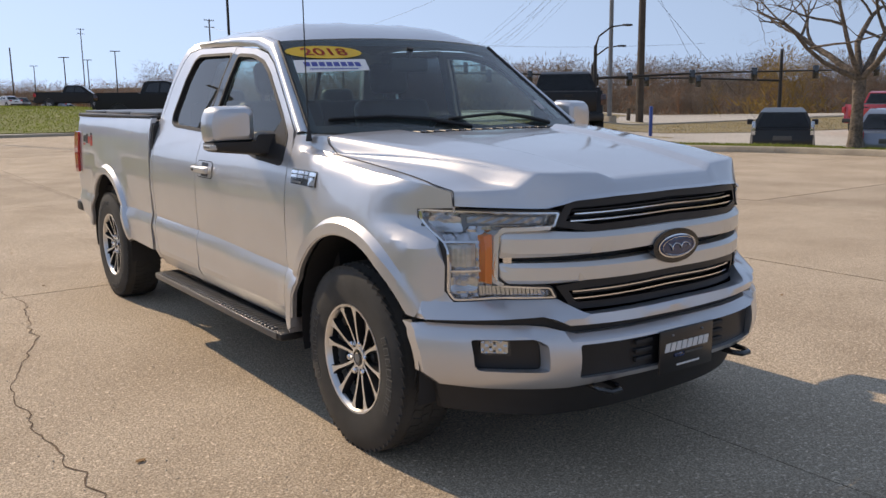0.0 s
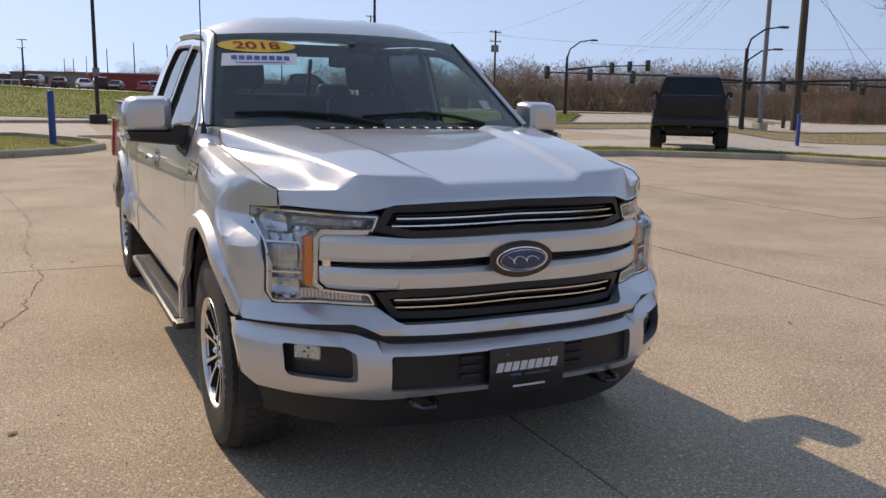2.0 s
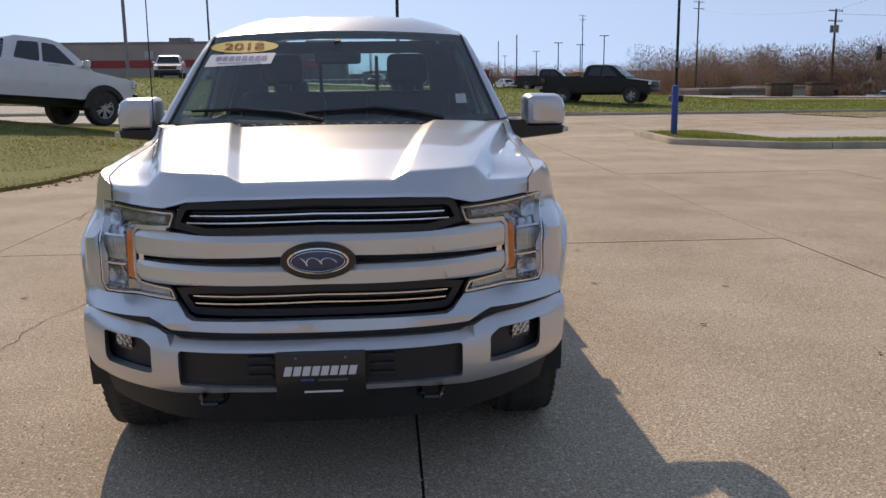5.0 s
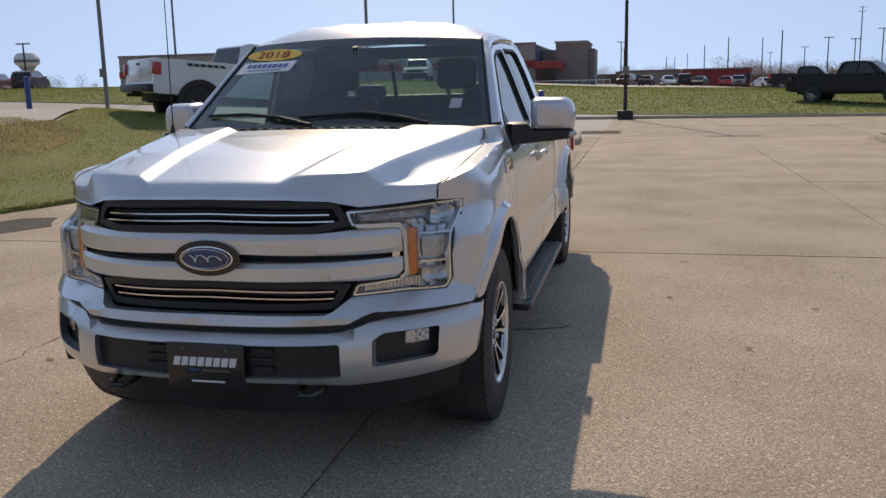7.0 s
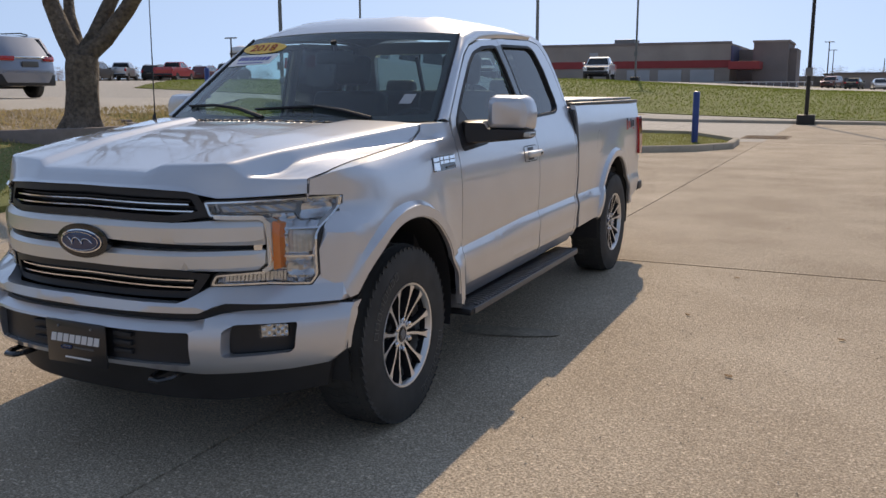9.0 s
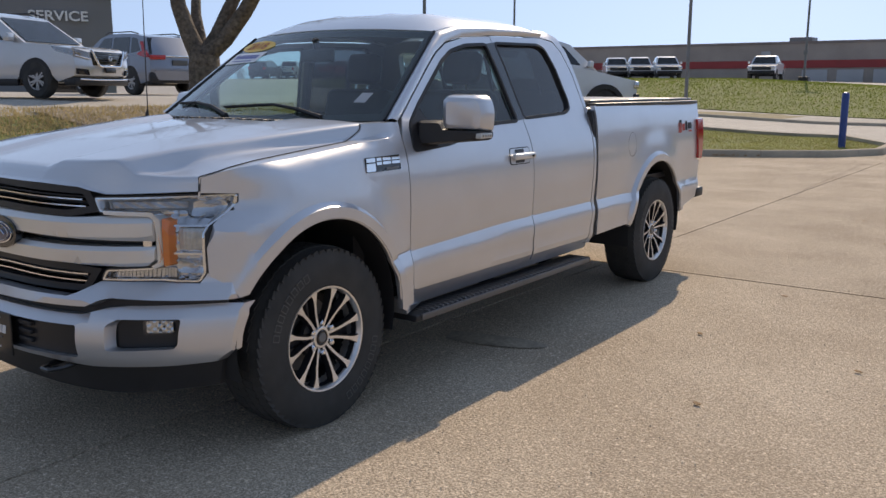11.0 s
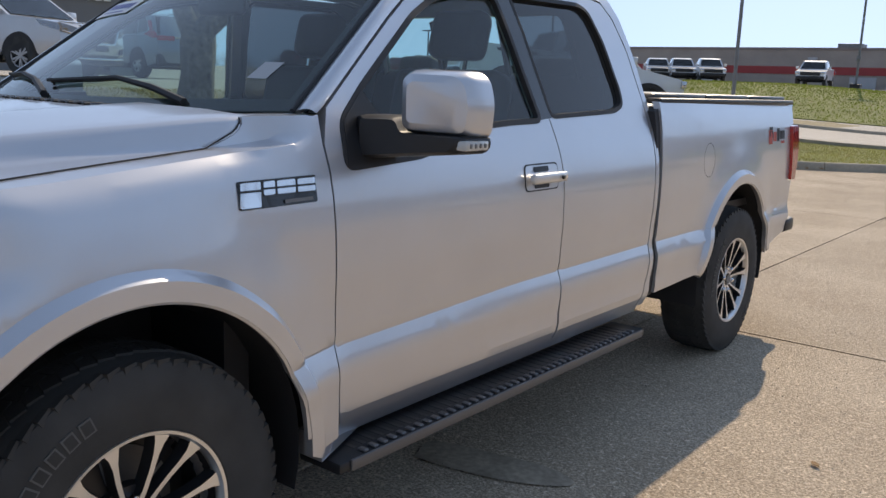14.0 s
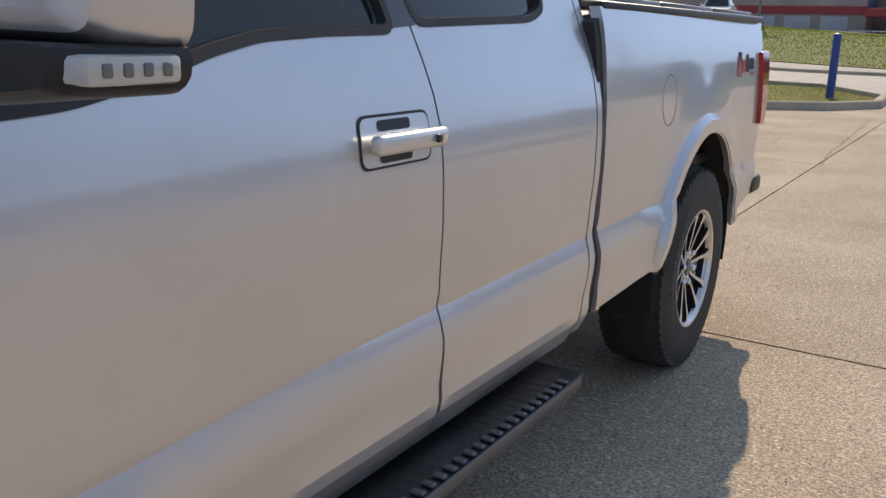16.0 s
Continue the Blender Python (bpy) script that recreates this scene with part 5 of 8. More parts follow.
for s in (1, -1):
    b = sheet(rounded([(0.285, 1.098), (0.538, 1.100), (0.54, 1.168), (0.285, 1.166)], 0.006), lambda y, z: Vector((s * (side_x(y, z) + 0.003), y, z)), 0.03, depth=(-0.01 * s, 0, 0), front=(s, 0, 0), edge=0.002)
    nb = part("fender_badge", b, GLOSS_BLACK, truck, "chrome and black model badge")
    # slanted bright blocks with dark slots
    for a, b_, za, slots in ((0.288, 0.350, 1.103, ((0.0, 1.0, 0.60, 0.70),)), (0.360, 0.396, 1.130, ((0.0, 1.0, 0.40, 0.56),)), (0.404, 0.464, 1.130, ((0.0, 1.0, 0.40, 0.56),)), (0.472, 0.532, 1.130, ((0.0, 1.0, 0.40, 0.56),))):
        def lay(h):
            return lambda y, z: Vector((s * (side_x(y, z) + h), y + 0.10 * (z - 1.135) * s, z))
        fig = part("badge_figure", sheet(rounded([(a, za), (b_, za), (b_, 1.163), (a, 1.162)], 0.004), lay(0.0075), 0.02, (), depth=(-0.006 * s, 0, 0), front=(s, 0, 0), edge=0.0015), CHROME, nb)
        w, h_ = b_ - a, 1.163 - za
        for u0, u1, v0, v1 in slots:
            part("figure_slot", sheet([(a + u0 * w, za + v0 * h_), (a + u1 * w, za + v0 * h_), (a + u1 * w, za + v1 * h_), (a + u0 * w, za + v1 * h_)], lay(0.0088), 0.03, front=(s, 0, 0)), GLOSS_BLACK, fig)
    b = sheet([(0.425, 1.1055), (0.520, 1.1065), (0.520, 1.1155), (0.425, 1.1145)], lambda y, z: Vector((s * (side_x(y, z) + 0.0070), y, z)), 0.04, front=(s, 0, 0))
    part("badge_bar", b, STEEL, nb)
    for y0, y1, z0, z1, mt in ((4.13, 4.20, 1.125, 1.205, RED_PRINT), (4.145, 4.205, 1.165, 1.225, TRIM), (4.215, 4.275, 1.14, 1.195, RED_PRINT), (4.285, 4.33, 1.14, 1.215, TRIM), (4.34, 4.43, 1.150, 1.20, TRIM), (4.36, 4.43, 1.125, 1.140, RED_PRINT)):
        b = sheet([(y0, z0), (y1, z0), (y1, z1), (y0, z1)], lambda y, z: Vector((s * (side_x(y, z) + 0.0015), y, z)), 0.04, front=(s, 0, 0))
        part("bed_decal", b, mt, truck)
fuel = [(3.20 + 0.075 * math.cos(math.tau * i / 30), 1.08 + 0.085 * math.sin(math.tau * i / 30)) for i in range(30)]
part("fuel_door", sheet(fuel, lambda y, z: Vector((side_x(y, z) + 0.0008, y, z)), 0.03, [inset(fuel, 0.003)], front=(1, 0, 0)), DARK_ALLOY, truck)
part("antenna", tube([(-0.885, 0.47, 1.29), (-0.885, 0.47, 1.325), (-0.885, 0.475, 1.35), (-0.883, 0.485, 2.15)], [0.016, 0.010, 0.0035, 0.0022], 8), TRIM, truck)
fin = box(-0.245, -0.175, 1.42, 1.56, 1.862, 1.90, 0.015, seg=3)
part("roof_aerial", fin, GLOSS_BLACK, truck)
DARK_STEEL_EDGE = mat("board_edge_grey", (0.16, 0.16, 0.165), 0.4, 0.6)
for s in (-1, 1):
    st = part("running_board", box(s * 0.945 - 0.082, s * 0.945 + 0.082, 0.56, 2.44, 0.352, 0.388, 0.010), BLACK_PLASTIC, truck, "ribbed black running board with a grey edge")
    part("board_edge", box(s * 1.030 - 0.005, s * 1.030 + 0.005, 0.60, 2.40, 0.356, 0.390, 0.004), DARK_STEEL_EDGE, st, "grey metal edge")
    for k in range(42):
        y = 0.66 + k * 0.0405
        part("tread_rib", box(s * 0.935 - 0.055, s * 0.935 + 0.045, y, y + 0.017, 0.3868, 0.3892, 0.001, seg=1), BLACK_PLASTIC, st)
        part("grip_tooth", box(s * 1.008 - 0.014, s * 1.008 + 0.016, y, y + 0.019, 0.387, 0.397, 0.003, seg=1), DARK_STEEL_EDGE, st)
    for y in (0.75, 1.45, 2.15):
        part("board_bracket", box(min(s * 0.6, s * 0.95), max(s * 0.6, s * 0.95), y, y + 0.08, 0.36, 0.385, 0.0), TRIM, st)


# stickers on the windshield
def on_glass(x, z, lift=0.006):
    return Vector((x, wind_y(x, z) - lift, z))


ell = [(-0.508 + 0.192 * math.cos(math.tau * i / 40), 1.715 + 0.034 * math.sin(math.tau * i / 40)) for i in range(40)]
yr = part("year_sticker", sheet(ell, lambda x, z: on_glass(x, z, 0.006), 0.03, front=(0, -1, 0.3)), YELLOW, truck, "yellow oval year sticker")
num = letters("2018", 0.085, 0.0004, 0.0015)
for v in num.verts:
    p = on_glass(-0.508 + v.co.x * 1.35, 1.715 + v.co.z * 0.62, 0.008)
    v.co = p
part("year_number", num, RED_PRINT, yr, smooth=False)
strip = [(-0.712, 1.606), (-0.345, 1.619), (-0.325, 1.678), (-0.688, 1.672)]
ds = part("dealer_sticker", sheet(strip, lambda x, z: on_glass(x, z, 0.006), 0.05, front=(0, -1, 0.3)), WHITE, truck, "white strip sticker with blue print")
for i in range(8):
    x = -0.655 + i * 0.036
    part("print_bar", sheet([(x, 1.640), (x + 0.028, 1.640), (x + 0.034, 1.662), (x + 0.006, 1.662)], lambda u, v: on_glass(u, v, 0.008), 0.03, front=(0, -1, 0.3)), STICKER_BLUE, ds)
part("print_bar", sheet([(-0.64, 1.623), (-0.40, 1.625), (-0.40, 1.630), (-0.64, 1.628)], lambda u, v: on_glass(u, v, 0.008), 0.03, front=(0, -1, 0.3)), STICKER_BLUE, ds)
part("inspection_sticker", sheet([(0.615, 1.405), (0.672, 1.405), (0.672, 1.452), (0.615, 1.452)], lambda x, z: on_glass(x, z, 0.004), 0.03, front=(0, -1, 0.3)), mat("paper", (0.5, 0.5, 0.5), 0.8), truck)


# wheels
def build_wheel():
    """A wheel about the x axis, its outer face towards +x, the centre at the origin."""
    w = empty_thing("wheel", Matrix.Identity(4), "", "")
    prof = [(-0.128, 0.232), (-0.135, 0.30), (-0.132, 0.355), (-0.118, 0.388), (-0.09, 0.400), (-0.03, 0.404), (0.03, 0.404), (0.09, 0.400), (0.118, 0.388), (0.132, 0.355), (0.136, 0.30), (0.128, 0.240), (0.118, 0.228)]
    ty = part("tyre", add_lathe(bmesh.new(), prof, 72), RUBBER, w)
    tread = bmesh.new()
    for k in range(60):
        a = math.tau * k / 60
        for row, (x0, x1) in enumerate(((-0.122, -0.078), (-0.070, -0.026), (-0.018, 0.018), (0.026, 0.070), (0.078, 0.122))):
            m = Matrix.Rotation(a + (0.05 if row % 2 else 0), 4, "X") @ Matrix.Rotation(0.25 * (-1) ** row, 4, "Z")
            drop = 0.0115 if row in (0, 4) else 0.0
            add_box(tread, x0, x1, -0.0185, 0.0185, 0.385 - drop, 0.4066 - drop, 0, m)
    part("tread", tread, RUBBER, ty, smooth=False)
    for k in range(2):
        for i in range(8):
            a = math.pi * k + radians(-28 + 7.6 * i) + 0.9
            m = Matrix.Rotation(a, 4, "X")
            pb = part("sidewall_print", add_box(bmesh.new(), 0.1300, 0.1368, -0.0155, 0.0155, 0.298, 0.334, 0, m), LETTER_GREY, ty, smooth=False)
            part("print_core", add_box(bmesh.new(), 0.1345, 0.1376, -0.0115, 0.0115, 0.302, 0.330, 0, m), RUBBER, w, smooth=False)
    rim = part("rim", add_lathe(bmesh.new(), [(-0.11, 0.225), (-0.09, 0.205), (0.06, 0.212), (0.105, 0.222), (0.118, 0.230), (0.122, 0.236), (0.128, 0.234), (0.126, 0.226), (0.112, 0.219)], 72), MACHINED, w)
    part("barrel", add_lathe(bmesh.new(), [(0.10, 0.218), (-0.02, 0.205), (-0.03, 0.05), (-0.03, 0.0)], 48), DARK_ALLOY, rim)
    part("brake_disc", add_lathe(bmesh.new(), [(-0.01, 0.07), (-0.01, 0.165), (-0.02, 0.165)], 40), STEEL, rim)
    for k in range(6):
        base = math.tau * (k + 0.5) / 6
        for d in (-1, 1):
            # twin spoke, splayed from the hub to the rim
            sp = bmesh.new()
            stations = []
            for r, half, x, off in ((0.042, 0.0075, 0.088, 0.011), (0.085, 0.0062, 0.095, 0.0165), (0.13, 0.0065, 0.102, 0.027), (0.170, 0.0078, 0.109, 0.0395), (0.198, 0.0135, 0.114, 0.0485), (0.228, 0.0265, 0.117, 0.057)):
                stations.append((r, half, x, off * d))
            rows_ = []
            for r, half, x, off in stations:
                row = []
                for u, dx in ((-half - 0.004, -0.035), (-half, 0.0), (half, 0.0), (half + 0.004, -0.035)):
                    p = Matrix.Rotation(base, 4, "X") @ Vector((x + dx, off + u, r))
                    row.append(sp.verts.new(p))
                rows_.append(row)
            for a, b in zip(rows_, rows_[1:]):
                for i in range(3):
                    f = sp.faces.new((a[i], a[i + 1], b[i + 1], b[i]))
                    f.material_index = 0 if i == 1 else 1
            bmesh.ops.recalc_face_normals(sp, faces=sp.faces[:])
            part("spoke", sp, [MACHINED, DARK_ALLOY], rim, angle=20)
        web = bmesh.new()
        pts = []
        for r, off in ((0.06, 0.008), (0.12, 0.016), (0.205, 0.040), (0.205, -0.040), (0.12, -0.016), (0.06, -0.008)):
            pts.append(web.verts.new(Matrix.Rotation(base, 4, "X") @ Vector((0.055, off, r))))
        web.faces.new(pts)
        part("spoke_web", web, DARK_ALLOY, rim, smooth=False)
        m = Matrix.Rotation(math.tau * k / 6, 4, "X")
        nut = add_lathe(bmesh.new(), [(0.065, 0.0135), (0.102, 0.0125), (0.107, 0.008), (0.107, 0.0)], 8)
        bmesh.ops.transform(nut, matrix=m @ Matrix.Translation((0, 0, 0.0675)), verts=nut.verts)
        part("lug_nut", nut, CHROME, rim)
    part("hub", add_lathe(bmesh.new(), [(0.05, 0.100), (0.070, 0.094), (0.074, 0.050), (0.088, 0.046), (0.092, 0.040)], 40), DARK_ALLOY, rim)
    part("hub_ring", add_lathe(bmesh.new(), [(0.080, 0.052), (0.0935, 0.048), (0.095, 0.044), (0.0945, 0.036)], 40), MACHINED, rim)
    part("hub_cap", add_lathe(bmesh.new(), [(0.090, 0.036), (0.098, 0.033), (0.099, 0.029), (0.097, 0.026), (0.097, 0.0)], 32), GLOSS_BLACK, rim)
    part("hub_cap_badge", add_lathe(bmesh.new(), [(0.098, 0.022), (0.1005, 0.020), (0.1005, 0.0)], 24), STEEL, rim)
    return w


wheel = build_wheel()
wheel.parent = truck
wheel.matrix_world = truck.matrix_world @ pose(0.838, 0, 0.396)
for x, y, rz, spin in ((0.838, 3.68, 0, 17), (-0.838, 0, 180, 40), (-0.838, 3.68, 180, -25)):
    w2 = copy_thing(wheel, pose(x, y, 0.396, 0, 0, rz) @ Matrix.Rotation(radians(spin), 4, "X"))
    w2.parent = truck
wheel.matrix_basis = pose(0.838, 0, 0.396)


# ---- lawns, kerbs and grass ----
lawn_w = ground_sheet(WEST, 1.0, TURF, "lawn", "patchy green and brown lawn beside the car lot", "lawn", lift=0.05, depth=(0, 0, -0.2))
lawn_e = ground_sheet(EAST, 0.8, TURF, "lawn", "narrow grass strip behind the kerb", "lawn", lift=0.10, depth=(0, 0, -0.2))
lawn_n = ground_sheet(NORTH, 2.5, TURF, "lawn", "green grass bank beyond the lane", "lawn", lift=0.05, depth=(0, 0, -0.2))
ground_sheet(DRIVE, 3.0, LANE, "drive", "pale concrete drive of the west car lot", "car lot", lift=0.02)
ground_sheet(SIDE_ROAD, 3.0, LANE, "side_road", "pale concrete road beyond the grass bank", "road", lift=0.02)
ground_sheet([(18.6, 21.0), (34.1, 20.9), (34.1, 15), (60, 12), (60, 18.4), (36, 22.7), (32.4, 24.8), (28.9, 28.7), (18.5, 28.7)], 2.0, LANE, "lane", "pale concrete lane beside the dry verge", "lane", lift=0.01)
ground_sheet(VERGE, 2.0, DRY, "verge", "dry tan grass verge beside the road", "verge", lift=0.03)
ground_sheet([(-90, 62.2), (-2, 62.2), (20, 50.2), (60, 44.2), (60, 46), (24, 54), (40, 110), (42, 160), (-8, 160), (-12, 120), (-90, 118)], 5, LANE, "far_lot", "pale far car park of the store", "car park", lift=0.03)
ground_sheet([(60.2, 36), (60.2, 44), (25, 64), (10, 120), (14, 150), (22, 150), (34, 70), (75, 45), (200, 15), (200, 5), (75, 33)], 5, LANE, "road", "pale concrete highway", "road", lift=0.04)
ground_sheet([(19.1, -20), (34, -20), (34, 20.9), (9.7, 20.9), (9.7, 16.8), (12.7, 16.4), (16.2, 14.2), (18.0, 10), (19.0, 5)], 1.5, LANE, "lane", "pale concrete lane behind the kerb", "lane", lift=0.01)
ground_sheet([(-11, -12), (-11, 13), (-13.2, 17.3), (-19, 19), (-45, 19.3), (-60, 19.3), (-60, -12)], 2.0, LANE, "display_lot", "pale raised car lot in front of the service building", "car lot", lift=0.02)


def kerb(points, name="kerb", width=0.16, high=0.15, gap=3.0):
    """A concrete kerb in cast lengths, its face to the left of its run."""
    root = None
    pts = [Vector((*p, 0)) for p in points]
    line, acc = [pts[0]], 0
    for a, b in zip(pts, pts[1:]):
        n = max(1, math.ceil((b - a).length / 0.5))
        line += [a + (b - a) * i / n for i in range(1, n + 1)]
    per = int(gap / 0.5)
    for k in range(0, len(line) - 1, per):
        run = line[k:k + per + 1]
        if len(run) < 2:
            continue
        bm = bmesh.new()
        prev = None
        for i, p in enumerate(run):
            j = k + i
            way = (line[min(j + 1, len(line) - 1)] - line[max(j - 1, 0)]).normalized()
            side = Vector((way.y, -way.x, 0))
            q = p + way * (0.006 if i == 0 else -0.006 if i == len(run) - 1 else 0)
            z = terrain(p.x, p.y)
            ring = [bm.verts.new(q + side * s + Vector((0, 0, z + h))) for s, h in ((0, -0.06), (0.012, high - 0.03), (0.045, high), (width, high), (width, -0.06))]
            if prev:
                for a in range(4):
                    bm.faces.new((prev[a], prev[a + 1], ring[a + 1], ring[a]))
            else:
                bm.faces.new(ring)
            prev = ring
        bm.faces.new(prev[::-1])
        bmesh.ops.recalc_face_normals(bm, faces=bm.faces[:])
        if root is None:
            root = solo(name, bm, CONCRETE_KERB, "worn tan concrete kerb along the lot edge", "kerb", kind="structure", angle=50)
        else:
            part("kerb_length", bm, CONCRETE_KERB, root, angle=50)


kerb([(-4.4, 15.45), (-2.0, 16.62), (-0.72, 17.62), (-0.02, 19.0), (-0.12, 21.2), (-1.9, 24.55), (-6, 25.4), (-30, 25.4)][::-1])
kerb([(7.2, 20.4), (7.0, 16.6), (9.0, 14.6), (12.2, 14.2), (14.9, 12.2), (16.2, 9.0), (17.2, 4.0), (17.2, -20)][::-1])
kerb([(60, 33.5), (45, 33.5), (-45, 36)][::-1][::-1], high=0.12, gap=6.0)

def blade_mat(name, color, noise):
    """Thin leaf: half of the light comes through."""
    m = mat(name, color, 0.8, noise=noise)
    nt = m.node_tree
    p = nt.nodes["Principled BSDF"]
    out = nt.nodes["Material Output"]
    tl = nt.nodes.new("ShaderNodeBsdfTranslucent")
    src = p.inputs["Base Color"].links[0].from_socket
    nt.links.new(src, tl.inputs[0])
    mx = nt.nodes.new("ShaderNodeMixShader")
    mx.inputs[0].default_value = 0.5
    nt.links.new(p.outputs[0], mx.inputs[1])
    nt.links.new(tl.outputs[0], mx.inputs[2])
    nt.links.new(mx.outputs[0], out.inputs[0])
    return m


GRASS_DRY = blade_mat("dry_grass_blades", (0.29, 0.29, 0.095), (0.5, 0.3))
GRASS = blade_mat("grass_blades", (0.20, 0.245, 0.05), (0.5, 0.25))
STRAW = blade_mat("straw_blades", (0.46, 0.37, 0.20), (0.7, 0.25))
LEAF = mat("dry_leaf", (0.30, 0.17, 0.07), 0.8, noise=(2, 0.4))


def blades(name, poly, count, high, wide, material, label, lift, seed, weight=None):
    """Many loose blades over a patch of ground, one joined mesh."""
    r = random.Random(seed)
    us, vs = [p[0] for p in poly], [p[1] for p in poly]
    verts, faces = [], []
    tries = 0
    while len(faces) < count and tries < count * 12:
        tries += 1
        x, y = r.uniform(min(us), max(us)), r.uniform(min(vs), max(vs))
        if not inside(poly, x, y) or (weight and r.random() > weight(x, y)):
            continue
        z = terrain(x, y) + lift
        a, h = r.uniform(0, math.tau), high * r.uniform(0.5, 1.4)
        w = wide * r.uniform(0.6, 1.4)
        lean = h * r.uniform(-0.7, 0.7), h * r.uniform(-0.7, 0.7)
        k = len(verts)
        verts += [(x - w * math.cos(a), y - w * math.sin(a), z - 0.01), (x + w * math.cos(a), y + w * math.sin(a), z - 0.01), (x + lean[0], y + lean[1], z + h)]
        faces.append((k, k + 1, k + 2))
    me = bpy.data.meshes.new(name)
    me.from_pydata(verts, [], faces)
    me.materials.append(material)
    return tagged(new(name, me), label, "grass", kind="stuff")


near_w = [(-4.9, 12.6), (-4.3, 15.6), (-2.0, 16.8), (-0.8, 17.8), (-0.2, 19.0), (-0.3, 21.2), (-2.0, 24.4), (-6, 25.2), (-16, 25.2), (-16, 19.2), (-13.0, 17.4), (-10.8, 13), (-10.8, 4), (-6.4, 4), (-6.1, 7.6), (-5.2, 10.2)]
blades("grass", near_w, 90000, 0.030, 0.010, GRASS_DRY, "short patchy green lawn grass", 0.05, 11, lambda x, y: 1 - 0.9 * smooth01((-x - 7.6) / 0.4) * smooth01((10.5 - y) / 1.0))
blades("grass", near_w, 20000, 0.025, 0.012, STRAW, "dry straw-coloured grass in the lawn", 0.05, 12, lambda x, y: 0.12 + 0.88 * smooth01((-x - 7.4) / 0.5) * smooth01((10.8 - y) / 1.5))
blades("grass", EAST[:7] + EAST[8:], 34000, 0.045, 0.012, GRASS, "short grass on the strip behind the kerb", 0.10, 13)
blades("grass", EAST[:7] + EAST[8:], 4000, 0.035, 0.012, STRAW, "dry grass on the strip behind the kerb", 0.10, 14)
bank_near = NORTH
blades("grass", bank_near, 90000, 0.06, 0.03, GRASS, "green grass on the bank", 0.05, 15)
blades("grass", bank_near, 3000, 0.05, 0.03, STRAW, "dry grass on the bank", 0.05, 16)
blades("grass", VERGE, 16000, 0.045, 0.03, STRAW, "dry tan grass on the verge", 0.03, 17)
blades("fallen_leaves", [(-4.2, 12.5), (-3.9, 15.4), (-1.9, 16.4), (-2.2, 17.6), (-7.5, 16.5), (-6.4, 9), (-5.6, 7.5), (-4.7, 9.6)], 1400, 0.02, 0.03, LEAF, "dry brown leaves along the lawn edge", 0.05, 18)


def leaf(x, y, size, turn):
    bm = sheet([(0, -0.5), (0.22, -0.3), (0.28, 0.0), (0.16, 0.3), (0, 0.5), (-0.18, 0.28), (-0.26, 0.0), (-0.2, -0.3)], lambda u, v: Vector((u * size, v * size, 0.006 + 0.35 * size * (abs(u) + v * v))), 0.3, depth=(0, 0, -0.002), front=(0, 0, 1), edge=0.0005)
    solo("dry_leaf", bm, LEAF, "curled dry brown leaf on the concrete", "leaf", group="fallen leaves", m=pose(x, y, terrain(x, y), 0, 0, turn))


rnd = random.Random(21)
for x, y in ((2.2, 1.22), (2.72, 2.19), (1.79, 2.40), (1.66, 8.0), (1.94, 3.71), (-1.75, 0.4), (-2.4, 2.4), (-1.3, 6.2)):
    leaf(x, y, 0.05, rnd.uniform(0, 360))
for _ in range(60):
    x, y = rnd.uniform(-6, 12), rnd.uniform(-2, 20)
    if abs(x) > 1.3 or y > 6:
        leaf(x, y, rnd.uniform(0.02, 0.04), rnd.uniform(0, 360))


GRIT = mat("grit", (0.48, 0.41, 0.32), 0.9, noise=(30, 0.5))


def grit(count, seed):
    """Loose sand grains and chips on the slabs, one joined mesh of small wedges."""
    g = np.random.default_rng(seed)
    x, y = g.uniform(-5.5, 8, count), g.uniform(-3.8, 12, count) * g.uniform(0.3, 1, count)
    r, a = g.uniform(0.0025, 0.0065, count), g.uniform(0, math.tau, count)
    z = np.array([terrain(u, v) for u, v in zip(x, y)]) + 0.002
    rows_ = []
    for k in range(3):
        rows_.append(np.column_stack([x + r * np.cos(a + k * 2.1), y + r * np.sin(a + k * 2.1), z]))
    rows_.append(np.column_stack([x + 0.2 * r, y, z + r * 0.9]))
    v = np.stack(rows_, 1).reshape(-1, 3)
    f = (np.arange(count)[:, None, None] * 4 + np.array([[0, 1, 3], [1, 2, 3], [2, 0, 3]])[None]).reshape(-1, 3)
    me = bpy.data.meshes.new("grit")
    me.from_pydata(v.tolist(), [], f.tolist())
    me.materials.append(GRIT)
    tagged(new("grit", me), "loose pale sand grains and chips on the concrete", "grit", kind="stuff")


grit(8000, 77)


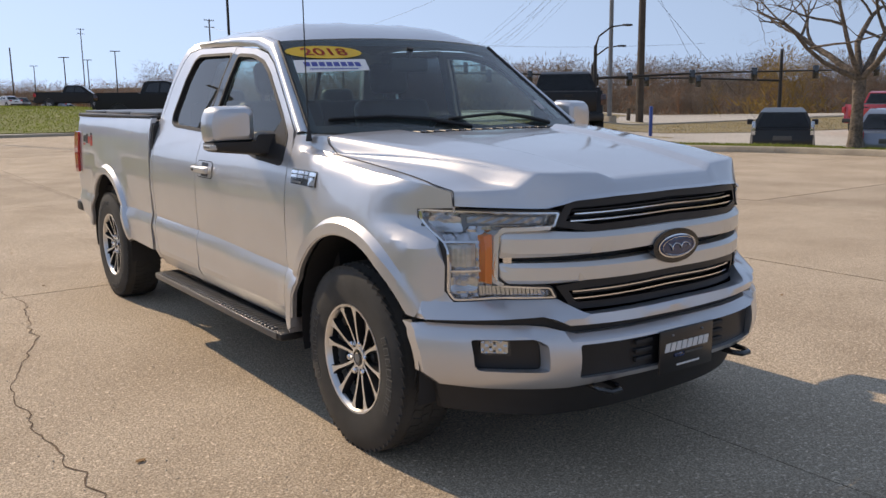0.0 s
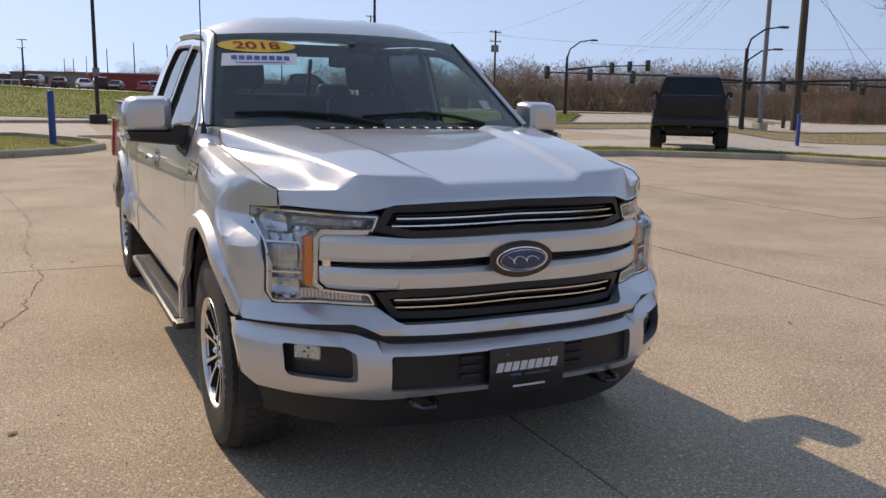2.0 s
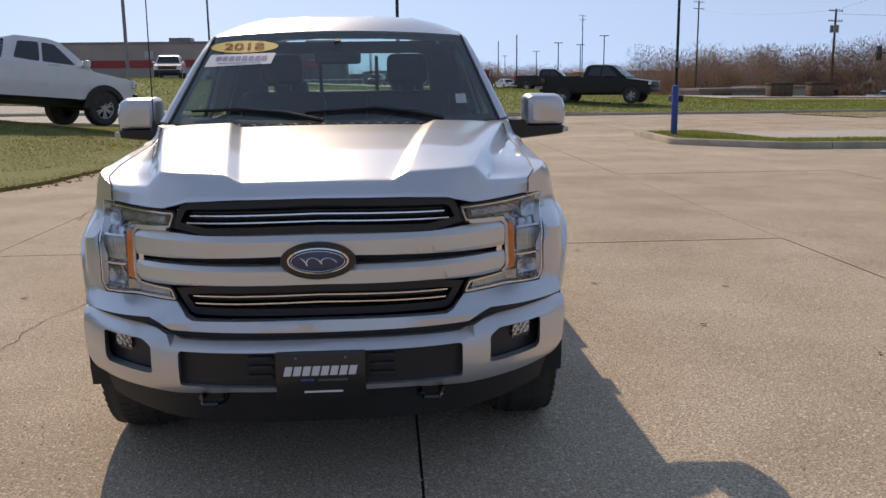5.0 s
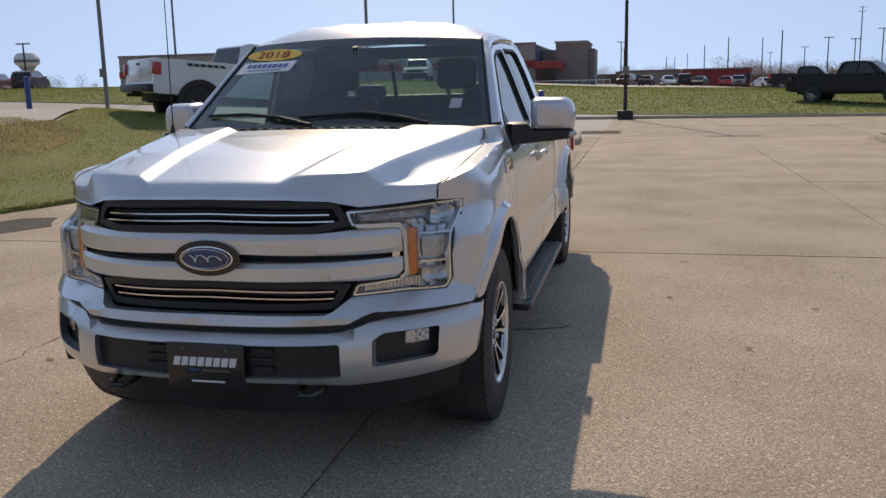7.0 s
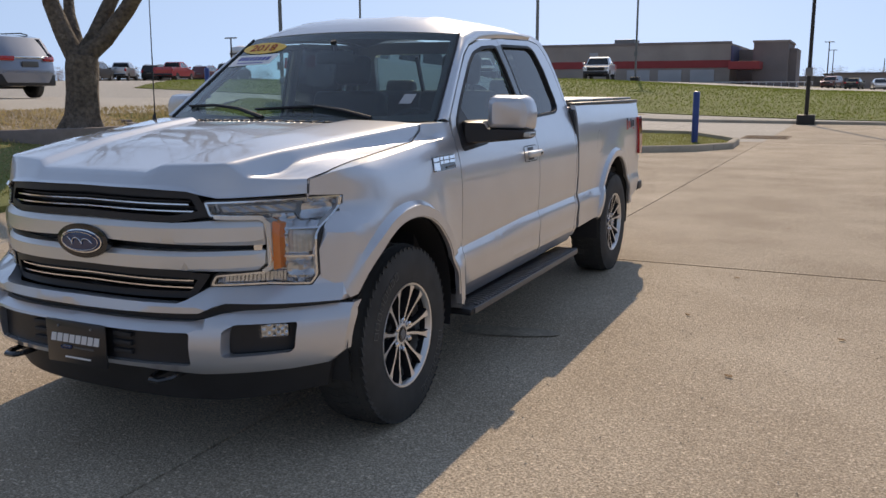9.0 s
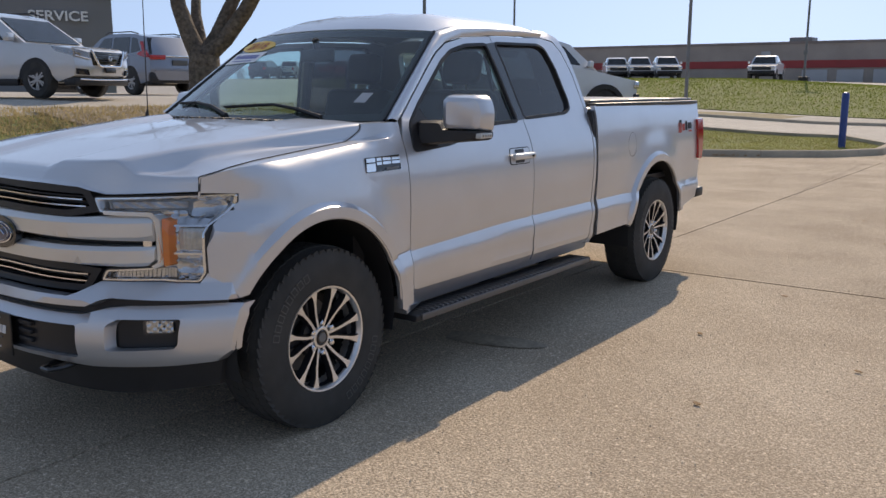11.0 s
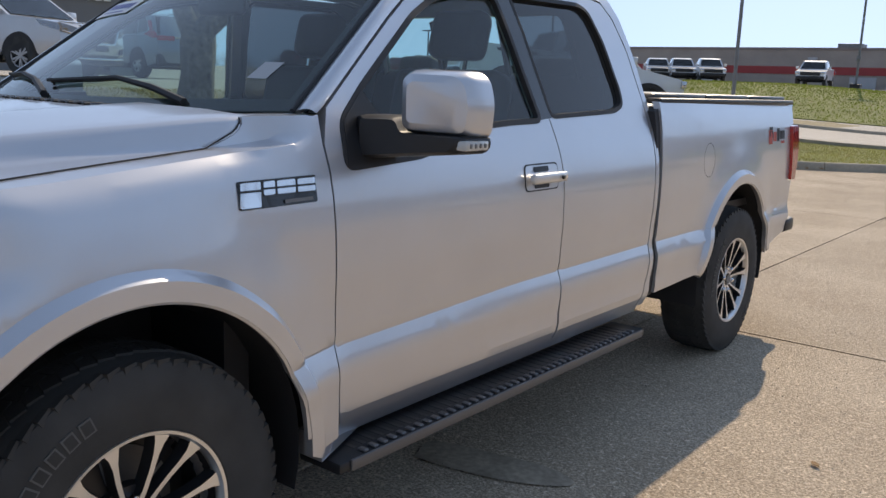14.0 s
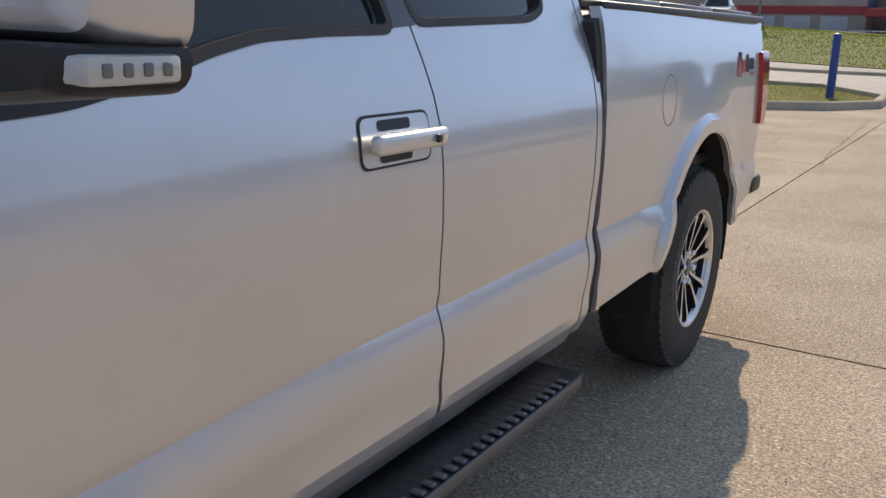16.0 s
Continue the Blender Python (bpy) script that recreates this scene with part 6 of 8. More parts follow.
# ---- vehicles ----
def hull(outline, half, res=0.12, across=6, open_below=None):
    """A closed body: two side skins on half(y, z) and a crowned strip round the outline between them."""
    bm = bmesh.new()
    for s in (1, -1):
        skin = sheet(outline, lambda y, z: Vector((s * half(y, z), y, z)), res, front=(s, 0, 0))
        me = bpy.data.meshes.new("skin")
        skin.to_mesh(me)
        skin.free()
        bm.from_mesh(me)
        bpy.data.meshes.remove(me)
    line = dense(outline, res)
    rows_ = []
    cy = sum(p[0] for p in line) / len(line)
    for y, z in line:
        h = half(y, z)
        rows_.append([bm.verts.new((h * (2 * i / across - 1), y, z)) for i in range(across + 1)])
    for a, b in zip(rows_, rows_[1:] + rows_[:1]):
        for i in range(across):
            bm.faces.new((a[i], a[i + 1], b[i + 1], b[i]))
    bmesh.ops.remove_doubles(bm, verts=bm.verts[:], dist=0.001)
    bmesh.ops.recalc_face_normals(bm, faces=bm.faces[:])
    return bm


DARK_GLASS = mat("dark_car_glass", (0.012, 0.014, 0.016), 0.06, coat=1.0)
GREY_ALLOY = mat("grey_alloy", (0.45, 0.45, 0.46), 0.35, 0.8)


def simple_wheel(parent, x, y, r, w, side, rim_material):
    prof = [(-w / 2, r * 0.58), (-w / 2, r * 0.9), (-w * 0.36, r), (w * 0.36, r), (w / 2, r * 0.9), (w / 2, r * 0.6)]
    t = part("wheel", add_lathe(bmesh.new(), prof, 28, "x", (x, y, r)), RUBBER, parent)
    face = x + side * w * 0.42
    part("wheel_disc", add_lathe(bmesh.new(), [(face - side * 0.05, r * 0.62), (face - side * 0.05, 0.0)], 24, "x", (0, y, r)), DARK_ALLOY, t)
    bm = bmesh.new()
    for k in range(12):
        m = Matrix.Translation((face, y, r)) @ Matrix.Rotation(math.tau * (k // 2) / 6 + (0.16 if k % 2 else -0.16), 4, "X")
        add_box(bm, -0.012, 0.012, -r * 0.042, r * 0.042, r * 0.08, r * 0.60, 0, m)
    add_lathe(bm, [(face - 0.01, r * 0.62), (face + side * 0.012, r * 0.61), (face, r * 0.54)], 28, "x", (0, y, r))
    add_lathe(bm, [(face + side * 0.016, r * 0.15), (face + side * 0.018, 0.0)], 14, "x", (0, y, r))
    bmesh.ops.recalc_face_normals(bm, faces=bm.faces[:])
    part("rim", bm, rim_material, t)


def body_half(length, W, belt_z):
    """Half width of a vehicle's lower body at a place on its side."""
    def half(y, z):
        t = abs(y - length * 0.5) / (length * 0.5)
        return W * (1 - 0.10 * t ** 5) - 0.05 * ((z - belt_z * 0.62) / belt_z) ** 2 * 4 * 0.5 - 0.03 * smooth01((0.5 - z) / 0.3)
    return half


def cab_half(W, belt_z, roof, cab_in=0.955, lean=0.16):
    """Half width of a vehicle's greenhouse."""
    def half(y, z):
        k = (z - belt_z) / (roof - belt_z)
        return W * cab_in - lean * max(0, k) ** 1.2 - 0.04 * max(0, k - 0.8) * 5 * 0.5
    return half


def vehicle(name, m, paint_, label, category, length, width, belt_z, roof_z_, axles, r, cabin, low, windows, lights, trim=BLACK_PLASTIC, group="", glass=DARK_GLASS, rim=None, cladding=False, cab_in=0.955, cab_lean=0.16, tyre=0.24):
    """A parked vehicle, its nose towards -y. low: side outline of the body; cabin: of the greenhouse."""
    root = empty_thing(name, m, label, category, group)
    W = width / 2

    half, half_c = body_half(length, W, belt_z), cab_half(W, belt_z, roof_z_, cab_in, cab_lean)
    body = []
    for y, z in low:
        body.append((y, z))
    part("body", hull(body, half, across=12), paint_, root, angle=35)
    part("cabin", hull(cabin, half_c), paint_, root, angle=35)
    for wpoly in windows:
        for s in (1, -1):
            b = sheet(rounded(wpoly, 0.05), lambda y, z: Vector((s * (half_c(y, z) + 0.008), y, z)), 0.15, depth=(-0.02 * s, 0, 0), front=(s, 0, 0), edge=0.002)
            part("side_window", b, glass, root)
    # windscreen and rear screen on the sloping ends of the cabin
    for (ya, za), (yb, zb), nm in ((cabin[0], cabin[1], "windshield"), (cabin[-1], cabin[-2], "rear_window")):
        dy = -0.012 if nm == "windshield" else 0.012
        bm = bmesh.new()
        quad = []
        for t_, s_ in ((0.1, 1), (0.1, -1), (0.92, -1), (0.92, 1)):
            y, z = ya + (yb - ya) * t_, za + (zb - za) * t_
            quad.append(bm.verts.new((s_ * (half_c(y, z) - 0.09), y + dy, z + 0.012)))
        f = bm.faces.new(quad)
        bmesh.ops.solidify(bm, geom=[f], thickness=0.01)
        part(nm, bm, glass, root, smooth=False)
    for y in axles:
        for s in (1, -1):
            simple_wheel(root, s * (W - tyre / 2), y, r, tyre, s, rim or GREY_ALLOY)
            # flat half-disc on the body side; the arch's inner shade is its dark colour
            a = arc(y, r, r * 1.12, 0, 180, 14)
            part("wheel_well", sheet(a, lambda yy, zz: Vector((s * (half(yy, zz) + 0.006), yy, zz)), 0.1, depth=(-0.02 * s, 0, 0), front=(s, 0, 0), edge=0.002), TRIM, root)
    for nm, material, x0, x1, y0, y1, z0, z1 in lights:
        for s in ((1, -1) if x0 > 0 else (1,)):
            part(nm, box(min(s * x0, s * x1), max(s * x0, s * x1), y0, y1, z0, z1, 0.02), material, root)
    part("underbody", box(-W + 0.42, W - 0.42, 0.35, length - 0.35, r * 1.05, r * 1.5, 0.03), TRIM, root)
    for y in axles:
        part("axle", tube([(-W + 0.2, y, r), (W - 0.2, y, r)], 0.06, 8), TRIM, root)
    for s in (1, -1):
        wy = cabin[0][0] + 0.25
        part("door_mirror", box(min(s * (W - 0.02), s * (W + 0.17)), max(s * (W - 0.02), s * (W + 0.17)), wy, wy + 0.12, belt_z + 0.02, belt_z + 0.19, 0.03), paint_ if not cladding else trim, root)
    return root


HEAD = mat("far_headlight", (0.6, 0.62, 0.64), 0.1, 0.8)


SMOKED = mat("smoked_lens", (0.05, 0.012, 0.012), 0.12, coat=1.0)


def pickup(m, paint_, label, grow=1.0, lift=0.0, group="", rim=None, tail=RED_LENS, flares=False):
    L, W = 5.85 * grow, 2.03 * grow
    r = (0.40 + lift * 0.35) * grow
    lo = 0.52 + lift
    low = [(0.0, lo + 0.05), (0.0, 0.98 + lift), (0.10, 1.08 + lift), (1.28, 1.22 + lift), (1.5, 1.26 + lift), (3.55, 1.30 + lift), (3.62, 1.36 + lift), (5.72, 1.36 + lift), (5.78, 0.80 + lift), (5.84, 0.62 + lift), (5.70, lo)]
    # wheel arches in the lower edge
    low += [(5.1, lo)] + arc(4.62, r, r * 1.16, 20, 160, 10) + [(4.1, lo), (1.5, lo)] + arc(0.98, r, r * 1.16, 20, 160, 10) + [(0.42, lo)]
    cabin = [(1.22, 1.22 + lift), (2.02, 1.86 + lift), (2.35, 1.93 + lift), (3.15, 1.93 + lift), (3.38, 1.86 + lift), (3.56, 1.30 + lift)]
    win = [[(1.72, 1.34 + lift), (2.20, 1.80 + lift), (2.52, 1.82 + lift), (2.58, 1.36 + lift)], [(2.66, 1.36 + lift), (2.60, 1.82 + lift), (3.12, 1.80 + lift), (3.30, 1.40 + lift)]]
    lights = [("headlight", HEAD, 0.70, 0.98, -0.02, 0.12, 0.88 + lift, 1.06 + lift), ("grille", BLACK_PLASTIC, 0.0, 0.69, -0.03, 0.05, 0.78 + lift, 1.05 + lift), ("front_bumper", BLACK_PLASTIC, 0.0, 0.96, -0.07, 0.10, lo, 0.74 + lift),
              ("tail_light", tail, 0.86, 1.012, 5.60, 5.812, 0.97 + lift, 1.26 + lift), ("rear_bumper", BLACK_PLASTIC, 0.0, 0.94, 5.78, 5.92, lo + 0.04, lo + 0.22)]
    lights = [(n, mt, x0 and x0 * grow, x1 * grow, y0, y1, z0, z1) for n, mt, x0, x1, y0, y1, z0, z1 in lights]
    root = vehicle("pickup_truck", m, paint_, label, "pickup truck", 5.85, W, 1.28 + lift, 1.93 + lift, (0.98, 4.62), r, cabin, low, win, lights, group=group, rim=rim, cab_in=0.905, cab_lean=0.20, tyre=0.31 if lift > 0.1 else 0.26)
    for nm, a, b in (("grille", -0.69, 0.69),):
        part(nm, box(a, b, -0.035, 0.05, 0.78 + lift, 1.05 + lift, 0.02), BLACK_PLASTIC, root)
    part("front_bumper", box(-0.97, 0.97, -0.08, 0.10, lo, 0.74 + lift, 0.04), BLACK_PLASTIC, root)
    part("rear_bumper", box(-0.95, 0.95, 5.77, 5.93, lo + 0.03, lo + 0.22, 0.03), BLACK_PLASTIC, root)
    gate = part("tailgate", box(-0.76, 0.76, 5.735, 5.80, 0.80 + lift, 1.345 + lift, 0.025), paint_, root)
    part("gate_handle", box(-0.12, 0.12, 5.795, 5.81, 1.20 + lift, 1.26 + lift, 0.01), BLACK_PLASTIC, gate)
    part("hitch", box(-0.05, 0.05, 5.7, 5.98, lo - 0.03, lo + 0.05, 0.01), TRIM, root)
    part("exhaust_tip", tube([(0.62, 5.5, lo - 0.02), (0.66, 5.85, lo - 0.03)], 0.045, 10), TRIM, root)
    for s in (1, -1):
        part("mirror_arm", box(min(s * 0.93, s * 1.12), max(s * 0.93, s * 1.12), 1.52, 1.57, 1.30 + lift, 1.35 + lift, 0.01), BLACK_PLASTIC, root)
    # the bed is closed; a thin dark slab on it stands for the shaded hollow
    part("bed_opening", box(-0.86, 0.86, 3.70, 5.66, 1.355 + lift, 1.372 + lift, 0.004), TRIM, root)
    if flares:
        for y in (0.98, 4.62):
            for s in (1, -1):
                band = arc(y, r, r * 1.34, 0, 180, 18) + arc(y, r, r * 1.06, 180, 0, 18)
                part("arch_flare", sheet(band, lambda yy, zz: Vector((s * (W / 2 + 0.035), yy, zz)), 0.1, depth=(-0.10 * s, 0, 0), front=(s, 0, 0)), BLACK_PLASTIC, root)
    return root


def bow(root, L, W):
    """Rounds the nose and the tail of a vehicle in plan."""
    for ob in root.children_recursive:
        for v in ob.data.vertices:
            k = min(1.0, abs(v.co.x) / (W / 2)) ** 3
            v.co.y += 0.22 * k * max(0.0, 1 - v.co.y / 1.0) - 0.20 * k * max(0.0, 1 - (L - v.co.y) / 0.9)


def suv(m, paint_, label, L=4.9, W=1.92, H=1.76, group="", name="suv", category="SUV", near=False):
    """A sport utility vehicle; near adds the trim that shows on those close by."""
    r = 0.37
    b = H * 0.625
    low = [(0.02, 0.44), (-0.015, 0.60), (0.0, 0.76), (0.04, b - 0.17), (0.14, b - 0.10), (0.45, b - 0.055), (1.15, b), (1.35, b), (L - 0.25, b + 0.02), (L - 0.06, b - 0.05), (L, 0.70), (L - 0.06, 0.40)]
    low += [(L - 0.55, 0.30)] + arc(L - 0.98, r, r * 1.14, 10, 170, 12) + [(L - 1.5, 0.30), (1.48, 0.30)] + arc(0.95, r, r * 1.14, 10, 170, 12) + [(0.42, 0.32)]
    cabin = [(1.16, b - 0.04), (1.98, H - 0.10), (2.35, H - 0.01), (L - 1.6, H), (L - 1.0, H - 0.025), (L - 0.48, H - 0.11), (L - 0.10, b - 0.02)]
    win = [[(1.68, b + 0.05), (2.16, H - 0.13), (2.57, H - 0.10), (2.60, b + 0.05)], [(2.68, b + 0.05), (2.66, H - 0.10), (3.45, H - 0.11), (3.52, b + 0.07)], [(3.60, b + 0.08), (3.55, H - 0.12), (L - 0.78, H - 0.16), (L - 0.50, b + 0.14)]]
    lights = [] if near else [("headlight", HEAD, W * 0.275, W * 0.425, -0.03, 0.34, b - 0.33, b - 0.19), ("tail_light", RED_LENS, W * 0.34, W * 0.475, L - 0.22, L + 0.0, b - 0.18, b + 0.06)]
    root = vehicle(name, m, paint_, label, category, L, W, b, H, (0.95, L - 0.98), r, cabin, low, win, lights, group=group)
    part("grille", box(-W * 0.25, W * 0.25, -0.035, 0.06, b - 0.44, b - 0.16, 0.02), GLOSS_BLACK, root)
    for s in (1, -1):
        part("sill_cladding", box(min(s * W * 0.44, s * W * 0.492), max(s * W * 0.44, s * W * 0.492), 1.42, L - 1.45, 0.24, 0.40, 0.03), BLACK_PLASTIC, root)
    part("bumper_skirt", box(-W * 0.46, W * 0.46, -0.012, 0.30, 0.25, 0.40, 0.04), BLACK_PLASTIC, root)
    part("plate", box(-0.16, 0.16, -0.06, -0.02, 0.50, 0.60, 0.005), PLATE_BLACK, root)
    part("rear_cladding", box(-W * 0.46, W * 0.46, L - 0.16, L + 0.02, 0.32, 0.62, 0.04), BLACK_PLASTIC, root)
    part("tailgate_plate", box(-0.24, 0.24, L - 0.02, L + 0.012, 0.80, 0.94, 0.005), LETTER_GREY, root)
    for s in (1, -1):
        part("roof_rail", tube([(s * (W * 0.36), 2.1, H - 0.005), (s * W * 0.37, 2.3, H + 0.045), (s * W * 0.37, L - 1.2, H + 0.04), (s * W * 0.36, L - 0.9, H - 0.02)], 0.018, 6), BLACK_PLASTIC, root)
    if near:
        half, half_c = body_half(L, W / 2, b), cab_half(W / 2, b, H)
        part("grille_trim", tube([(-W * 0.275, -0.03, b - 0.13), (-W * 0.255, -0.045, b - 0.20), (-W * 0.185, -0.05, b - 0.43), (-W * 0.15, -0.05, b - 0.455), (W * 0.15, -0.05, b - 0.455), (W * 0.185, -0.05, b - 0.43), (W * 0.255, -0.045, b - 0.20), (W * 0.275, -0.03, b - 0.13)], 0.024, 8), CHROME, root)
        for k in range(5):
            part("grille_slat", box(-W * (0.235 - 0.014 * k), W * (0.235 - 0.014 * k), -0.042, -0.03, b - 0.215 - 0.048 * k, b - 0.203 - 0.048 * k, 0.003), DARK_ALLOY, root)
        part("badge", add_lathe(bmesh.new(), [(-0.05, 0.055), (-0.062, 0.05), (-0.062, 0.038), (-0.05, 0.034)], 24, "y", (0, 0, b - 0.29)), CHROME, root)
        part("skirt_strip", tube([(-W * 0.40, 0.0, 0.375), (-W * 0.2, -0.03, 0.36), (W * 0.2, -0.03, 0.36), (W * 0.40, 0.0, 0.375)], 0.016, 6), CHROME, root)
        # dark tube drawn for the shaded seam at the hood's front edge
        part("hood_seam", tube([(-W * 0.40, 0.16, b - 0.092), (-W * 0.2, 0.10, b - 0.10), (W * 0.2, 0.10, b - 0.10), (W * 0.40, 0.16, b - 0.092)], 0.007, 5), TRIM, root)
        for s in (1, -1):
            face = [(s * W * 0.285, b - 0.315), (s * W * 0.445, b - 0.245), (s * W * 0.455, b - 0.115), (s * W * 0.31, b - 0.18)]
            lamp = part("headlight", sheet(face, lambda x, z: Vector((x, -0.028, z)), 0.06, depth=(0, 0.06, 0), front=(0, -1, 0)), LAMP_HOUSING, root)
            part("lamp_brow", tube([(x, -0.034, z) for x, z in (face[0], face[1])], 0.012, 6), CHROME, lamp)
            part("lamp_side", sheet(rounded([(0.0, b - 0.255), (0.0, b - 0.125), (0.52, b - 0.065), (0.40, b - 0.165)], 0.02), lambda y, z: Vector((s * (half(y, z) + 0.008), y, z)), 0.06, depth=(-0.03 * s, 0, 0), front=(s, 0, 0)), LAMP_HOUSING, lamp)
            part("fog_pocket", sheet(rounded([(s * W * 0.30, 0.45), (s * W * 0.43, 0.47), (s * W * 0.44, 0.585), (s * W * 0.32, 0.565)], 0.02), lambda x, z: Vector((x, -0.03, z)), 0.08, depth=(0, 0.04, 0), front=(0, -1, 0)), GLOSS_BLACK, root)
            part("tail_light", sheet(rounded([(L - 0.66, b + 0.05), (L - 0.16, b - 0.05), (L - 0.03, b - 0.04), (L - 0.09, b + 0.07), (L - 0.20, b + 0.12), (L - 0.42, H - 0.24), (L - 0.50, H - 0.26), (L - 0.36, b + 0.14)], 0.015), lambda y, z: Vector((s * (max(half(y, z), half_c(y, z)) + 0.010), y, z)), 0.06, depth=(-0.05 * s, 0, 0), front=(s, 0, 0)), RED_LENS, root)
            part("tail_inner", box(min(s * W * 0.24, s * W * 0.45), max(s * W * 0.24, s * W * 0.45), L - 0.10, L + 0.012, b - 0.10, b + 0.02, 0.015), RED_LENS, root)
            part("window_strip", tube([(s * (half_c(y, b + 0.035) + 0.010), y, b + 0.035 + 0.02 * smooth01((y - 2.6) / 2)) for y in (1.66, 2.1, 2.6, 3.1, 3.6, L - 0.55)], 0.009, 5), CHROME, root)
            for y in (2.64, 3.56):
                # dark tubes on the skin stand for the shade in the door gaps
                part("door_gap", tube([(s * (half(y, z) + 0.002), y, z) for z in (0.42, 0.6, 0.8, b - 0.02)], 0.005, 5), TRIM, root)
                part("door_handle", box(min(s * (half(y, 0.95) - 0.01), s * (half(y, 0.95) + 0.03)), max(s * (half(y, 0.95) - 0.01), s * (half(y, 0.95) + 0.03)), y - 0.28, y - 0.08, 0.93, 0.965, 0.01), paint_, root)
        part("tailgate_trim", box(-W * 0.24, W * 0.24, L - 0.03, L + 0.016, b - 0.03, b + 0.015, 0.008), CHROME, root)
        part("bumper_crease", box(-W * 0.40, W * 0.40, L - 0.05, L + 0.028, 0.64, 0.68, 0.015), paint_, root)
    bow(root, L, W)
    return root


def car(m, paint_, label, L=4.5, W=1.78, H=1.45, group="", name="car", hatch=False):
    r = 0.32
    b = H * 0.62
    low = [(0.02, 0.36), (0.0, 0.58), (0.15, b - 0.24), (1.05, b - 0.06), (1.25, b), (L - 0.5, b + 0.03), (L - 0.08, b - 0.02), (L, 0.60), (L - 0.05, 0.34)]
    low += [(L - 0.5, 0.26)] + arc(L - 0.9, r, r * 1.16, 10, 170, 8) + [(L - 1.4, 0.24), (1.4, 0.24)] + arc(0.88, r, r * 1.16, 10, 170, 8) + [(0.4, 0.26)]
    back = L - 0.12 if hatch else L - 0.75
    cabin = [(1.05, b - 0.05), (1.95, H - 0.06), (2.4, H), (3.0, H - 0.01), (back - (0.35 if hatch else 0.6), H - 0.10), (back, b)]
    win = [[(1.72, b + 0.05), (2.15, H - 0.10), (2.55, H - 0.07), (2.58, b + 0.06)], [(2.66, b + 0.06), (2.63, H - 0.07), (back - 0.72, H - 0.14), (back - 0.35, b + 0.10)]]
    lights = [("headlight", HEAD, W * 0.28, W * 0.46, 0.0, 0.22, b - 0.34, b - 0.22), ("tail_light", HEAD if hatch else RED_LENS, W * (0.41 if hatch else 0.32), W * 0.47, L - 0.18, L + 0.0, b - 0.16, b + 0.02 + (0.2 if hatch else 0))]
    root = vehicle(name, m, paint_, label, "car", L, W, b, H, (0.88, L - 0.9), r, cabin, low, win, lights, group=group, cab_in=0.93, cab_lean=0.26)
    part("number_plate", box(-0.25, 0.25, L - 0.03, L + 0.012, 0.62, 0.74, 0.004), LETTER_GREY, root)
    part("rear_skirt", box(-W * 0.42, W * 0.42, L - 0.08, L + 0.01, 0.28, 0.42, 0.03), BLACK_PLASTIC, root)
    return root


def parked(x, y, yaw, L):
    """Pose of a vehicle whose middle stands at x, y; yaw 0 looks to -y."""
    return pose(x, y, terrain(x, y) + 0.03, 0, 0, yaw) @ Matrix.Translation((0, -L / 2, 0))


P_WHITE = paint("white_paint", (0.75, 0.76, 0.78), False, 0.0, 0.3)
P_BLACK = mat("black_paint", (0.012, 0.012, 0.013), 0.35, spec=0.4)
P_RED = paint("red_paint", (0.50, 0.015, 0.02), False, 0.2, 0.3)
P_GREY = paint("grey_paint", (0.16, 0.17, 0.18), False, 0.5, 0.35)
P_DARK = mat("dark_grey_paint", (0.013, 0.014, 0.015), 0.45, coat=0.25, coat_rough=0.1)
P_BLUE = paint("slate_blue_paint", (0.22, 0.25, 0.31), False, 0.5, 0.35)
P_LSILVER = paint("light_silver_paint", (0.55, 0.56, 0.58), False, 0.6, 0.3)
P_BURG = paint("burgundy_paint", (0.12, 0.012, 0.015), False, 0.3, 0.3)

raptor = pickup(pose(-8.9, 18.1, terrain(-8.9, 18.1) + 0.03, 0, 0, 142) @ Matrix.Rotation(radians(4.5), 4, "X") @ Matrix.Translation((0, -2.9, 0)), P_WHITE, "white off-road pickup with black arch flares on the lawn", lift=0.12, flares=True)
for k in range(6):
    for s in (1, -1):
        part("bed_graphic", sheet([(3.95 + k * 0.17, 1.22 + 0.12), (4.09 + k * 0.17, 1.22 + 0.12), (4.12 + k * 0.17, 1.29 + 0.12), (3.98 + k * 0.17, 1.29 + 0.12)], lambda y, z: Vector((s * 1.008, y, z)), 0.1, front=(s, 0, 0)), P_DARK, raptor)
pickup(parked(15.8, 16.6, 139, 5.85), P_BLACK, "black lifted pickup truck on the lane beyond the kerb", lift=0.16, tail=SMOKED)
pickup(parked(11.5, 42.2, 60, 5.85), P_BLACK, "black pickup truck parked on the grass bank", lift=0.05, tail=SMOKED)
pickup(parked(14.9, 76.0, 70, 5.85), P_BLACK, "black pickup truck parked far along the bank", group="pickups on the bank")
suv(parked(-15.0, 7.1, 112, 4.9), P_LSILVER, "silver sport utility vehicle with a black chrome-trimmed grille", L=5.0, W=1.95, H=1.73, near=True)
suv(parked(-19.1, 13.0, 268, 4.6), P_BLUE, "slate grey compact sport utility vehicle parked beyond the tree", L=4.6, W=1.86, H=1.68, near=True)
car(parked(21.3, 12.8, 124, 4.6), P_DARK, "dark hatchback car parked behind the kerb", L=4.6, W=1.76, H=1.50, hatch=True)
car(parked(20.4, 8.9, 116, 4.6), P_BLUE, "slate blue sedan parked behind the kerb", L=4.6, W=1.82, H=1.43)
pickup(parked(37.8, 18.3, 100, 5.85), P_RED, "bright red pickup truck on the far lane")
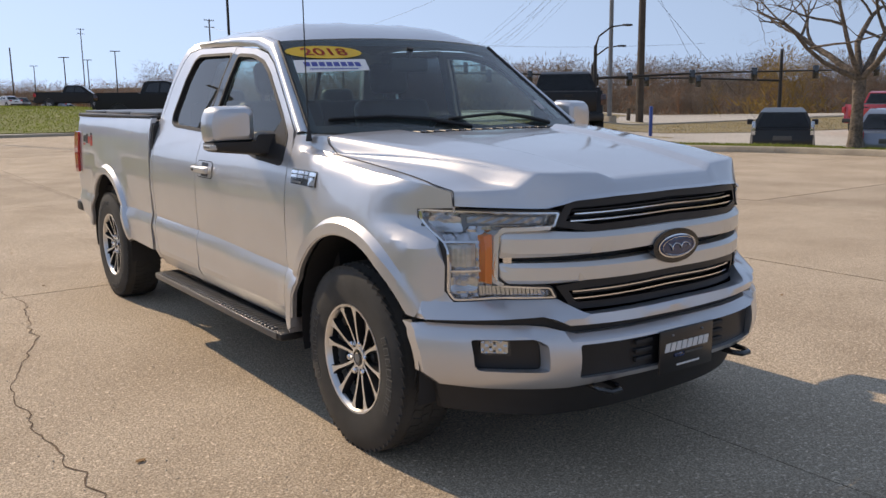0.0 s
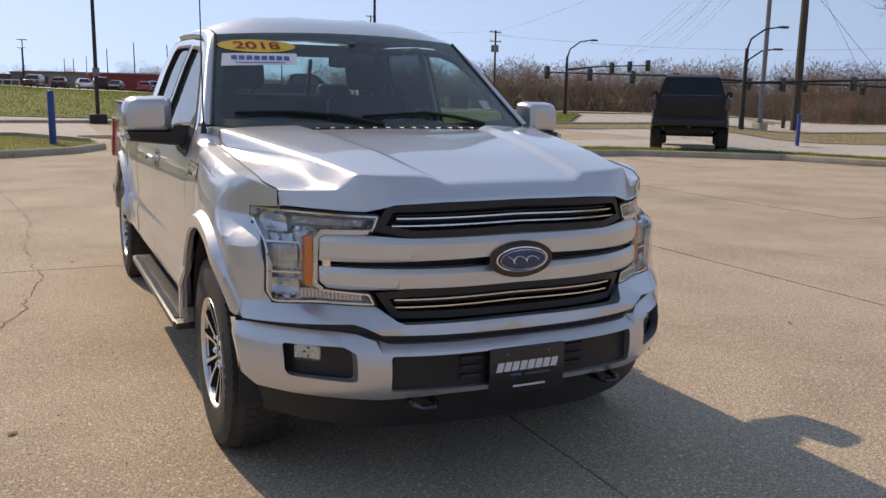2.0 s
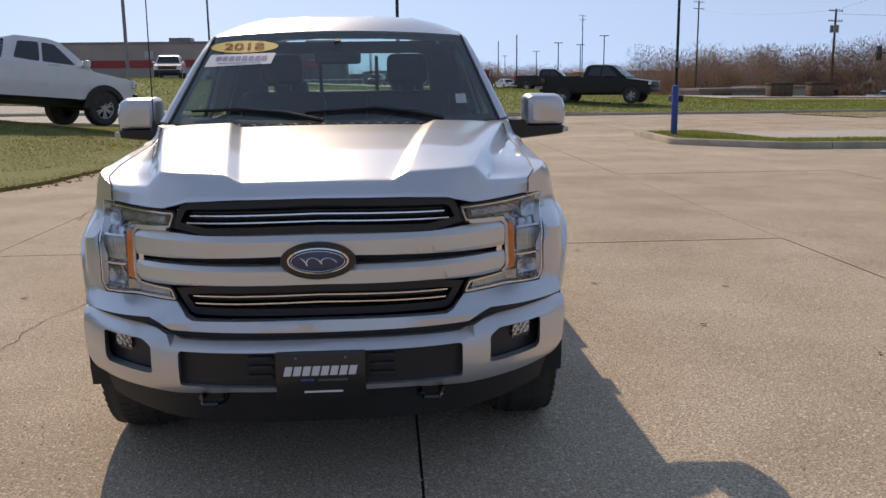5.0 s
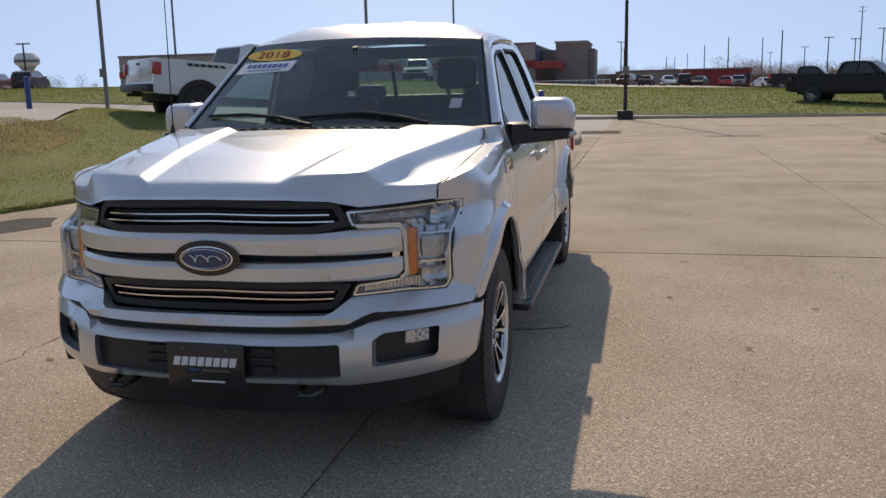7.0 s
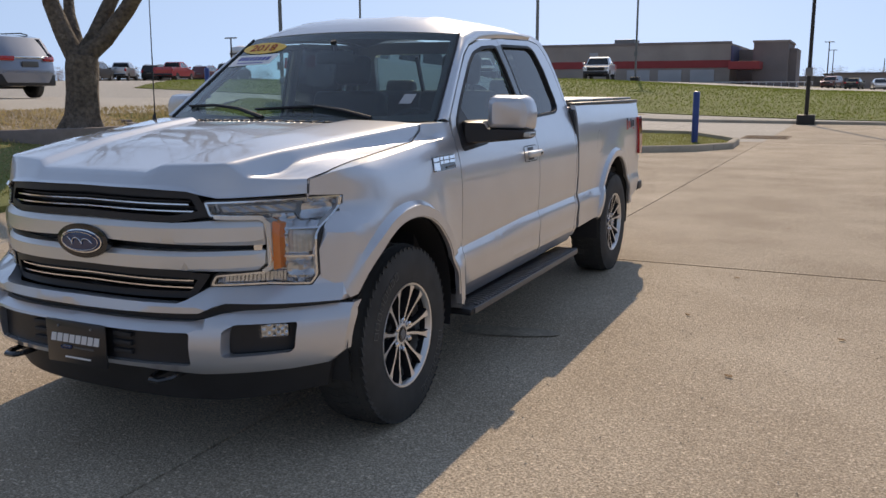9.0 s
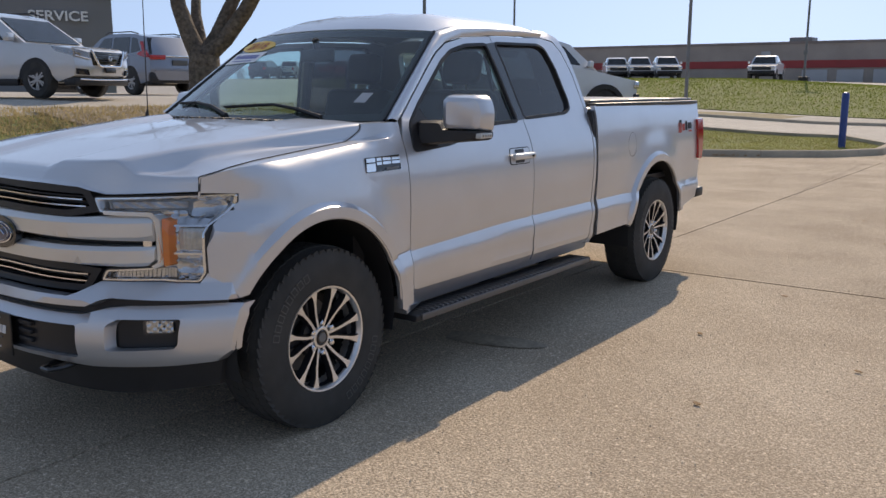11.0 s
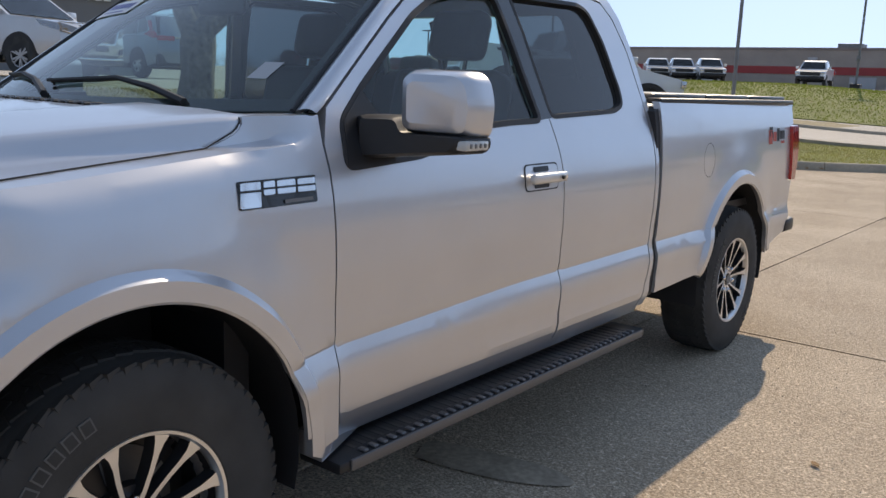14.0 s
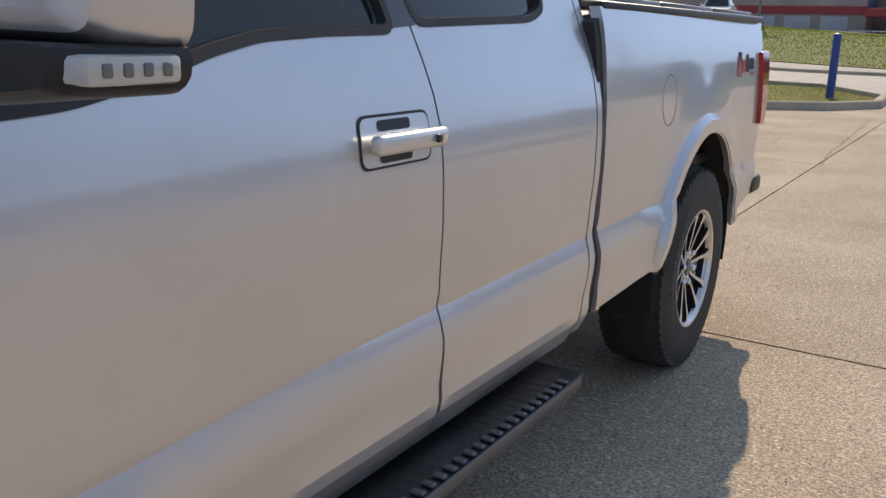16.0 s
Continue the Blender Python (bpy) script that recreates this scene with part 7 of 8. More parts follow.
pickup(parked(-17.2, 69.5, 8, 5.85), P_WHITE, "white work truck parked before the store", grow=1.05)
for k, x in enumerate((-30.0, -27.6, -25.0)):
    pickup(parked(x, 69 - 0.6 * k, 30, 5.85), P_WHITE, "white pickup truck in a row before the store", group="white trucks")
pickup(parked(75.7, 125, 100, 5.85), P_LSILVER, "silver pickup truck on the far road")
far_paints = (P_BURG, P_DARK, P_LSILVER, P_DARK, P_BLACK, P_RED, P_GREY, P_WHITE, P_BLACK, P_BLUE, P_GREY)
far_words = ("burgundy", "dark grey", "silver", "dark grey", "black", "red", "grey", "white", "black", "blue", "grey")
rnd = random.Random(8)
for k in range(14):
    x, y = -1.0 + 2.7 * k + rnd.uniform(-0.4, 0.4), 126 + rnd.uniform(-5, 9)
    c = k % len(far_paints)
    maker = suv if k % 3 == 0 else car
    maker(parked(x, y, 180 * (k % 2) + rnd.uniform(-20, 20), 4.6), far_paints[c], far_words[c] + " vehicle in the store car park", group="cars in the store car park")
for k, (x, y, yaw, c) in enumerate(((-53.5, 49.5, 205, 1), (-55.5, 54.5, 212, 2), (-55.5, 58.5, 204, 3), (-50.5, 55.5, 200, 5), (-53.5, 63.0, 198, 0), (-45.5, 57.0, 196, 1))):
    x, y = 2.1 + (x - 2.1) * 1.18, (y + 3.6) * 1.18 - 3.6
    (pickup if k in (1, 3) else suv)(parked(x, y, yaw, 5), far_paints[c], far_words[c] + " vehicle seen from behind in the west car lot", group="cars in the west lot")


# ---- posts, poles and wires ----
def blue_post(x, y, high=1.35):
    root = empty_thing("blue_post", pose(x, y, terrain(x, y) + 0.04), "round blue painted steel post with a domed top", "bollard", "blue posts")
    part("post", add_lathe(bmesh.new(), [(-0.1, 0.085), (high - 0.06, 0.085), (high - 0.02, 0.07), (high, 0.0)], 20, "z"), POST_BLUE, root)


for x, y in ((-1.17, 20.4), (7.75, 18.6), (28.3, 24.2), (-17.1, 20.1)):
    blue_post(x, y)


def lamp_post(x, y, high, material=DARK_STEEL, box_at=1.9, base=True, r=0.085, heads=2, label="tall dark bronze car lot lamp post on a concrete base"):
    z = terrain(x, y)
    root = empty_thing("lamp_post", pose(x, y, z), label, "lamp post", "lot lamps")
    if base:
        part("base", box(-0.33, 0.33, -0.33, 0.33, -0.2, 0.38, 0.03), DARK_STEEL if base == 1 else CONCRETE_KERB, root)
    part("pole", tube([(0, 0, 0), (0, 0, high)], [r, r * 0.7], 10), material, root)
    if box_at:
        part("sign_box", box(-0.13, 0.13, -0.14, -0.06, box_at, box_at + 0.32, 0.01), STEEL, root, "small pale grey box")
    for s in ((-1, 1) if heads == 2 else (1,)):
        part("lamp_head", box(min(0, s * 0.75), max(0, s * 0.75), -0.16, 0.16, high, high + 0.12, 0.03), material, root)


lamp_post(0.8, 34.6, 9.5)
lamp_post(16.2, 43.9, 11.5)
lamp_post(-18.5, 26.3, 9.5, STEEL)
lamp_post(-11.2, 32.8 + 3.6, 10, STEEL, box_at=0, label="tall galvanised car lot lamp post")
lamp_post(-12.7, 63, 11, STEEL, label="tall galvanised lamp post before the store")
lamp_post(-30, 52, 10, STEEL, box_at=0, label="tall galvanised car lot lamp post")
for x, y, h in ((35.0, 254, 9.0), (33.1, 188.5, 8.0), (35.7, 156.5, 8.0), (-2.5, 154, 8.6), (-2.9, 194, 8.8), (29.1, 143.5, 7.8), (36.4, 141.7, 8.8), (-60, 75, 6.8)):
    lamp_post(x, y, h - terrain(x, y), DARK_STEEL, 0, 0, 0.11, 2, label="far dark lamp post of a car park")


def power_pole(x, y, high, arms=1, gear=False, r=0.15):
    z = terrain(x, y)
    root = empty_thing("power_pole", pose(x, y, z, 0, 0, 25), "weathered wooden utility pole with cross arms", "utility pole", "utility poles")
    part("pole", tube([(0, 0, -0.3), (0, 0, high)], [r * 0.8, r * 0.55], 9), WOOD_POLE, root)
    for k in range(arms):
        zz = high - 0.25 - 1.1 * k
        part("cross_arm", box(-1.15, 1.15, -0.05, 0.05, zz - 0.045, zz + 0.045, 0.01), WOOD_POLE, root)
        for s in (-1.05, -0.6, 0.6, 1.05):
            part("insulator", add_lathe(bmesh.new(), [(zz + 0.05, 0.03), (zz + 0.10, 0.05), (zz + 0.18, 0.04), (zz + 0.22, 0.0)], 8, "z", (s, 0, 0)), STEEL, root)
    if gear:
        for a in (0, 2.1, 4.2):
            part("transformer", add_lathe(bmesh.new(), [(high - 2.6, 0.0), (high - 2.6, 0.2), (high - 1.8, 0.2), (high - 1.75, 0.0)], 14, "z", (0.34 * math.cos(a), 0.34 * math.sin(a), 0)), STEEL, root)
    return Vector((x, y, z + high))


tops = {}
tops["wood_e"] = power_pole(41.8, 37.1, 15.0, 1, r=0.34)
tops["hpole"] = power_pole(50.6, 93.4, 10.6, 2, True, r=0.2)
for x, y, h, n in ((18.4, 265.6, 12.0, 0), (20.7, 216.3, 11.8, 0), (29.3, 224.4, 11.9, 0), (54.8, 240.5, 19.5, 2), (17.2, 345.8, 12.5, 0), (12.0, 326.0, 10.7, 0), (8.8, 316.0, 10.5, 0), (26.7, 174.5, 10.8, 0), (52.6, 143.0, 14.5, 2)):
    power_pole(x, y, h - terrain(x, y), n, r=0.2)
steel_pole = empty_thing("steel_pole", pose(36.9, 35.1, terrain(36.9, 35.1)), "tall galvanised pole on a square concrete footing", "pole")
part("footing", box(-0.32, 0.32, -0.32, 0.32, -0.3, 0.42, 0.03), CONCRETE_KERB, steel_pole)
part("pole", tube([(0, 0, 0.3), (0, 0, 16)], [0.14, 0.11], 10), STEEL, steel_pole)
short_post = solo("wooden_post", tube([(42.8, 39.0, terrain(42.8, 39.0) - 0.3), (42.8, 39.0, terrain(42.8, 39.0) + 0.9)], 0.13, 8), WOOD_POLE, "short weathered wooden post", "post")


def wire(a, b, sag, seed=0):
    a, b = Vector(a), Vector(b)
    pts = [a.lerp(b, i / 14) - Vector((0, 0, sag * 4 * (i / 14) * (1 - i / 14))) for i in range(15)]
    solo("overhead_wire", tube(pts, 0.012, 4), DARK_STEEL, "thin black overhead wire", "wire", "overhead wires")


for dx in (-1.0, -0.5, 0.5, 1.0):
    wire((41.8 + dx * 0.7, 37.1 - dx * 0.7, 14.4), (90 + dx, 110 - dx, 9.0), 1.2)
    wire((41.8 + dx * 0.7, 37.1 - dx * 0.7, 14.4), (120 + dx, 20 - dx, 14.0), 1.5)
    wire((41.8 + dx * 0.7, 37.1 - dx * 0.7, 14.4), (70 + dx, 92 - dx, 7.0), 1.0)
wire((41.8, 37.1, 14.2), (50.6, 93.4, 9.0), 1.0)
wire((50.6, 93.4, 9.0), (52.6, 143.0, 13.0), 0.6)
wire((50.6, 93.4, 8.6), (90, 70, 7.5), 0.8)
wire((41.8, 37.1, 8.5), (46.0, 31.0, -0.4), 0.0)
wire((41.8, 37.1, 9.5), (49.0, 36.0, -0.4), 0.0)


def signal_mast(x, y, high, arm_to, arm_z, heads, lamp=True, label="dark traffic signal mast with signal heads"):
    z = terrain(x, y)
    root = empty_thing("traffic_signal", pose(x, y, z), label, "traffic signal", "traffic signals")
    part("pole", tube([(0, 0, 0), (0, 0, high)], [0.14, 0.09], 10), DARK_STEEL, root)
    tip = Vector((arm_to[0] - x, arm_to[1] - y, arm_z))
    part("mast_arm", tube([(0, 0, arm_z - 0.35), tip * 0.4 + Vector((0, 0, arm_z * 0.6 - 0.1)), tip], [0.075, 0.055, 0.035], 8), DARK_STEEL, root)
    for k in range(heads):
        p = tip * (1 - 0.22 * k)
        zz = arm_z - 0.10 * k
        h = part("signal_head", box(p.x - 0.13, p.x + 0.13, p.y - 0.13, p.y + 0.13, zz - 0.40, zz + 0.36, 0.03), GLOSS_BLACK, root)
    if lamp:
        end = Vector((1.3, -0.9, high + 1.1))
        part("lamp_arm", tube([(0, 0, high - 0.1), (0.15, -0.1, high + 0.5), (0.7, -0.5, high + 1.0), end], [0.06, 0.05, 0.045, 0.04], 8), DARK_STEEL, root)
        part("lamp_head", box(end.x - 0.1, end.x + 0.4, end.y - 0.25, end.y + 0.05, end.z - 0.06, end.z + 0.05, 0.02), DARK_STEEL, root)


signal_mast(32.1, 48.5, 4.0, (36.6, 45.4), 3.45, 3)
signal_mast(33.0, 32.5, 4.3, (47.0, 24.0), 2.85, 5)
signal_mast(47.2, 30.3, 4.6, (36.8, 40.8), 3.0, 4, False)
signal_mast(36.5, 36.2, 3.4, (26.5, 42.0), 3.0, 4, True)


# ---- buildings ----
WALL_TAUPE = mat("taupe_block", (0.36, 0.31, 0.275), 0.9, noise=(0.3, 0.12), fine=(8, 0.1))
WALL_DARK = mat("dark_taupe_block", (0.24, 0.20, 0.185), 0.9, noise=(0.3, 0.12), fine=(8, 0.1))
RED_BAND = mat("red_band", (0.36, 0.05, 0.05), 0.7, noise=(0.5, 0.1))
DOOR_GREY = mat("pale_door", (0.42, 0.43, 0.45), 0.6, noise=(0.4, 0.06))
BLUE_PANEL = mat("blue_panel", (0.08, 0.10, 0.20), 0.6, noise=(0.5, 0.1))
store = empty_thing("store_building", pose(-0.6, 122, 1.75), "long taupe retail building with a red band and pale doors", "store")
part("wall", box(-79, -13.0, 0, 40, -1.5, 5.6), WALL_TAUPE, store, smooth=False)
part("parapet", box(-79.1, -12.9, -0.1, 0.15, 5.5, 5.85), WALL_DARK, store, smooth=False)
part("red_band", box(-79.05, -12.95, -0.12, 0.05, 2.35, 3.35), RED_BAND, store, smooth=False)
part("side_panel", box(-12.98, -12.85, 0.2, 11, 2.9, 5.3), BLUE_PANEL, store, smooth=False)
part("side_wall", box(-13.0, -10.3, 8, 40, -1.5, 5.0), WALL_TAUPE, store, smooth=False)
part("entrance_tower", box(-10.3, -5.9, 2, 14, -1.5, 5.75), WALL_DARK, store, smooth=False)
part("tower_cap", box(-10.45, -5.75, 1.9, 14, 5.7, 5.95), WALL_TAUPE, store, smooth=False)
part("entrance_side", box(-5.9, -4.9, 4, 12, -1.5, 4.9), WALL_DARK, store, smooth=False)
part("canopy", box(-12.9, -9.0, -2.5, 3, 2.1, 3.1, 0.05), RED_BAND, store, smooth=False)
part("roof_unit", box(-30, -27, 4, 7, 5.6, 6.6, 0.05), STEEL, store)
for x in (-16.6, -21.0, -25.4, -46, -60):
    part("dock_door", box(x - 1.6, x + 1.6, -0.14, 0.1, -1.2, 2.1), DOOR_GREY, store, smooth=False)
part("wall_sign", box(-32.5, -31.3, -0.14, 0.0, 3.6, 4.6), DOOR_GREY, store, smooth=False)
for k in range(14):
    part("cart_rail", box(-14 + k * 0.9, -13.94 + k * 0.9, -6, -5.94, -1, 0.4), WHITE, store, smooth=False)
part("cart_rail", box(-14, -2.2, -6.02, -5.94, 0.34, 0.42), WHITE, store, smooth=False)

service = empty_thing("service_building", pose(-34.45, 22.65, 1.4, 0, 0, 58), "dark grey dealership service building with white letters", "building")
DEALER_GREY = mat("dealer_grey", (0.20, 0.20, 0.205), 0.6, noise=(0.4, 0.08))
part("wall", box(-22, 0, 0, 14, -1, 4.2), DEALER_GREY, service, smooth=False)
part("parapet", box(-22.1, 0.1, -0.1, 0.2, 4.1, 4.35), STEEL, service, smooth=False)
part("service_door", box(-3.6, -1.2, -0.08, 0.1, -1, 1.9), DARK_GLASS, service, smooth=False)
part("pale_panel", box(-9.5, -4.9, -0.1, 0.1, 1.5, 4.1), DOOR_GREY, service, smooth=False)
txt = letters("SERVICE", 0.62, 0.05, bold=0.012)
bmesh.ops.scale(txt, vec=(1.15, 1, 1), verts=txt.verts)
bmesh.ops.translate(txt, vec=(-2.35, -0.12, 3.25), verts=txt.verts)
part("sign_letters", txt, WHITE, service, "white raised letters", smooth=False)

tower = empty_thing("water_tower", pose(-201, 256.6, 1.0), "white municipal water tower", "water tower")
part("shaft", tube([(0, 0, 0), (0, 0, 9), (0, 0, 11)], [1.6, 1.5, 3.0], 20), DOOR_GREY, tower)
part("tank", add_lathe(bmesh.new(), [(10.6, 2.6), (11.6, 3.9), (13.6, 4.0), (15.0, 3.0), (15.6, 0.0)], 28, "z"), WHITE, tower)
part("tank_band", add_lathe(bmesh.new(), [(12.0, 4.02), (12.9, 4.04)], 28, "z"), STEEL, tower)


def block(name, x0, x1, y, deep, z0, z1, material, label):
    root = empty_thing(name, pose(x0, y, terrain(x0, y)), label, "building", "distant buildings")
    part("wall", box(0, x1 - x0, 0, deep, z0, z1), material, root, smooth=False)
    part("roof", box(-0.3, x1 - x0 + 0.3, -0.3, deep, z1, z1 + 0.35), WALL_DARK, root, smooth=False)
    for k in range(max(2, int((x1 - x0) / 9))):
        part("window", box(2 + k * 9, 5 + k * 9, -0.1, 0.1, 0.6, min(2.2, z1 - 0.4)), DARK_GLASS, root, smooth=False)


block("shop_row", -3, 26, 215, 20, -1, 3.0, WALL_TAUPE, "long low taupe shop building far off")
block("shop_row", 10, 24, 200, 12, -1, 3.2, RED_BAND, "low red shop front far off")
block("shop_row", -6, 6, 240, 20, -1, 3.0, WALL_DARK, "low grey shop building far off")
block("house", 48, 60, 128, 10, -1, 2.2, WALL_DARK, "low house among bare trees")
block("house", 62, 71, 140, 10, -1, 2.4, WALL_TAUPE, "low house among bare trees")
block("house", -70, -50, 190, 20, -1, 3.4, WALL_TAUPE, "far low building behind the car lot")
for x, y in ((31.3, 64.2), (34.0, 63.0)):
    cab = empty_thing("utility_cabinet", pose(x, y, terrain(x, y) + 0.02), "dark brown metal utility cabinet on the grass", "utility cabinet", "utility cabinets")
    part("case", box(-0.9, 0.9, -0.5, 0.5, 0, 0.95, 0.04), RUST, cab)
    part("lid", box(-0.95, 0.95, -0.55, 0.55, 0.95, 1.05, 0.03), DARK_STEEL, cab)


# ---- trees ----
def grow(bm, start, way, length, radius, level, r, twigs, spread=0.75, up=0.25):
    """A limb and, from it, smaller limbs; thin shoots at the last level."""
    n = 5 if level > 1 else 3
    pts, rad = [start.copy()], [radius]
    d = way.normalized()
    for i in range(n):
        d = (d + Vector((r.gauss(0, 0.16), r.gauss(0, 0.16), r.gauss(0.03, 0.10)))).normalized()
        pts.append(pts[-1] + d * length / n)
        rad.append(radius * (1 - 0.55 * (i + 1) / n))
    add_tube(bm, pts, rad, 8 if level > 2 else 5 if level > 1 else 3, level > 2)
    if level <= 0:
        return
    kids = 4 if level > 1 else 5
    for k in range(kids):
        i = 1 + int((n - 0.01) * (0.25 + 0.75 * (k + 1) / kids))
        i = min(i, n)
        out = Vector((r.gauss(0, 1), r.gauss(0, 1), r.gauss(0, 0.5))).normalized()
        grow(bm, pts[i], d * (1 - spread) + out * spread + Vector((0, 0, up)), length * r.uniform(0.5, 0.78), rad[i] * r.uniform(0.55, 0.8), level - 1, r, twigs, spread, up)


def big_tree(x, y, trunk_r, fork_z, limbs, seed, label, levels=3, lift=0.1):
    z = terrain(x, y) + lift
    r = random.Random(seed)
    root = empty_thing("tree", pose(x, y, z), label, "tree")
    tr = bmesh.new()
    prof = [(-0.2, trunk_r * 1.9), (0.05, trunk_r * 1.45), (0.25, trunk_r * 1.12), (fork_z * 0.5, trunk_r), (fork_z * 0.85, trunk_r * 1.05), (fork_z, trunk_r * 0.98)]
    add_tube(tr, [(0.02 * i, 0.01 * i, h) for i, (h, _) in enumerate(prof)], [q for _, q in prof], 18)
    for v in tr.verts:
        a = math.atan2(v.co.y, v.co.x)
        k = 1 + 0.07 * math.sin(5 * a + v.co.z * 2) + 0.04 * math.sin(9 * a - v.co.z * 3)
        v.co.x *= k
        v.co.y *= k
    part("trunk", tr, BARK, root, angle=60)
    for way, length, q in limbs:
        bm = bmesh.new()
        grow(bm, Vector((0.05, 0, fork_z - 0.12)), Vector(way), length, q, levels, r, 0)
        part("limb", bm, BARK, root, angle=60)
    return root


big_tree(-9.2, 7.5, 0.26, 1.25, [((-0.45, -0.35, 1.0), 2.6, 0.17), ((0.30, 0.35, 1.0), 2.6, 0.15), ((0.85, 0.55, 0.75), 3.0, 0.17), ((-0.2, 0.5, 1.0), 2.4, 0.12)], 3, "bare tree with a thick grey-brown trunk in a raised bed", lift=0.78 - terrain(-9.2, 7.5))
big_tree(17.5, 8.3, 0.14, 1.75, [((0.9, -0.2, 0.9), 2.4, 0.09), ((-0.7, 0.6, 0.75), 2.6, 0.10), ((-0.25, -0.7, 1.0), 2.4, 0.08), ((0.2, 0.5, 1.2), 2.4, 0.09), ((-0.9, 0.9, 0.42), 2.6, 0.07), ((-0.6, 0.2, 0.9), 2.4, 0.07)], 9, "bare spreading tree on the grass strip", levels=5)
bed_wall = empty_thing("planter_wall", pose(0, 0, 0), "low grey concrete wall of the tree bed", "retaining wall", kind="structure")
BED = [(-10.2, 5.55), (-9.3, 6.0), (-8.84, 6.72), (-8.66, 7.45), (-8.74, 8.15), (-9.02, 8.84), (-9.9, 9.35), (-10.7, 9.45)]
for p, q in zip(BED, BED[1:]):
    p, q = Vector((*p, 0)), Vector((*q, 0))
    mid, way = (p + q) / 2, (q - p)
    m = Matrix.Translation((mid.x, mid.y, 0)) @ Matrix.Rotation(math.atan2(way.y, way.x), 4, "Z")
    part("stone", box(-way.length / 2 - 0.012, way.length / 2 + 0.012, -0.02, 0.15, terrain(mid.x, mid.y) - 0.2, max(0.845, terrain(mid.x, mid.y) + 0.06), 0.015, m), WALL_DARK, bed_wall)
blades("grass", [(-11.4, 2.0), (-10.0, 2.2), (-9.3, 5.2), (-8.6, 9.5), (-9.7, 12.5), (-11.4, 12.2)], 9000, 0.05, 0.014, STRAW, "dry straw-coloured grass round the tree bed", 0.075, 19)
MULCH = ground_mat("mulch", (0.40, 0.31, 0.20), (0.20, 0.155, 0.11), (0.48, 0.40, 0.30), mid=2, speck=25, bump=0.05)
solo("mulch_bed", sheet([(x - 0.08, y) for x, y in BED] + [(-11.4, 9.4), (-11.4, 5.5)], lambda x, y: Vector((x, y, max(0.79 + 0.02 * math.sin(9 * x) * math.sin(7 * y), terrain(x, y) + 0.075))), 0.15, front=(0, 0, 1)), MULCH, "tan wood-chip mulch and leaf litter round the tree", "planting bed", kind="structure")

WOODS = [blade_mat("wood_twigs_" + n, c, (0.05, 0.3)) for n, c in (("brown", (0.20, 0.155, 0.125)), ("grey", (0.24, 0.205, 0.18)), ("russet", (0.25, 0.14, 0.09)), ("gold", (0.30, 0.20, 0.07)))]


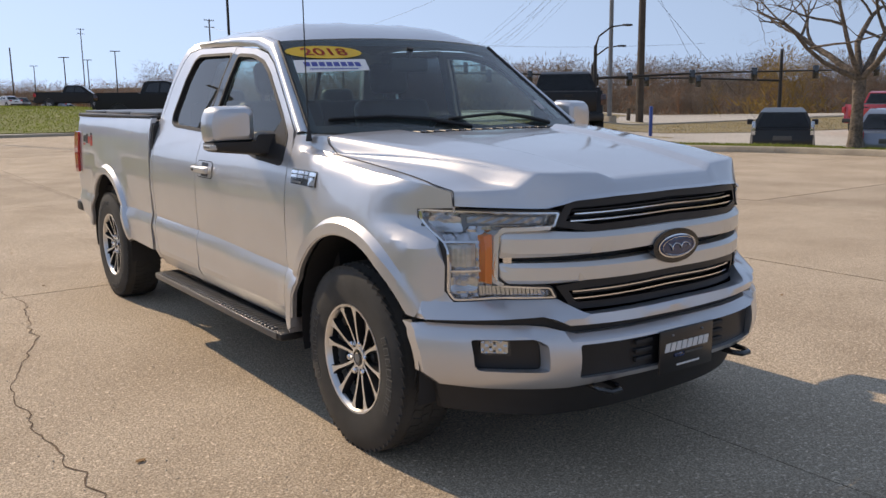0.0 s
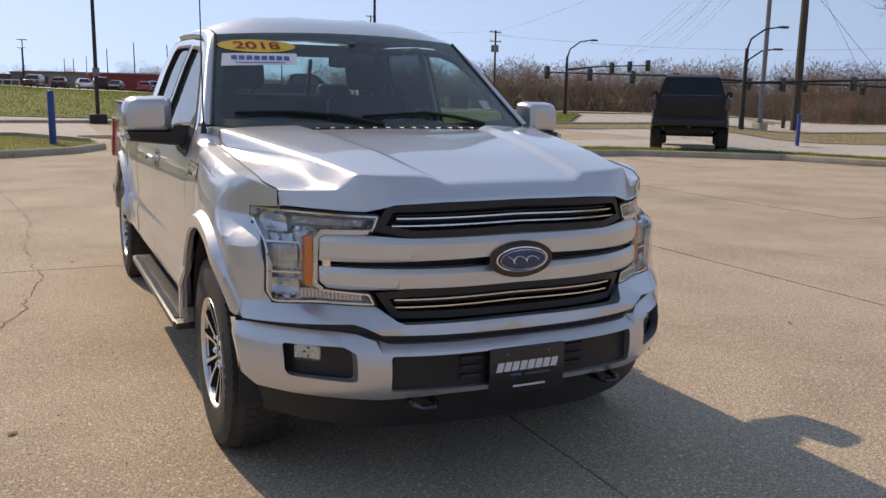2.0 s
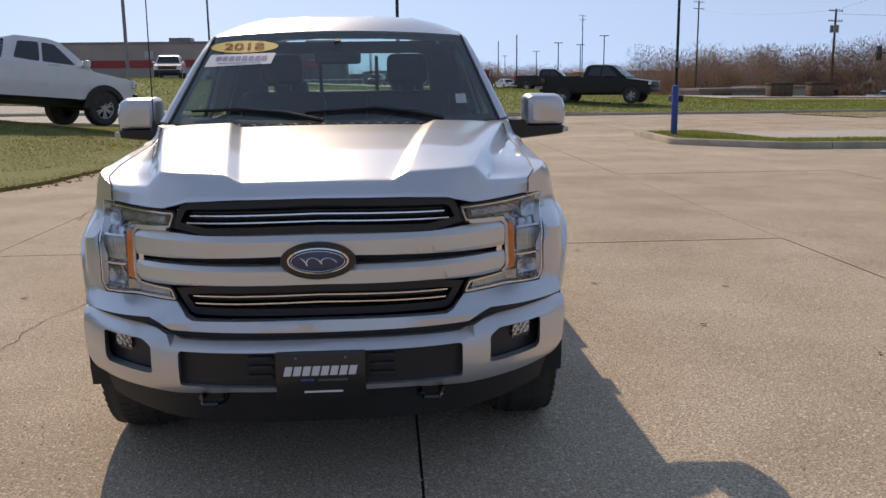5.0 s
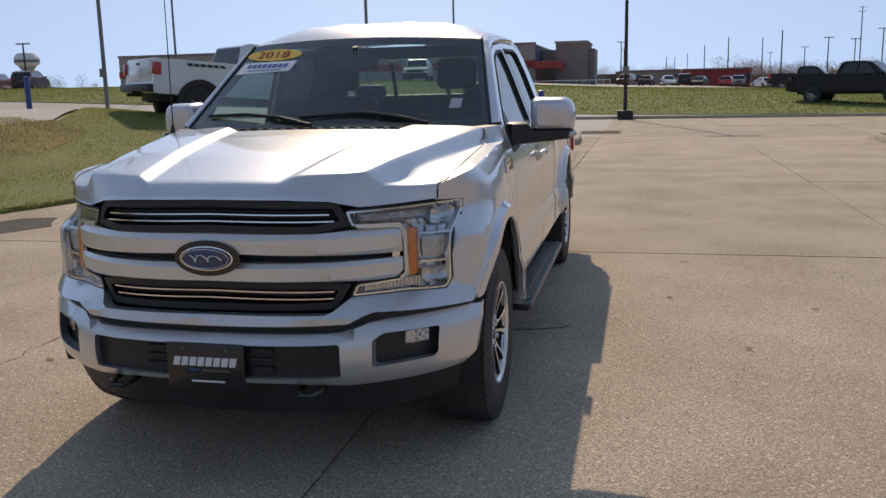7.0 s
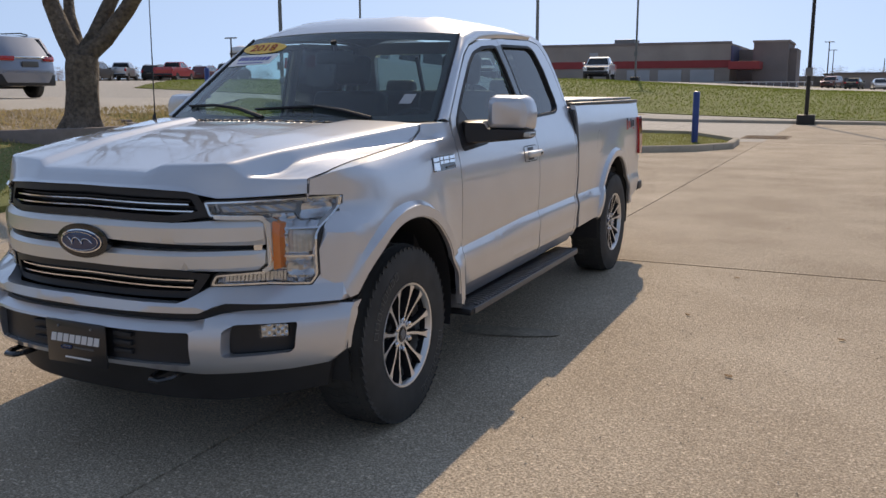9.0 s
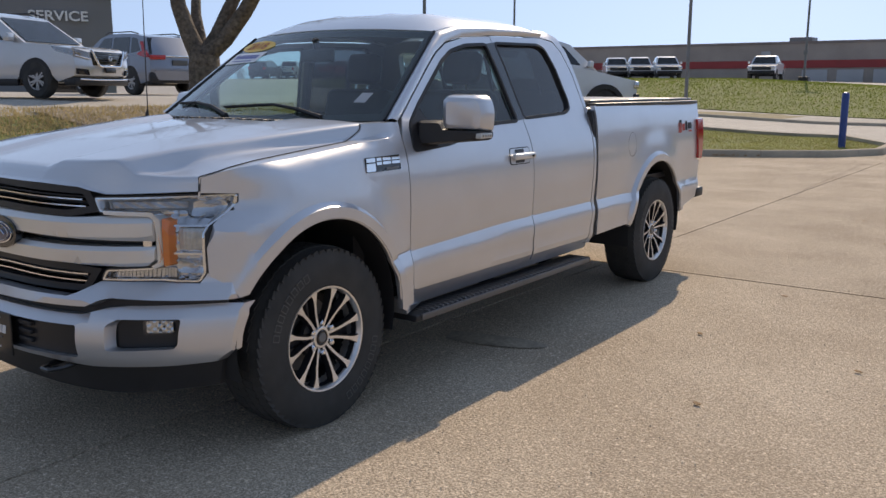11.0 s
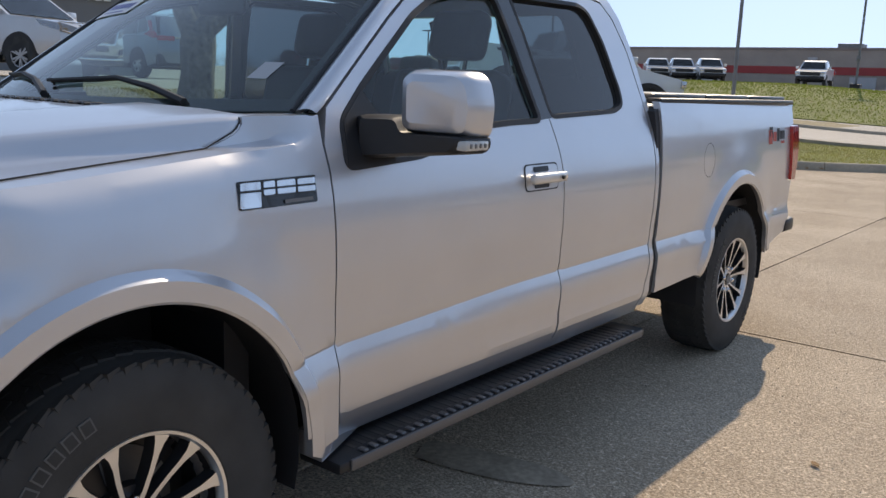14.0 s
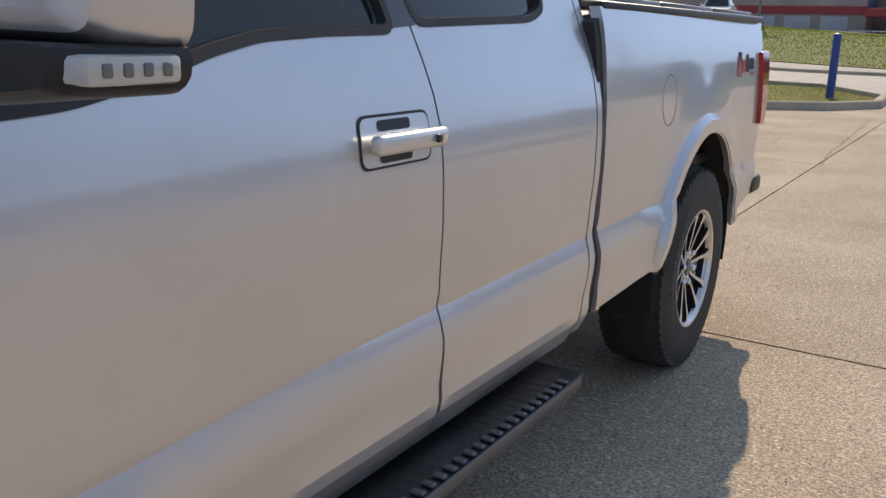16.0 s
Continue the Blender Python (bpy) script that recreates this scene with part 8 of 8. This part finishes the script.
def woods(name, line, deep, count, high, seed, label, mix=(0.5, 0.35, 0.12, 0.03), low=0.55):
    """A belt of bare autumn trees along a line: trunks, limbs, domed crowns of fine twigs and brush below, joined."""
    g = np.random.default_rng(seed)
    pts = np.array(line, float)
    seg = np.diff(pts, axis=0)
    lens = np.hypot(seg[:, 0], seg[:, 1])
    s = g.uniform(0, lens.sum(), count)
    k = np.minimum(np.searchsorted(np.cumsum(lens), s), len(lens) - 1)
    t = s - np.concatenate([[0], np.cumsum(lens)[:-1]])[k]
    way = seg[k] / lens[k][:, None]
    foot = pts[k] + way * t[:, None] + np.stack([-way[:, 1], way[:, 0]], 1) * g.uniform(0, deep, count)[:, None]
    z = np.array([terrain(x, y) for x, y in foot]) - 0.3
    h = high * g.uniform(low, 1.12, count)
    kind = g.choice(4, count, p=np.array(mix) / sum(mix))
    base = np.column_stack([foot, z])

    def slivers(p, q, w):
        side = np.cross(q - p, g.normal(size=p.shape))
        side *= (w / np.maximum(np.linalg.norm(side, axis=1), 1e-6))[:, None]
        return np.stack([p - side, p + side, q], 1)

    for c in range(4):
        m = np.nonzero(kind == c)[0]
        if not len(m):
            continue
        out = []
        b, hh = base[m], h[m]
        top = b + np.column_stack([g.normal(0, 0.04, len(m)) * hh, g.normal(0, 0.04, len(m)) * hh, hh * 0.8])
        out.append(slivers(b, top, 0.013 * hh))
        for n, t0, t1, reach, wide in ((12, 0.25, 0.8, 0.30, 0.007), (210, 0.4, 1.0, 0.085, 0.0046)):
            i = np.repeat(np.arange(len(m)), n)
            v = g.normal(size=(len(i), 3))
            v /= np.linalg.norm(v, axis=1)[:, None]
            if n == 12:
                p = b[i] + (top - b)[i] * g.uniform(t0, t1, len(i))[:, None]
                v[:, 2] = np.abs(v[:, 2]) + 0.5
            else:
                r = g.uniform(0, 1, len(i)) ** 0.45
                p = b[i] + np.column_stack([v[:, 0] * r * 0.27, v[:, 1] * r * 0.27, 0.66 + v[:, 2] * r * 0.32]) * hh[i][:, None]
                v = v + g.normal(0, 0.5, v.shape)
            v /= np.linalg.norm(v, axis=1)[:, None]
            out.append(slivers(p, p + v * (reach * hh[i] * g.uniform(0.5, 1.2, len(i)))[:, None], wide * hh[i]))
        i = np.repeat(np.arange(len(m)), 64)
        p = b[i] + np.column_stack([g.normal(0, 0.25, len(i)), g.normal(0, 0.25, len(i)), g.uniform(0, 0.28, len(i))]) * hh[i][:, None]
        v = np.column_stack([g.normal(0, 0.5, len(i)), g.normal(0, 0.5, len(i)), g.uniform(0.2, 1, len(i))])
        out.append(slivers(p, p + v * 0.14 * hh[i][:, None], 0.0105 * hh[i]))
        tri_ = np.concatenate(out).reshape(-1, 3)
        me = bpy.data.meshes.new(name)
        me.from_pydata(tri_.tolist(), [], np.arange(len(tri_)).reshape(-1, 3).tolist())
        me.materials.append(WOODS[c])
        tagged(new(name, me), label + (", brown", ", grey", ", russet", ", golden")[c], "trees", kind="stuff")


woods("woods", [(60, 215), (95, 170), (140, 120), (200, 50), (235, -40)], 40, 1500, 12.0, 31, "belt of bare autumn woodland beyond the highway")
woods("woods", [(16, 230), (45, 190), (75, 165)], 25, 330, 8.0, 32, "bare autumn trees behind the bank", (0.35, 0.35, 0.28, 0.02))
woods("woods", [(88, 92), (120, 70), (160, 40)], 14, 240, 6.0, 33, "scrubby bare trees along the highway", (0.5, 0.3, 0.17, 0.03))
woods("woods", [(97, 66), (101, 62)], 5, 7, 10.5, 36, "tall tree with golden leaves beyond the highway", (0, 0, 0, 1), 0.85)
woods("woods", [(-260, 120), (-160, 240), (-60, 300), (20, 260)], 30, 300, 6.5, 34, "far line of bare trees")
woods("woods", [(230, -40), (180, -160), (60, -240), (-120, -220), (-240, -60), (-260, 120)], 30, 600, 11, 35, "far belt of trees behind the lot")
ridge = bmesh.new()
prev = None
r = random.Random(4)
for i in range(90):
    a = radians(-140 + 4 * i * 0.98)
    R = 250 + 20 * math.sin(i * 0.7)
    x, y = R * math.sin(a), R * math.cos(a)
    h = 3.6 + 0.8 * math.sin(i * 1.3) + r.uniform(-0.5, 0.5)
    now = [ridge.verts.new((x, y, -6)), ridge.verts.new((x, y, h)), ridge.verts.new((x * 1.15, y * 1.15, h * 0.9)), ridge.verts.new((x * 1.16, y * 1.16, -6))]
    if prev:
        for k in range(3):
            ridge.faces.new((prev[k], prev[k + 1], now[k + 1], now[k]))
    prev = now
solo("wooded_ridge", ridge, mat("ridge_brush", (0.26, 0.22, 0.19), 0.95, noise=(0.2, 0.35), fine=(1.5, 0.3)), "distant low brown wooded ridge", "ridge", kind="structure")
